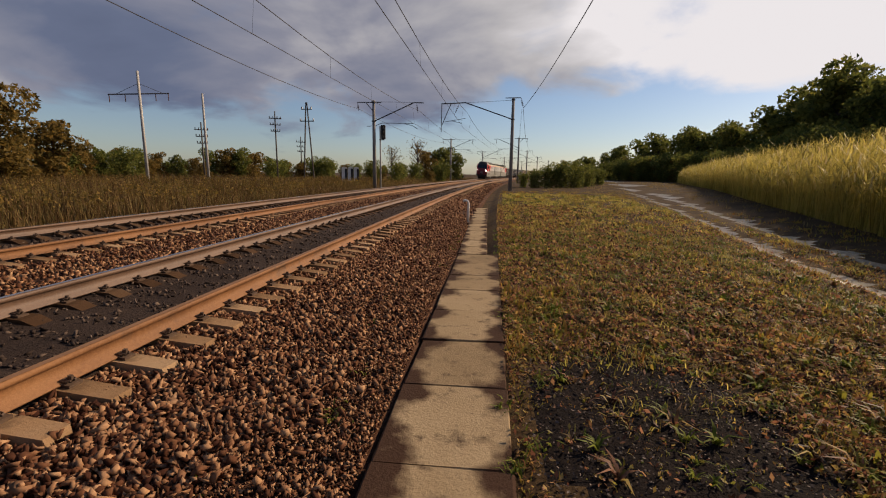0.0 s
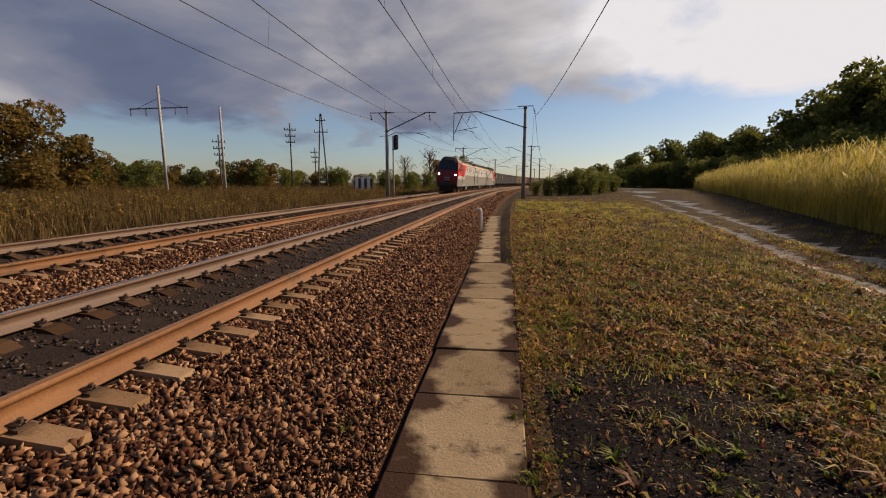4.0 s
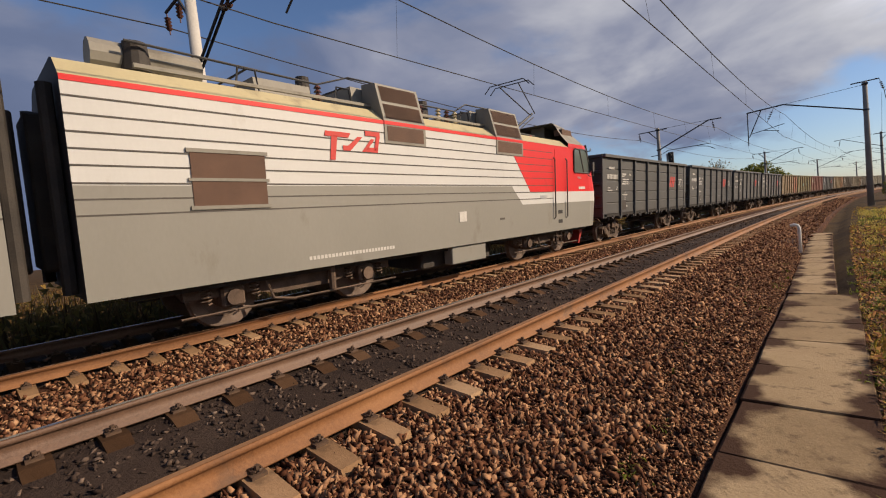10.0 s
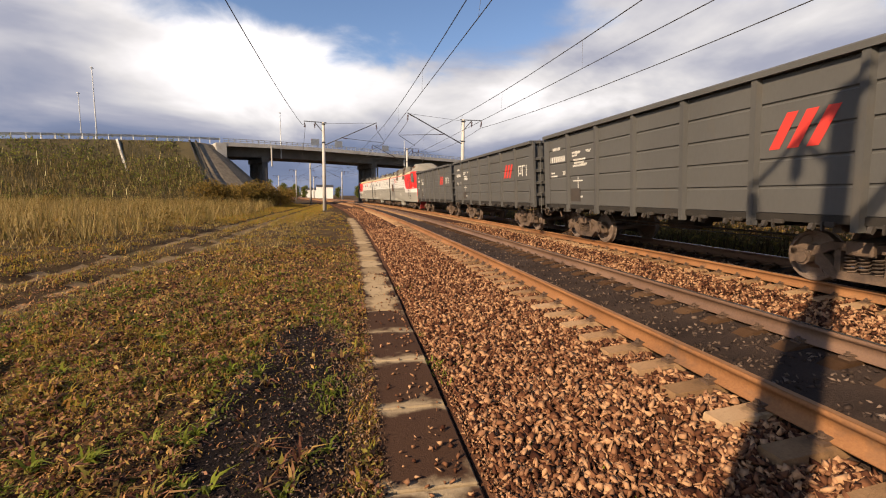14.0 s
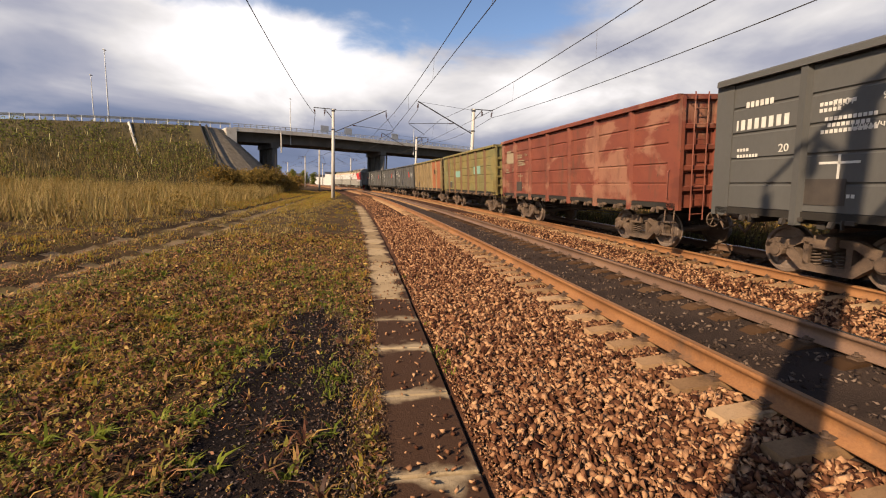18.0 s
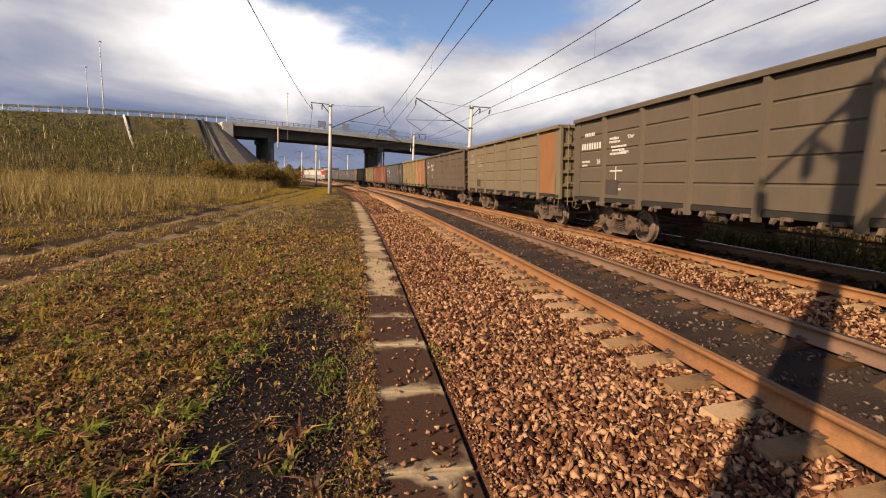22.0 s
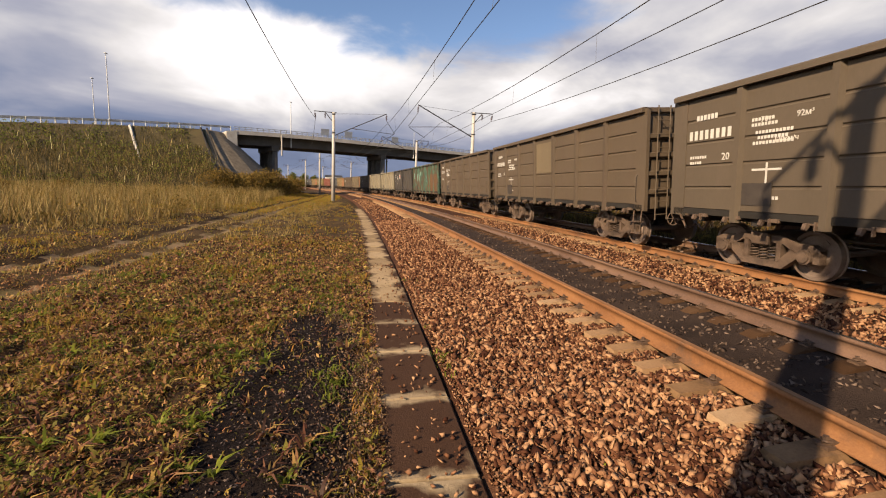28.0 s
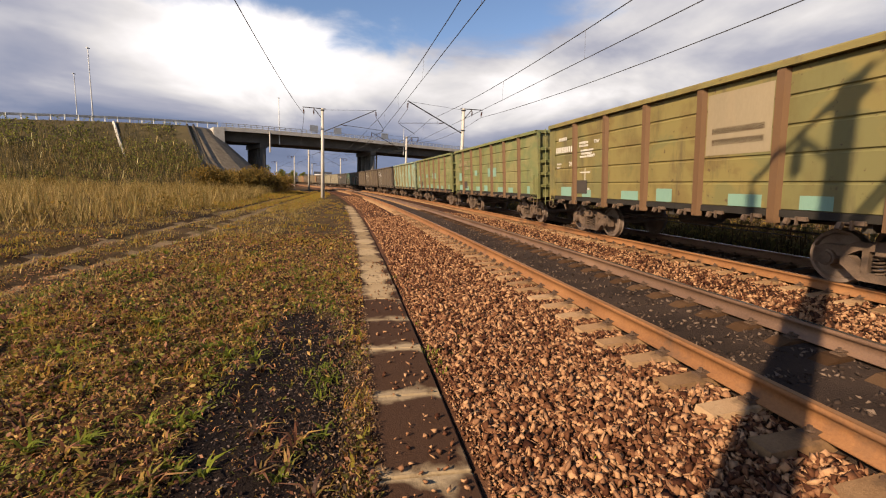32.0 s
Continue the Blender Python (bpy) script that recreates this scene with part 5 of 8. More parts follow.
        prism(bm, [(-0.85, 4.25), (-0.75, 4.25 + hh), (0.75, 4.25 + hh), (0.85, 4.25)], "y", at(v) - ww / 2, at(v) + ww / 2)
        part("equipment_box", bm, M["loco_roof"], gear)
    for v in (5.9, 7.7, 9.9, 11.9, 14.0):
        bm = bmesh.new()
        for x in (-0.95, 0.95):
            tube(bm, [(x, at(v) - 0.22, 4.26), (x, at(v) - 0.16, 4.66), (x, at(v) + 0.16, 4.66), (x, at(v) + 0.22, 4.26)], 0.022, 5)
        tube(bm, [(-0.95, at(v), 4.66), (0.95, at(v), 4.66)], 0.022, 5)
        part("support_frame", bm, M["steel_dark"], gear)
    for v, r in ((9.0, 0.2), (12.6, 0.17), (15.6, 0.22)):
        bm = bmesh.new()
        tube(bm, [(0.5, at(v), 4.26), (0.5, at(v), 4.40)], r * 0.6, 10)
        tube(bm, [(0.5, at(v), 4.40), (0.5, at(v), 4.86)], r, 12, r_end=r * 0.8)
        part("surge_arrester", bm, M["under"], gear)
    for sx in (-1, 1):
        bm = bmesh.new()
        box(bm, sx * 1.12 - 0.03, sx * 1.12 + 0.03, min(at(5.2), at(15.8)), max(at(5.2), at(15.8)), 4.30, 4.36)
        part("roof_walkway", bm, M["loco_roof"], gear)
    bm = bmesh.new()
    tube(bm, [(0.3, at(14.6), 4.62), (0.3, at(16.2), 4.62)], 0.26, 12)
    part("air_tank", bm, M["loco_roof"], gear)
    for v, pale in ((7.9, 1), (8.25, 0), (8.6, 1), (9.3, 0), (9.7, 0), (5.2, 0), (12.4, 0)):
        for x in (0.75, -0.75):
            roof_insulator(x, at(v), 4.26, 0.42, M["insulator_pale" if pale else "insulator"], gear)
    bm = bmesh.new()
    tube(bm, [(0.75, at(5.2), 4.70), (0.75, at(5.6), 4.98), (0.75, at(7.4), 4.96), (0.75, at(7.9), 4.70), (0.75, at(9.7), 4.70), (0.75, at(10.3), 4.98), (0.75, at(11.6), 4.98), (0.75, at(12.4), 4.70), (0.75, at(15.8), 4.80)], 0.022, 6)
    part("busbar", bm, M["steel_dark"], gear)
    bm = bmesh.new()
    tube(bm, [(0.35, at(4.7), 4.26), (0.35, at(4.7), 4.42)], 0.10, 10)
    tube(bm, [(0.35, at(4.7), 4.42), (0.35, at(4.7), 4.70)], 0.16, 12)
    part("reactor", bm, M["insulator"], gear)
    if cab:
        # pantograph: raised on the rear section, folded on the front one
        up = cab > 0
        yb, zb = at(3.6), 4.42
        for x in (-0.45, 0.45):
            roof_insulator(x, yb - 0.4, 4.26, 0.2, M["red_insulator"], gear)
            roof_insulator(x, yb + 0.4, 4.26, 0.2, M["red_insulator"], gear)
        bm = bmesh.new()
        for x in (-0.45, 0.45):
            tube(bm, [(x, yb - 0.7, 4.47), (x, yb + 0.7, 4.47)], 0.03, 6)
        k = -d
        elbow = Vector((0, yb + d * 1.35, 5.45)) if up else Vector((0, yb + d * 1.2, 4.66))
        head = Vector((0, yb - d * 0.25, 6.33)) if up else Vector((0, yb - d * 0.5, 4.86))
        foot = Vector((0, yb - d * 0.35, 4.50))
        tube(bm, [foot, elbow], 0.055, 8, r_end=0.04)
        for x in (-0.4, 0.4):
            tube(bm, [elbow + Vector((x * 0.3, 0, 0)), head + Vector((x, 0, -0.05))], 0.022, 6)
        tube(bm, [foot + Vector((0, d * 0.3, 0)), elbow + Vector((0, 0.1, -0.12))], 0.02, 5)
        for dy in (-0.17, 0.17):
            tube(bm, [head + Vector(p) + Vector((0, dy, 0)) for p in ((-0.95, 0, -0.22), (-0.72, 0, 0.0), (0.72, 0, 0.0), (0.95, 0, -0.22))], 0.02, 5)
        part("pantograph", bm, M["steel_dark"], gear)
    # underframe and bogies
    bm = bmesh.new()
    box(bm, -1.35, 1.35, -h + 0.5, h - 0.5, 0.80, 0.95)
    box(bm, -1.1, 1.1, -1.5, 1.5, 0.35, 0.82, 0.05)
    part("underframe", bm, M["under"], w)
    for sx in (-1, 1):
        bm = bmesh.new()
        box(bm, min(sx * 1.2, sx * 1.5), max(sx * 1.2, sx * 1.5), -0.75, 0.75, 0.42, 0.90, 0.02)
        part("battery_box", bm, M["loco_grey"], w, "grey equipment box under the body")
    for y0 in (-4.9, 4.9):
        bogie = empty_thing("bogie")
        bogie.parent = w
        bogie.matrix_basis = Matrix.Translation((0, y0, 0))
        for sx in (-1, 1):
            bm = bmesh.new()
            x0, x1 = sorted((sx * 1.02, sx * 1.16))
            prism(bm, [(-2.2, 0.62), (-2.2, 0.80), (-0.7, 0.86), (0.7, 0.86), (2.2, 0.80), (2.2, 0.62), (1.0, 0.60), (0.6, 0.50), (-0.6, 0.50), (-1.0, 0.60)], "x", x0, x1)
            part("side_frame", bm, M["bogie"], bogie)
            for y in (-1.45, 1.45):
                bm = bmesh.new()
                box(bm, min(sx * 1.0, sx * 1.3), max(sx * 1.0, sx * 1.3), y - 0.2, y + 0.2, 0.42, 0.78, 0.04)
                tube(bm, [(sx * 1.0, y, 0.6), (sx * 1.36, y, 0.6)], 0.14, 12)
                part("axle_box", bm, M["bogie"], bogie)
                for yy in (y - 0.42, y + 0.42):
                    bs = bmesh.new()
                    tube(bs, [(sx * 1.18 + 0.085 * math.cos(a), yy + 0.085 * math.sin(a), 0.52 + 0.32 * a / 31.4) for a in np.linspace(0, 31.4, 31)], 0.017, 4)
                    part("coil_spring", bs, M["bogie"], bogie)
            bm = bmesh.new()
            tube(bm, [(sx * 1.3, -0.9, 0.92), (sx * 1.33, -0.75, 0.45), (sx * 1.3, -0.3, 0.35)], 0.03, 6)
            tube(bm, [(sx * 1.3, 0.55, 0.9), (sx * 1.3, 0.55, 0.4)], 0.07, 8)
            tube(bm, [(sx * 1.28, -2.3, 0.36), (sx * 1.28, 2.3, 0.36)], 0.022, 5)
            part("sand_pipe", bm, M["bogie"], bogie)
        for y in (-1.45, 1.45):
            ws = part("wheelset", wheelset_bm(0.60), M["tread_rust"], bogie)
            ws.matrix_basis = Matrix.Translation((0, y, 0.60))
    return w


M["faded_mark"] = surface("faded_mark", [(0.22, 0.21, 0.20), (0.32, 0.31, 0.30)], 4, 0.7, 0.0)
M["plough"] = paint("plough", (0.34, 0.03, 0.025), 0.15, (0.10, 0.03, 0.025), 0.5, 0.6)

# paints of the wagons, in the order in which they follow the locomotive
P = {}
for nm, base, grime, amt in (("grey", (0.115, 0.115, 0.112), (0.07, 0.062, 0.052), 0.58), ("ochre", (0.29, 0.205, 0.09), (0.17, 0.11, 0.055), 0.50), ("olive", (0.27, 0.22, 0.075), (0.14, 0.09, 0.04), 0.52),
                             ("red", (0.24, 0.065, 0.035), (0.12, 0.05, 0.03), 0.54), ("orange", (0.40, 0.15, 0.068), (0.2, 0.085, 0.04), 0.55), ("brown", (0.145, 0.108, 0.072), (0.075, 0.052, 0.036), 0.54),
                             ("tan", (0.235, 0.185, 0.115), (0.12, 0.09, 0.06), 0.53), ("beige", (0.36, 0.325, 0.225), (0.19, 0.155, 0.105), 0.54), ("slate", (0.095, 0.085, 0.075), (0.05, 0.042, 0.036), 0.55),
                             ("green", (0.20, 0.30, 0.165), (0.14, 0.12, 0.06), 0.52), ("moss", (0.25, 0.255, 0.09), (0.14, 0.10, 0.045), 0.52), ("rust_post", (0.19, 0.105, 0.05), (0.10, 0.06, 0.035), 0.5),
                             ("turquoise", (0.26, 0.46, 0.38), (0.2, 0.3, 0.22), 0.6), ("dark_green", (0.06, 0.12, 0.085), (0.10, 0.065, 0.04), 0.48), ("faded", (0.40, 0.33, 0.22), (0.25, 0.2, 0.13), 0.55)):
    P[nm] = M["wagon_" + nm] = paint("wagon_" + nm, tuple(c * 0.56 for c in base), 0.13, grime, amt, 0.62)
    # posts: darker copy of the paint, with more grime and their shading in
    P[nm + "_post"] = paint("wagon_" + nm + "_post", tuple(c * 0.46 for c in base), 0.16, grime, amt - 0.05, 0.66)

for nm, cols in (("red", [(0.115, 0.028, 0.016), (0.15, 0.04, 0.022), (0.135, 0.034, 0.02), (0.21, 0.095, 0.06)]), ("green", [(0.15, 0.20, 0.12), (0.20, 0.245, 0.18), (0.175, 0.185, 0.105), (0.21, 0.27, 0.215), (0.14, 0.255, 0.19)]),
                 ("moss", [(0.13, 0.135, 0.045), (0.155, 0.155, 0.06), (0.12, 0.14, 0.055), (0.175, 0.165, 0.07)]), ("olive", [(0.14, 0.105, 0.035), (0.165, 0.135, 0.045), (0.13, 0.12, 0.045)]), ("dark_green", [(0.03, 0.065, 0.045), (0.05, 0.10, 0.07), (0.07, 0.045, 0.026), (0.04, 0.085, 0.05)]),
                 ("ochre", [(0.155, 0.105, 0.045), (0.18, 0.13, 0.06), (0.165, 0.115, 0.05), (0.21, 0.155, 0.08)]), ("beige", [(0.18, 0.16, 0.11), (0.205, 0.185, 0.13), (0.19, 0.165, 0.115)])):
    P[nm] = M["wagon_" + nm] = worn_paint("wagon_" + nm, cols)
BARS_Y = -BODY / 2
PATCHES_LOW = tuple((BARS_Y + 0.35 + BODY / 7 * k + (0.1 if k % 2 else 0.45), SILL + 0.09, 0.55 if k % 2 else 0.75, 0.24 if k % 3 else 0.32) for k in range(7))
STYLES = {
    "grey": dict(body=P["grey"], hinge=M["under"], label="dark grey steel open wagon with stencilled marks and a red emblem", logo=(2.45, M["red_mark"]), vol="75,0т"),
    "ochre": dict(body=P["ochre"], mark=P["faded"], label="weathered ochre open wagon with a rusty orange end bay", panels=((BODY / 2 - 3.6, SILL + 0.08, 3.25, 2.45, "wagon_orange", "faded orange bays"), (BODY / 2 - 2.9, 2.6, 1.5, 0.35, "wagon_faded", "pale worn lettering block")), rim=P["olive"]),
    "olive": dict(body=P["olive"], post=P["rust_post"], label="weathered olive open wagon with turquoise paint patches", patch=P["turquoise"], patches=((1.0 + 1.1, 2.35, 1.45, 0.48), (-2.6, 2.2, 1.4, 0.45), (-6.0, 1.7, 0.5, 0.9), (-4.3, 1.5, 0.5, 0.4)), sheet=0.8, post_width=0.10, number=False),
    "red": dict(body=P["red"], label="rust-red open wagon with worn pale marks", mark=P["faded"], panels=((BARS_Y + 0.6, 2.75, 1.15, 0.5, "wagon_faded", "faded repainted number panel"),)),
    "brown": dict(body=P["brown"], label="dirty brown open wagon with pale stencilled marks", vol="75т"),
    "tan": dict(body=P["tan"], mark=P["faded"], label="dusty tan open wagon with a rusty end bay", panels=((BODY / 2 - 1.75, SILL + 0.08, 1.4, 2.45, "wagon_orange2", "rusty orange-brown end bay"),)),
    "taupe": dict(body=paint("wagon_taupe", (0.078, 0.061, 0.043), 0.12, (0.10, 0.075, 0.055), 0.54, 0.65), label="grey-brown open wagon with faded stencilled marks", vol="70т"),
    "beige": dict(body=P["beige"], label="pale beige open wagon with faint stencilled marks", mark=P["faded"], hinge=P["slate"]),
    "slate": dict(body=P["slate"], label="dark slate-brown open wagon with a small white emblem plate", panels=((BARS_Y + BODY / 7 * 2 + 0.35, 2.75, 0.95, 0.55, "white_mark", "white plate with a red mark"), (BARS_Y + BODY / 7 * 2 + 0.45, 2.95, 0.75, 0.22, "red_mark2", "red bar of the emblem plate"))),
    "dark_green": dict(body=P["dark_green"], label="dark green and rust-brown open wagon with turquoise patches", patch=P["turquoise"], patches=((-5.6, 2.6, 1.0, 0.6), (-3.7, 2.3, 1.3, 0.8), (-2.0, 2.9, 0.9, 0.4), (0.4, 2.2, 0.8, 0.6)), panels=((1.9, SILL + 0.08, 4.2, 1.6, "wagon_rust_post", "rusty bare bays"),), number=False),
    "patched": dict(body=P["brown"], label="brown open wagon with one beige repainted bay", panels=((BARS_Y + BODY / 7 * 3 + 0.15, 2.35, 1.5, 1.2, "wagon_tan", "beige repainted panel"),)),
    "green": dict(body=P["green"], post=P["olive_post"], brace=True, label="light green open wagon with blistered turquoise paint", patch=P["turquoise"], patches=((-5.7, 2.2, 1.0, 1.1), (-1.8, 1.8, 1.1, 0.9), (2.1, 2.6, 1.2, 0.6)), number=False),
    "moss": dict(body=P["moss"], post=P["rust_post"], mark=P["faded"], label="yellow-green open wagon with brown posts and turquoise patches", patch=P["turquoise"], patches=PATCHES_LOW + ((-5.9, 1.9, 0.8, 0.5), (0.2, 2.1, 1.3, 0.45), (-2.2, 2.2, 0.5, 0.3)), post_width=0.11, sheet=0.7),
    "sber": dict(body=P["olive"], post=P["rust_post"], label="olive-yellow open wagon with brown posts and a pale repainted panel", patch=P["turquoise"], patches=PATCHES_LOW, post_width=0.12, panels=((BARS_Y + BODY / 7 * 4 + 0.15, 2.35, 1.5, 1.25, "wagon_faded", "pale repainted panel with dark bars"), (BARS_Y + BODY / 7 * 4 + 0.3, 2.55, 1.2, 0.12, "wagon_rust_post", "worn dark bar"), (BARS_Y + BODY / 7 * 4 + 0.3, 2.78, 1.2, 0.12, "wagon_rust_post", "worn dark bar"))),
}
M["wagon_orange2"] = paint("wagon_orange2", (0.20, 0.09, 0.034), 0.15, (0.13, 0.07, 0.035), 0.5, 0.7)
M["red_mark2"] = M["red_mark"]
ORDER = ["grey", "grey", "grey", "grey", "ochre", "olive", "red", "grey", "ochre", "brown", "tan", "taupe", "beige", "beige", "slate", "dark_green", "brown", "patched", "taupe", "green", "moss", "moss", "sber", "brown", "taupe", "slate"]


def build_train():
    """All vehicles with the place of each one's middle behind the coupling at the locomotive's tail."""
    out, protos = [], {}
    for k, name in enumerate(("front", "middle", "rear")):
        ob = loco_section((-1, 0, 1)[k], ("white, grey and red electric locomotive section with a lit cab front", "white and grey middle section of an electric locomotive", "white, grey and red electric locomotive section with its pantograph raised")[k])
        out.append((ob, -52.05 + 17.35 * (k + 0.5), 5.0))
    for k, nm in enumerate(ORDER):
        st = dict(STYLES[nm])
        st["seed"] = 100 + k
        st.setdefault("post", P.get(st["body"].name.replace("wagon_", "") + "_post", st["body"]))
        if nm not in protos:
            protos[nm] = make_wagon(st)
            ob = protos[nm]
        else:
            ob = copy_thing(protos[nm], Matrix.Identity(4))
        out.append((ob, WAGON_LEN * (k + 0.5), 4.325))
    return out


TRAIN = build_train()


def tail_place(t):
    """s of the coupling behind the locomotive at t seconds."""
    return float(np.interp(t, [0, 7, 10, 11, 12, 13, 32], [64.1 + 7 * 15.6, 64.1, 18.1, 2.65, -13.5, -29.2, -29.2 - 15.44 * 19]))


def vehicle_pose(s, half):
    off, z = TRACK2 + GAUGE / 2 - 0.037, LEVEL2 + CANT / 2
    a, _ = track_point(s - half, off, z)
    b, _ = track_point(s + half, off, z)
    d = (b - a).normalized()
    mid = (a + b) / 2
    return Matrix.Translation(mid) @ Matrix.Rotation(-math.atan2(d.x, d.y), 4, "Z") @ Matrix.Rotation(radians(CANT_DEG), 4, "Y")


def roll_wheels(ob, place):
    """Wheelsets turn while their vehicle passes near; far off the turning cannot be seen."""
    near = [k for k in range(0, 961) if abs(tail_place(k / 30) + place) < 21]
    if not near:
        return
    for bogie in ob.children:
        for ws in bogie.children:
            if not ws.name.startswith("wheelset"):
                continue
            base = ws.matrix_basis.translation.copy()
            r = base.z
            rows = [(k / 30, Matrix.Translation(base) @ Matrix.Rotation(-(tail_place(k / 30) - tail_place(near[0] / 30)) / r, 4, "X")) for k in near]
            if near[0] > 0:
                rows.insert(0, (0, rows[0][1]))
            if near[-1] < 960:
                rows.append((32, rows[-1][1]))
            walk(ws, rows)


def motions():
    times = [i * 0.5 for i in range(65)]
    for ob, place, half in TRAIN:
        walk(ob, [(t, vehicle_pose(tail_place(t) + place, half)) for t in times])
        roll_wheels(ob, place)
    # the van comes up the road in the last seconds
    rows = []
    for t in (0, 18, 20, 22, 24, 26, 28, 30, 31, 32):
        u = 62.5 + 14.0 * (32 - max(t, 18))
        p = on_road(u, 3.2, road_z(u))
        rows.append((t, Matrix.Translation(p) @ Matrix.Rotation(math.atan2(-BU.y, -BU.x), 4, "Z")))
    walk(VAN, rows)


# ---------------------------------------------------------------- overhead line masts and wires
def mast(kind, label):
    """Tapered concrete mast with a cantilever over the track (local +x), a feeder bracket on the other side. kind: straight, bent, or frame (bent, with a long arm and a drop post)."""
    w = tagged(empty_thing("overhead_line_mast"), label, "mast", "masts of the overhead line")

    def bars(name, runs, r, material="steel_dark", n=6):
        bm = bmesh.new()
        for run in runs:
            tube(bm, run, r, n)
        return part(name, bm, M[material], w)

    def string(x, z0, z1, dx=0.0):
        """Insulator: rod with four sheds, from (x, z0) to (x + dx, z1)."""
        bm = bmesh.new()
        tube(bm, [(x, 0, z0), (x + dx, 0, z1)], 0.02, 5)
        for k in (0.3, 0.45, 0.6, 0.75):
            cx, cz = x + dx * k, z0 + (z1 - z0) * k
            tube(bm, [(cx, 0, cz - 0.035), (cx, 0, cz + 0.035)], 0.06, 10, r_end=0.11)
        part("insulator_string", bm, M["insulator"], w)

    bm = bmesh.new()
    tube(bm, [(0, 0, -0.8), (0, 0, 4.5), (0, 0, 9.75)], 0.23, 14, r_end=0.155)
    # masts standing towards the sun: backlit shade painted as darker concrete
    part("pole", bm, M["concrete"] if kind == "straight" else M["concrete_dark"], w, smooth=True)
    for z in (7.45, 9.55):
        bm = bmesh.new()
        box(bm, -0.2, 0.2, -0.2, 0.2, z - 0.06, z + 0.06, 0.01)
        part("collar", bm, M["steel_dark"], w)
    if kind == "straight":
        bars("cantilever", [[(0.16, dy, 7.2), (6.1, dy, 10.05)] for dy in (-0.06, 0.06)], 0.045)
        bars("tie_rod", [[(0.1, 0, 9.6), (6.0, 0, 10.0)]], 0.016, n=5)
        string(6.05, 10.0, 9.2, 0.05)
        bars("steady_arm", [[(2.1, 0, 8.1), (7.0, 0, 7.75)], [(7.05, 0, 7.85), (6.1, 0, 9.2)], [(6.95, 0, 7.7), (5.3, 0, 6.75)]], 0.028)
        string(2.1, 8.1, 8.02, 0.6)
        bars("feeder_bracket", [[(0.35, 0, 9.72), (-2.15, 0, 9.75)], [(-0.1, 0, 8.7), (-0.95, 0, 9.7)]], 0.05)
        string(-2.1, 9.72, 8.95, 0.12)
        string(-0.95, 9.7, 8.95)
    elif kind == "bent":
        bars("cantilever", [[(0.15, dy, 7.5), (4.7, dy, 9.45), (5.8, dy, 9.4)] for dy in (-0.06, 0.06)], 0.05)
        bars("tie_rod", [[(0.1, 0, 9.6), (4.7, 0, 9.45)]], 0.016, n=5)
        string(5.0, 9.4, 8.35, 0.15)
        bars("steady_arm", [[(-0.85, 0, 6.9), (0.2, 0, 6.95), (0.9, 0, 7.25), (4.7, 0, 7.2)], [(3.6, 0, 7.15), (4.5, 0, 6.95), (5.1, 0, 6.6)]], 0.035)
        bars("feeder_bracket", [[(0.9, 0, 9.5), (-1.95, 0, 9.55)], [(-0.1, 0, 8.6), (-0.9, 0, 9.5)]], 0.05)
        string(-1.9, 9.5, 8.6, 0.12)
    else:
        bars("cantilever", [[(0.15, dy, 7.5), (5.3, dy, 9.3), (8.05, dy, 9.2)] for dy in (-0.06, 0.06)], 0.055)
        bars("tie_rod", [[(0.1, 0, 9.5), (5.3, 0, 9.3)]], 0.016, n=5)
        bars("drop_post", [[(8.0, 0, 9.2), (8.05, 0, 6.15)], [(6.95, 0, 9.2), (7.95, 0, 6.9)]], 0.045)
        string(6.0, 9.2, 8.0, 0.55)
        bars("steady_arm", [[(7.75, 0, 7.2), (5.3, 0, 7.6)], [(6.9, 0, 7.35), (5.7, 0, 7.05)]], 0.032)
        bars("feeder_bracket", [[(-0.85, 0, 9.75), (0.85, 0, 9.75)], [(0, 0, 9.6), (0, 0, 9.8)]], 0.05)
        string(-0.85, 9.7, 8.7, -0.25)
        bars("earthing_wire", [[(-0.95, 0, 8.6), (-0.75, 0, 3.0)]], 0.012, n=4)
    return w


# s, distance from the near rail, and kind of each mast
NEAR = [(1.09, -5.2, "straight"), (50.8, -4.4, "frame"), (103.4, -4.7, "bent"), (157.0, -4.5, "bent"), (210.0, -4.5, "bent"), (264.0, -4.5, "bent"), (318.0, -4.5, "bent"),
        (-53.4, -4.85, "straight"), (-106.0, -5.3, "straight"), (-160.0, -4.6, "straight"), (-214.0, -4.6, "straight")]
FAR = [(5.4, 11.0, "straight"), (49.8, 11.3, "bent"), (102.7, 10.9, "bent"), (156.0, 10.8, "bent"), (210.0, 10.8, "bent"), (264.0, 10.8, "bent"),
       (-46.2, 9.7, "straight"), (-76.0, 9.8, "straight"), (-103.0, 9.6, "straight"), (-154.0, 9.8, "straight"), (-208.0, 9.8, "straight")]


def place_masts():
    labels = {"straight": "pale concrete overhead line mast with a straight sloping cantilever", "bent": "weathered concrete overhead line mast with a bent steel cantilever", "frame": "weathered concrete overhead line mast with a long arm and drop post"}
    protos = {}
    for rows, turn in ((NEAR, 180), (FAR, 0)):
        for s, off, kind in rows:
            p, a = track_point(s, off)
            z = float(ground_z(p.x, p.y)) + 0.42
            m = Matrix.Translation((p.x, p.y, min(z, 0.0))) @ Matrix.Rotation(-a + radians(turn), 4, "Z")
            if kind not in protos:
                protos[kind] = mast(kind, labels[kind])
                protos[kind].matrix_basis = m
            else:
                copy_thing(protos[kind], m)


place_masts()


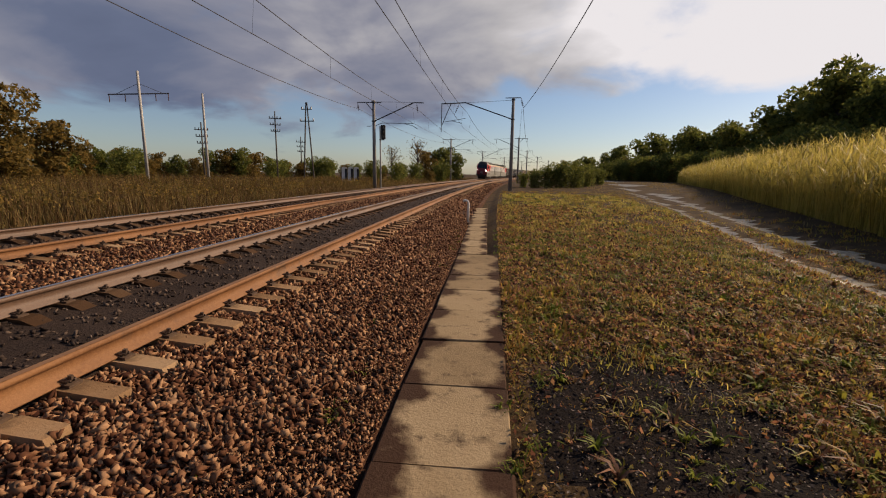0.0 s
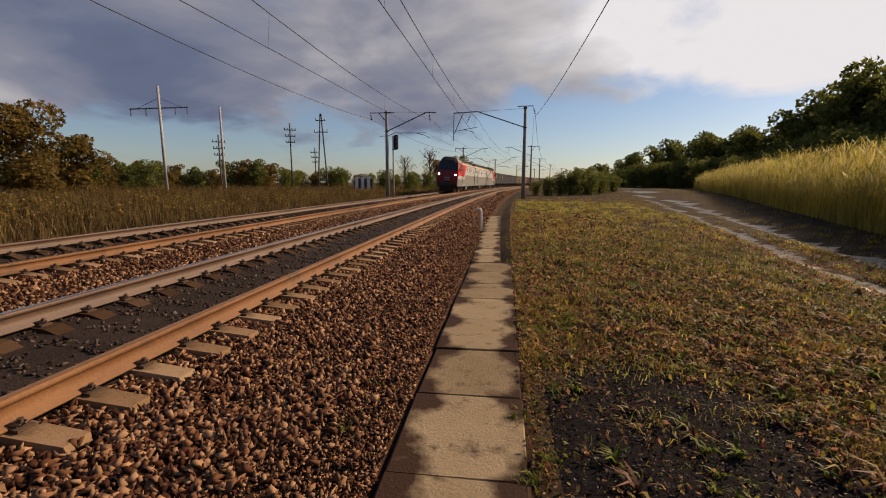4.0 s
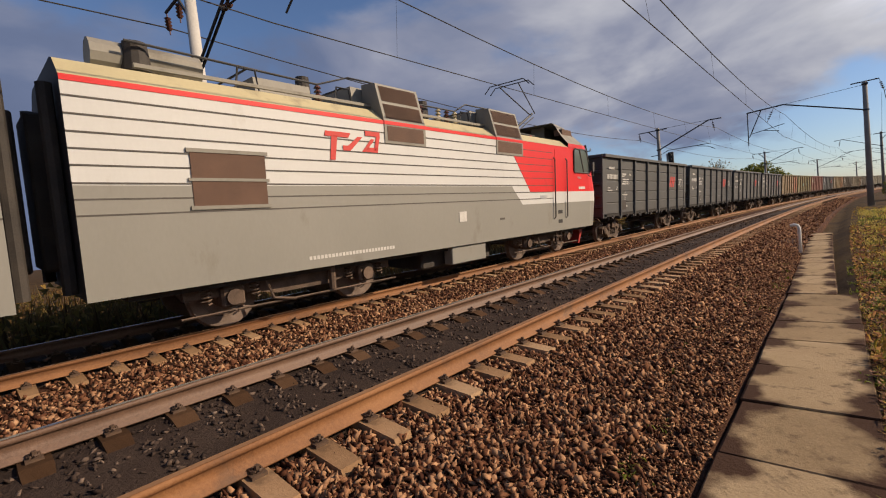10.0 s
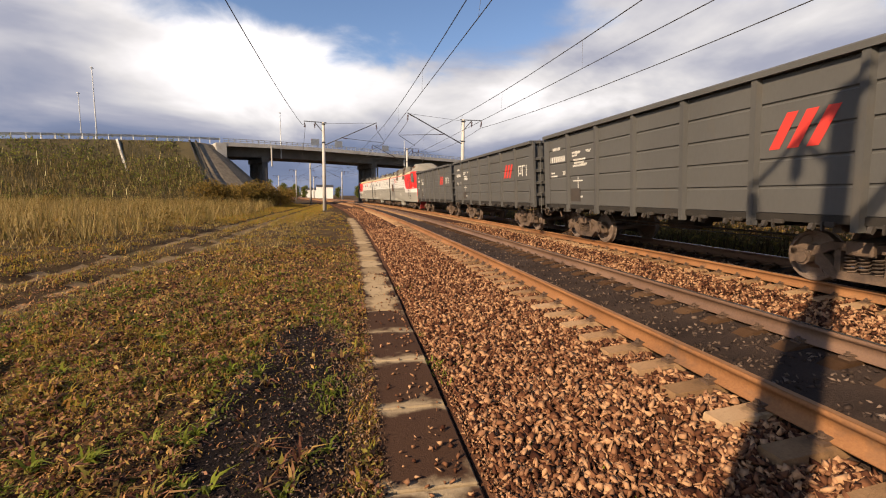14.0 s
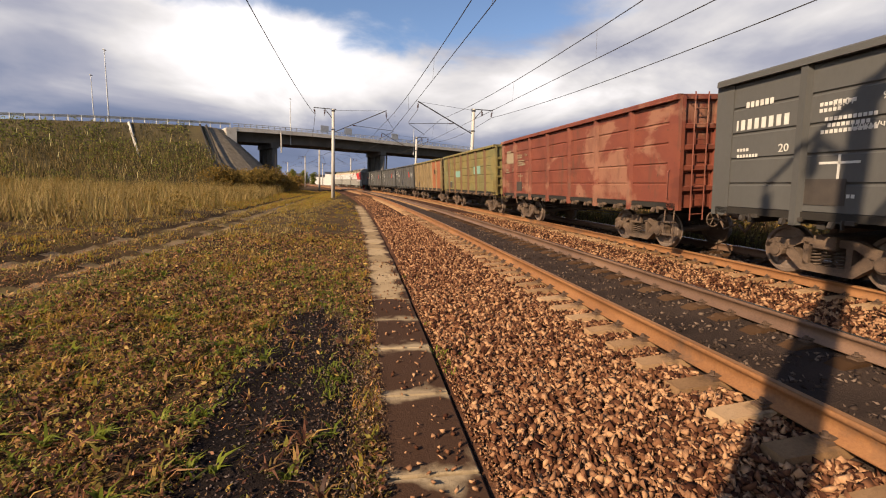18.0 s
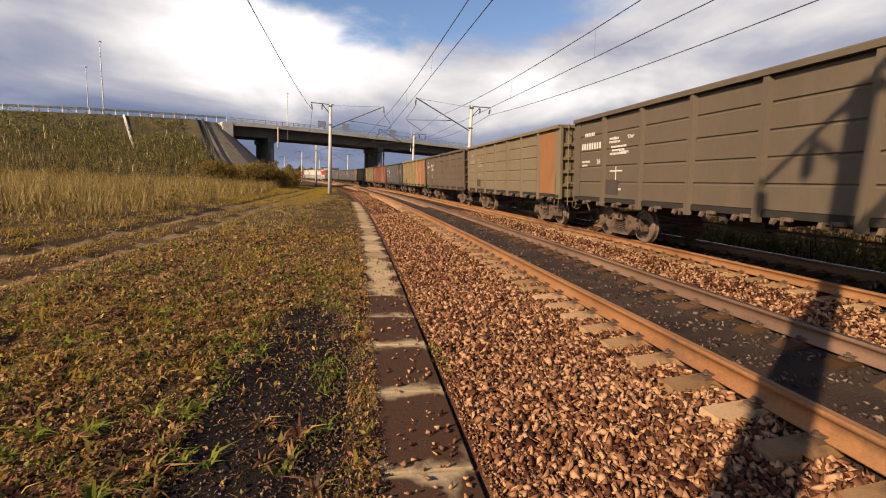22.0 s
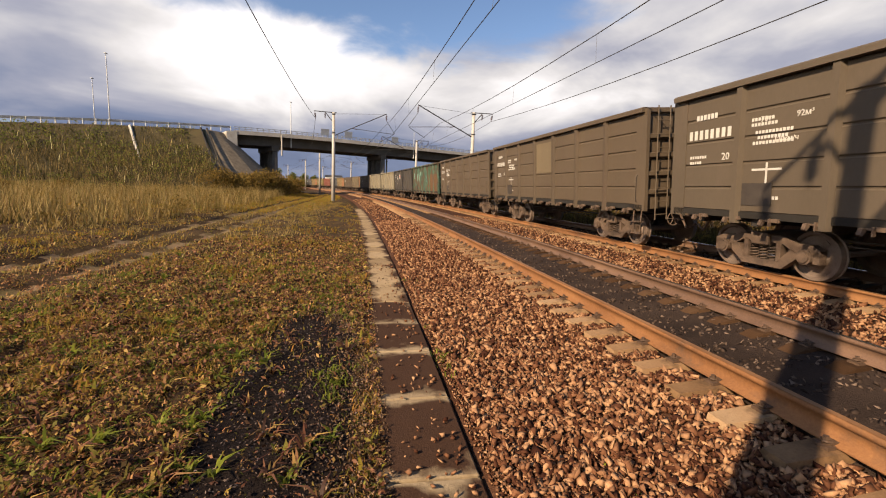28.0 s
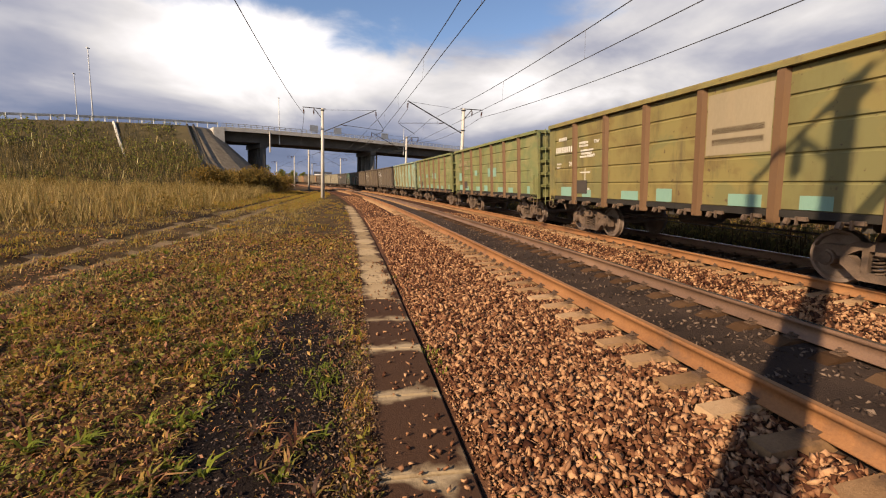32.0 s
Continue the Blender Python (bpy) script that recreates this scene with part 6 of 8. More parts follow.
def track_signal():
    """Signal head on its own slim post beside the far mast."""
    p, a = track_point(50.4, 10.75)
    w = tagged(empty_thing("railway_signal"), "dark railway signal head on a slim pale post", "signal")
    w.matrix_basis = Matrix.Translation((p.x, p.y, float(ground_z(p.x, p.y)))) @ Matrix.Rotation(-a, 4, "Z")
    bm = bmesh.new()
    tube(bm, [(0, 0, -0.4), (0, 0, 7.4)], 0.10, 10, r_end=0.08)
    part("post", bm, M["concrete"], w, smooth=True)
    bm = bmesh.new()
    box(bm, 0.12, 0.62, -0.14, 0.14, 5.9, 7.5, 0.05)
    head = part("signal_head", bm, M["black_paint"], w)
    for z in (6.2, 6.7, 7.2):
        bm = bmesh.new()
        tube(bm, [(0.37, -0.14, z), (0.37, -0.36, z)], 0.14, 12)
        part("hood", bm, M["black_paint"], head)
    bm = bmesh.new()
    box(bm, -0.1, 0.5, -0.1, 0.1, 5.8, 5.88)
    part("bracket", bm, M["steel_dark"], w)


track_signal()


def wire_path(a, b, sag, n):
    return [a.lerp(b, k / n) + Vector((0, 0, -4 * sag * (k / n) * (1 - k / n))) for k in range(n + 1)]


def string_wires():
    """Contact and carrier wires staggered from mast to mast, and the feeders on the brackets."""
    feeder_end = {"straight": (2.0, 8.95), "bent": (1.8, 8.6), "frame": (1.1, 8.65)}
    for rows, off_c, side, nm in ((sorted(NEAR), GAUGE / 2, -1, "near"), (sorted(FAR), TRACK2 + GAUGE / 2, 1, "far")):
        cat = tagged(empty_thing("catenary"), "dark copper contact and carrier wires over the %s track" % nm, "overhead wire", "wires of the overhead line")
        feed = tagged(empty_thing("feeder_line"), "single dark feeder cable on the brackets of the %s masts" % nm, "overhead wire", "wires of the overhead line")
        for n, ((s0, o0, k0), (s1, o1, k1)) in enumerate(zip(rows, rows[1:])):
            carrier, contact, feeder = bmesh.new(), bmesh.new(), bmesh.new()
            st = 0.25 if n % 2 else -0.25
            a, b = track_point(s0, off_c, 8.35)[0], track_point(s1, off_c, 8.35)[0]
            cw = wire_path(a, b, 0.85, 12)
            tube(carrier, cw, 0.018, 5)
            a2, b2 = track_point(s0, off_c + st, 6.5)[0], track_point(s1, off_c - st, 6.5)[0]
            k2 = wire_path(a2, b2, 0.03, 12)
            tube(contact, k2, 0.015, 5)
            part("carrier_wire", carrier, M["wire"], cat)
            part("contact_wire", contact, M["wire"], cat)
            for i in range(1, 12, 2):
                if -110 < (s0 + s1) / 2 < 160:
                    bm = bmesh.new()
                    tube(bm, [cw[i], k2[i]], 0.005, 4)
                    part("dropper", bm, M["wire"], cat)
            (e0, z0), (e1, z1) = feeder_end[k0], feeder_end[k1]
            f0, f1 = track_point(s0, o0 + side * e0, z0)[0], track_point(s1, o1 + side * e1, z1)[0]
            tube(feeder, wire_path(f0, f1, 0.75, 12), 0.022, 5)
            part("cable", feeder, M["wire"], feed)


string_wires()


def power_line(points, heights, arm, label, kind):
    """Poles of an open line beyond the far track, with the wires between them."""
    tops = []
    for (x, y, lean), h in zip(points, heights):
        g = float(ground_z(x, y))
        w = tagged(empty_thing("utility_pole"), label, "utility pole", "poles beyond the line")
        w.matrix_basis = Matrix.Translation((x, y, g)) @ Matrix.Rotation(math.atan2(-x, y), 4, "Z") @ Matrix.Rotation(radians(lean), 4, "Y")
        bm = bmesh.new()
        tube(bm, [(0, 0, -0.5), (0, 0, h)], 0.19 if kind == "steel" else 0.13, 10, r_end=0.13 if kind == "steel" else 0.09)
        part("pole", bm, M["concrete"] if kind == "steel" else M["wood_pole"], w, smooth=True)
        if kind == "steel" and arm:
            bm = bmesh.new()
            tube(bm, [(-2.8, 0, h - 2.75), (2.8, 0, h - 2.05)], 0.07, 6)
            tube(bm, [(-2.2, 0, h - 2.7), (0, 0, h - 1.3), (2.2, 0, h - 2.1)], 0.025, 5)
            part("crossarm", bm, M["steel_dark"], w)
            for x2 in (-2.7, -1.3, 1.5, 2.7):
                bm = bmesh.new()
                zz = h - 2.40 + x2 * 0.125
                tube(bm, [(x2, 0, zz), (x2, 0, zz - 0.8)], 0.05, 6)
                part("insulator", bm, M["insulator"], w)
        elif kind == "wood":
            for k, z in enumerate((h - 1.0, h - 1.9, h - 2.8)[:arm]):
                bm = bmesh.new()
                box(bm, -0.85 + 0.1 * k, 0.85 - 0.1 * k, -0.06, 0.06, z - 0.06, z + 0.06)
                part("crossarm", bm, M["wood_pole"], w)
                for x2 in (-0.75, -0.3, 0.3, 0.75):
                    bm = bmesh.new()
                    tube(bm, [(x2 * (1 - 0.1 * k), 0, z + 0.06), (x2 * (1 - 0.1 * k), 0, z + 0.3)], 0.06, 6)
                    part("insulator", bm, M["insulator"], w)


power_line([(-38.4, 46.05, 0)], [12.6], 1, "tall pale concrete pole with a long crossarm", "steel")
power_line([(-36.9, 54.7, 0)], [11.8], 0, "bare pale concrete pole standing in weeds", "steel")
power_line([(-39.5, 57.75, 0), (-31.25, 62.6, 0), (-36.2, 82.4, 0)], [8.5, 10.7, 8.7], 3, "dark wooden telegraph pole with crossarms", "wood")


def a_frame_pole(x, y):
    g = float(ground_z(x, y))
    w = tagged(empty_thing("utility_pole"), "dark wooden A-frame pole with insulators at the top", "utility pole", "poles beyond the line")
    w.matrix_basis = Matrix.Translation((x, y, g))
    for sx in (-1, 1):
        bm = bmesh.new()
        tube(bm, [(sx * 0.95, 0, -0.3), (sx * 0.08, 0, 13.4)], 0.14, 8, r_end=0.10)
        part("leg", bm, M["wood_pole"], w)
    for z, h in ((12.3, 0.9), (10.4, 1.2)):
        bm = bmesh.new()
        box(bm, -h, h, -0.07, 0.07, z - 0.07, z + 0.07)
        part("crossarm", bm, M["wood_pole"], w)
        for x2 in (-h + 0.1, h - 0.1):
            bm = bmesh.new()
            tube(bm, [(x2, 0, z), (x2, 0, z + 0.4)], 0.13, 8)
            part("insulator", bm, M["galvanised"], w)


a_frame_pole(-30.3, 71.8)


def relay_cabinet():
    p = Vector((-20.2, 62.8))
    g = float(ground_z(p.x, p.y))
    w = tagged(empty_thing("relay_cabinet"), "white relay cabinets with black stripes beside the track", "cabinet")
    w.matrix_basis = Matrix.Translation((p.x, p.y, g)) @ Matrix.Rotation(radians(18), 4, "Z") @ Matrix.Diagonal((1.1, 1.1, 1.3, 1))
    bm = bmesh.new()
    box(bm, -1.1, 1.1, -0.45, 0.45, 0.0, 0.25)
    part("plinth", bm, M["concrete_dark"], w)
    for k in range(3):
        x = -0.78 + 0.78 * k
        bm = bmesh.new()
        box(bm, x - 0.34, x + 0.34, -0.35, 0.35, 0.25, 2.15, 0.02)
        body = part("body", bm, M["white_paint"], w)
        bm = bmesh.new()
        box(bm, x + 0.06, x + 0.34, -0.362, -0.352, 0.45, 2.05)
        part("stripe", bm, M["black_paint"], body)
        bm = bmesh.new()
        prism(bm, [(x - 0.38, 2.15), (x, 2.28), (x + 0.38, 2.15)], "y", -0.4, 0.4)
        part("roof", bm, M["white_paint"], body)


relay_cabinet()


def marker_peg():
    """White bent marker post at the path's end."""
    w = tagged(empty_thing("marker_post"), "white-painted bent pipe marker at the edge of the path", "marker post")
    w.matrix_basis = Matrix.Translation((-0.70, 16.4, -0.42))
    bm = bmesh.new()
    tube(bm, [(0, 0, -0.2), (0, 0, 0.72), (-0.03, 0, 0.80), (-0.12, 0, 0.83), (-0.2, 0, 0.80)], 0.045, 10)
    part("pipe", bm, M["white_paint"], w, smooth=True)


marker_peg()

# ---------------------------------------------------------------- road bridge and its embankment
B0 = Vector((1.40, -92.0))
BU = Vector((0.8986, 0.4388)).normalized()        # along the road
BN = Vector((-BU.y, BU.x)) * -1                  # away from the camera side
DECK_T, DECK_B, DECK_W = 10.4, 8.25, 12.0


def on_road(u, v, z):
    p = B0 + BU * u + BN * v
    return Vector((p.x, p.y, z))


def road_z(u):
    return max(DECK_T - 0.0009 * max(u - 2, 0) ** 2 - 0.0002 * max(-u - 30, 0) ** 2, 0.4)


def bridge_box(u0, u1, v0, v1, z0, z1, bevel=0.0):
    bm = bmesh.new()
    box(bm, u0, u1, v0, v1, z0, z1, bevel)
    cut = 3.0
    while u1 - u0 > 10 and cut < u1:
        bmesh.ops.bisect_plane(bm, geom=list(bm.verts) + list(bm.edges) + list(bm.faces), plane_co=(cut, 0, 0), plane_no=(1, 0, 0))
        cut += 4.0
    for q in bm.verts:
        q.co.z += road_z(q.co.x) - DECK_T
    m = Matrix(((BU.x, BN.x, 0, B0.x), (BU.y, BN.y, 0, B0.y), (0, 0, 1, 0), (0, 0, 0, 1)))
    bmesh.ops.transform(bm, matrix=m, verts=list(bm.verts))
    bmesh.ops.recalc_face_normals(bm, faces=list(bm.faces))
    return bm


def build_bridge():
    w = tagged(empty_thing("road_bridge"), "grey concrete road bridge on piers crossing over the railway", "bridge")
    U0, U1 = -62.0, 23.5
    part("deck_slab", bridge_box(U0, U1, -0.3, DECK_W + 0.3, DECK_T - 0.30, DECK_T), M["concrete"], w, "pale concrete deck")
    for v in (-0.34, DECK_W + 0.1):
        part("edge_beam", bridge_box(U0, U1, v, v + 0.24, DECK_T - 0.55, DECK_T + 0.12), M["concrete"], w, "pale concrete edge of the deck")
    # girders and piers take the darkened concrete as painted shade
    for k in range(6):
        v = 1.9 + k * (DECK_W - 3.8) / 5
        part("girder", bridge_box(U0, U1, v - 0.35, v + 0.35, DECK_B, DECK_T - 0.30), M["concrete_shade"], w, "stained dark concrete girder")
    for k in range(10):
        u = -53.0 + k * 8.0
        part("cross_beam", bridge_box(u - 0.15, u + 0.15, 1.6, DECK_W - 1.6, DECK_B + 0.35, DECK_T - 0.31), M["concrete_shade"], w)
    for v in (-0.22, DECK_W + 0.22):
        rail = part("railing", bridge_box(U0, U1, v - 0.05, v + 0.05, DECK_T + 0.66, DECK_T + 0.76), M["galvanised"], w, "pale steel railing")
        part("rail_bar", bridge_box(U0, U1, v - 0.04, v + 0.04, DECK_T + 0.36, DECK_T + 0.44), M["galvanised"], rail)
        for i in range(86):
            u = U0 + 0.5 + i * 0.99
            part("rail_post", bridge_box(u - 0.07, u + 0.07, v - 0.05, v + 0.05, DECK_T + 0.1, DECK_T + 0.68), M["galvanised"], rail)
    # piers: rows of round columns under a cap beam, clear of both tracks
    for u, skew in ((16.3, 0.0), (-5.9, -0.16), (-32.0, -0.16)):
        bm = bridge_box(-0.65, 0.65, 0.9, DECK_W - 0.9, DECK_B - 0.85, DECK_B - 0.02, 0.03)
        for q in bm.verts:
            d = (q.co.x - B0.x) * BN.x + (q.co.y - B0.y) * BN.y
            q.co.x += BU.x * (u + skew * d)
            q.co.y += BU.y * (u + skew * d)
            q.co.z += road_z(u) - DECK_T
        pier = part("pier_cap", bm, M["concrete_shade"], w, "dark concrete cap beam")
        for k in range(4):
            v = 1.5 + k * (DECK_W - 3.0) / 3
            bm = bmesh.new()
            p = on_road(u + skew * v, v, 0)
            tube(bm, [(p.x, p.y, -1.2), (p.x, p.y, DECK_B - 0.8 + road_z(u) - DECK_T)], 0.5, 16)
            part("column", bm, M["concrete_shade"], pier, smooth=True)
    for u in (23.0, -61.5):
        sg = 1 if u > 0 else -1
        part("abutment", bridge_box(u, u + sg * 1.6, -0.4, DECK_W + 0.4, DECK_B - 2.2, DECK_T - 0.02), M["concrete"], w)
    for u in (-8.0, 2.6, 7.4):
        part("sign_board", bridge_box(u - 0.8, u + 0.8, -0.40, -0.36, DECK_T + 0.5, DECK_T + 1.7), M["galvanised"], w)
    # drain pipe at the pier
    bm = bmesh.new()
    p = on_road(15.6, -0.5, 0)
    tube(bm, [(p.x, p.y, DECK_T - 0.4), (p.x, p.y, 6.4)], 0.13, 8)
    part("drain_pipe", bm, M["concrete"], w)


def build_embankment():
    M["bank"] = surface("bank", [(0.022, 0.018, 0.008), (0.045, 0.036, 0.014), (0.075, 0.056, 0.02), (0.05, 0.05, 0.016)], 0.35, 0.95, 0.5, fine=9, use_pos=True)
    M["paving"] = surface("paving", [(0.09, 0.07, 0.046), (0.17, 0.138, 0.094), (0.26, 0.21, 0.145)], 1.6, 0.9, 0.5, fine=7, use_pos=True)
    M["asphalt"] = surface("asphalt", [(0.04, 0.04, 0.04), (0.06, 0.06, 0.058)], 0.8, 0.9, 0.3, fine=30, use_pos=True)
    for sg, ua in ((1, 24.0), (-1, -62.0)):
        us = [ua + sg * d for d in (4, 6, 9, 16, 30, 50, 80, 130, 200, 320, 480)]
        V, prof_n = [], 0
        for u in us:
            z = road_z(u) - 0.1
            run = (z + 0.7) * 1.55
            prof = [(-run - 3, -0.75), (-run * 0.55 - 0.4, z * 0.47 - 0.2), (-0.9, z), (DECK_W + 0.9, z), (DECK_W + run * 0.55, z * 0.47), (DECK_W + run + 3, -0.75)]
            prof_n = len(prof)
            for v, zz in prof:
                V.append(on_road(u, v, zz + (0.12 * math.sin(u * 0.7 + v) if abs(zz - z) > 0.1 else 0)))
        F = []
        for i in range(len(us) - 1):
            for j in range(prof_n - 1):
                a = i * prof_n + j
                q = (a, a + 1, a + prof_n + 1, a + prof_n)
                F.append(q if sg < 0 else q[::-1])
        mats = [(1 if (k % (prof_n - 1)) == 2 else 0) for k in range(len(F))]
        tagged(link_mesh("embankment", fast_mesh("embankment", [tuple(v) for v in V], F, mats), [M["bank"], M["asphalt"]]), "overgrown earth embankment carrying the road", "embankment", kind="structure")
        # paved cone closing the bank towards the tracks
        bm = bmesh.new()
        z = road_z(ua) - 0.3
        run = (z + 0.7) * 1.5
        rows = []
        for t in (0.0, 0.35, 0.7, 1.0):
            row = []
            for k in range(13):
                a = math.pi * k / 12
                cu, cv = ua + sg * (4.0 - math.sin(a) * (4.0 + run * t * 0.72)), -math.cos(a)
                edge = -0.9 if cv < 0 else DECK_W + 0.9
                v = (DECK_W / 2) + cv * (DECK_W / 2 + 0.9) + cv * run * t
                row.append(bm.verts.new(on_road(cu, v, z + (-0.75 - z) * t)))
            rows.append(row)
        for r0, r1 in zip(rows, rows[1:]):
            for k in range(12):
                bm.faces.new((r0[k], r0[k + 1], r1[k + 1], r1[k]))
        bm.faces.new(rows[0])
        bmesh.ops.recalc_face_normals(bm, faces=list(bm.faces))
        tagged(part("slope_paving", bm, M["paving"]), "stone-paved cone under the bridge end", "slope paving", kind="structure")
        # guard rail along the bank
        g = tagged(empty_thing("guard_rail"), "grey steel guard rail along the road on the embankment", "guard rail", "guard rails")
        for v in (-0.3, DECK_W + 0.3):
            for ub in range(0, 200, 4):
                bm = bmesh.new()
                a, b = ua + sg * ub, ua + sg * (ub + 4)
                p, q = on_road(a, v, road_z(a) + 0.42), on_road(b, v, road_z(b) + 0.42)
                vs = [bm.verts.new(p), bm.verts.new(q), bm.verts.new(q + Vector((0, 0, 0.35))), bm.verts.new(p + Vector((0, 0, 0.35)))]
                bm.faces.new(vs)
                bmesh.ops.solidify(bm, geom=list(bm.faces), thickness=0.05)
                part("beam", bm, M["galvanised"], g)
        for k in range(100):
            u = ua + sg * k * 1.5
            bm = bmesh.new()
            p = on_road(u, -0.25, road_z(u))
            box(bm, p.x - 0.06, p.x + 0.06, p.y - 0.06, p.y + 0.06, p.z - 0.2, p.z + 0.75)
            part("post", bm, M["galvanised"], g)


build_bridge()
build_embankment()


def stairs_on_cone():
    """Drainage chute and stair edge running down the bridge cone."""
    w = tagged(empty_thing("drainage_chute"), "concrete drainage chute on the bridge slope", "chute")
    line = [on_road(27.7, -1.0, 9.75), on_road(27.5, -9.2, 4.75), on_road(27.4, -13.0, 2.8)]
    for d in (0.0, 0.9):
        bm = bmesh.new()
        off = Vector((BU.x * d, BU.y * d, 0.12))
        tube(bm, [p + off for p in line], 0.16, 4)
        part("edge", bm, M["pitch"], w)
    w2 = tagged(empty_thing("drainage_chute"), "pale concrete gutter on the grass bank", "chute")
    a, b = on_road(38.0, -1.2, 9.1), on_road(37.0, -11.0, 2.6)
    bm = bmesh.new()
    tube(bm, [a, b], 0.22, 4)
    part("edge", bm, M["concrete"], w2)


stairs_on_cone()


def lamp_post(az, dist, top, base):
    a = radians(az)
    x, y = -math.sin(a) * dist, math.cos(a) * dist
    w = tagged(empty_thing("street_lamp"), "slim grey steel lighting pole beside the road", "street lamp", "lamps on the road")
    w.matrix_basis = Matrix.Translation((x, y, base))
    bm = bmesh.new()
    tube(bm, [(0, 0, -0.6), (0, 0, top - base)], 0.10, 8, r_end=0.05)
    part("pole", bm, M["galvanised"], w)
    bm = bmesh.new()
    box(bm, -0.12, 0.12, -0.35, 0.25, top - base, top - base + 0.12, 0.02)
    part("lamp_head", bm, M["galvanised"], w)


for args in ((-153.1, 83.5, 19.2, 8.6), (-151.9, 98.0, 17.8, 8.4), (-170.9, 87.6, 16.2, 8.6), (174.0, 98.2, 13.4, 8.6)):
    lamp_post(*args)


def far_house(az, dist, w_, h_, d_, label, mat, roof):
    a = radians(az)
    x, y = -math.sin(a) * dist, math.cos(a) * dist
    g = float(ground_z(x, y))
    w = tagged(empty_thing("house"), label, "building", "buildings beyond the bridge")
    w.matrix_basis = Matrix.Translation((x, y, g)) @ Matrix.Rotation(a, 4, "Z")
    bm = bmesh.new()
    box(bm, -w_ / 2, w_ / 2, -d_ / 2, d_ / 2, -0.5, h_)
    part("wall", bm, mat, w)
    bm = bmesh.new()
    prism(bm, [(-d_ / 2 - 0.3, h_), (0, h_ + roof), (d_ / 2 + 0.3, h_)], "x", -w_ / 2 - 0.3, w_ / 2 + 0.3)
    part("roof", bm, M["steel_dark"], w)
    n = max(2, int(w_ / 2.6))
    for fl in range(max(1, int(h_ / 3))):
        for k in range(n):
            x2 = -w_ / 2 + (k + 0.5) * w_ / n
            bm = bmesh.new()
            box(bm, x2 - 0.55, x2 + 0.55, d_ / 2 - 0.05, d_ / 2 + 0.03, 1.0 + fl * 3, 2.4 + fl * 3)
            part("window", bm, M["glass"], w)


far_house(-176.0, 255, 9, 6.5, 8, "white plastered house far beyond the bridge", M["white_paint"], 1.2)
far_house(-174.5, 300, 14, 5.2, 8, "low pale house with a dark roof beyond the bridge", M["white_paint"], 1.5)
far_house(-171.7, 280, 10, 4.5, 8, "low brick-red house beyond the bridge", M["wagon_red"], 1.6)


def van():
    """White van crossing the road bridge."""
    w = tagged(empty_thing("van"), "white van driving along the road on the embankment", "van")
    bm = bmesh.new()
    prism(bm, [(-2.5, 0.45), (2.4, 0.45), (2.5, 0.9), (1.7, 1.15), (1.1, 2.0), (-2.5, 2.05)], "y", -0.95, 0.95)
    body = part("body", bm, M["white_paint"], w)
    for sy in (-1, 1):
        for x0, x1 in ((-2.2, -1.2), (-1.05, -0.1), (0.05, 1.0)):
            bm = bmesh.new()
            box(bm, x0, x1, sy * 0.95 - 0.01, sy * 0.95 + 0.01, 1.25, 1.8)
            part("window", bm, M["glass"], body)
        for x0 in (-1.6, 1.5):
            bm = bmesh.new()
            tube(bm, [(x0, sy * 0.72, 0.34), (x0, sy * 0.94, 0.34)], 0.34, 14)
            part("wheel", bm, M["black_paint"], w)
    return w


VAN = van()

# ---------------------------------------------------------------- trees and bushes
M["bark"] = surface("bark", [(0.05, 0.04, 0.03), (0.11, 0.09, 0.07)], 4, 0.95, 0.5, stretch=(3, 3, 0.7))
M["birch_bark"] = surface("birch_bark", [(0.28, 0.26, 0.23), (0.42, 0.40, 0.36)], 4, 0.9, 0.3)
LEAF = {
    "green": surface("leaf_green", [(0.071, 0.091, 0.024), (0.145, 0.163, 0.036), (0.242, 0.228, 0.049)], 0.3, 0.75, 0.0, island=0.55, use_pos=True, subsurf=0.48, spec=0.15),
    "dark": surface("leaf_dark", [(0.092, 0.094, 0.030), (0.173, 0.174, 0.043), (0.309, 0.252, 0.066)], 0.3, 0.75, 0.0, island=0.55, use_pos=True, subsurf=0.48, spec=0.15),
    "autumn": surface("leaf_autumn", [(0.098, 0.076, 0.020), (0.184, 0.128, 0.033), (0.290, 0.181, 0.045)], 0.3, 0.75, 0.0, island=0.55, use_pos=True, subsurf=0.48, spec=0.15),
}


def leaf_cloud(centres, radii, count, size, rng):
    """Leaf sprays scattered in and on a set of ellipsoids."""
    idx = rng.choice(len(centres), count, p=(radii ** 2) / (radii ** 2).sum())
    d = rng.normal(size=(count, 3))
    d /= np.linalg.norm(d, axis=1)[:, None]
    r = radii[idx] * (0.55 + 0.5 * rng.rand(count) ** 0.6)
    c = centres[idx] + d * r[:, None] * np.array([1, 1, 0.8])
    a = rng.normal(size=(count, 3))
    a /= np.linalg.norm(a, axis=1)[:, None]
    b = np.cross(a, rng.normal(size=(count, 3)))
    b /= np.linalg.norm(b, axis=1)[:, None]
    s = size * (0.6 + 0.8 * rng.rand(count))[:, None]
    V = np.stack([c - a * s, c + a * s * 0.7 - b * s * 0.5, c + a * s * 0.5 + b * s * 0.75], 1).reshape(-1, 3)
    F = np.arange(count * 3).reshape(-1, 3)
    return V, F


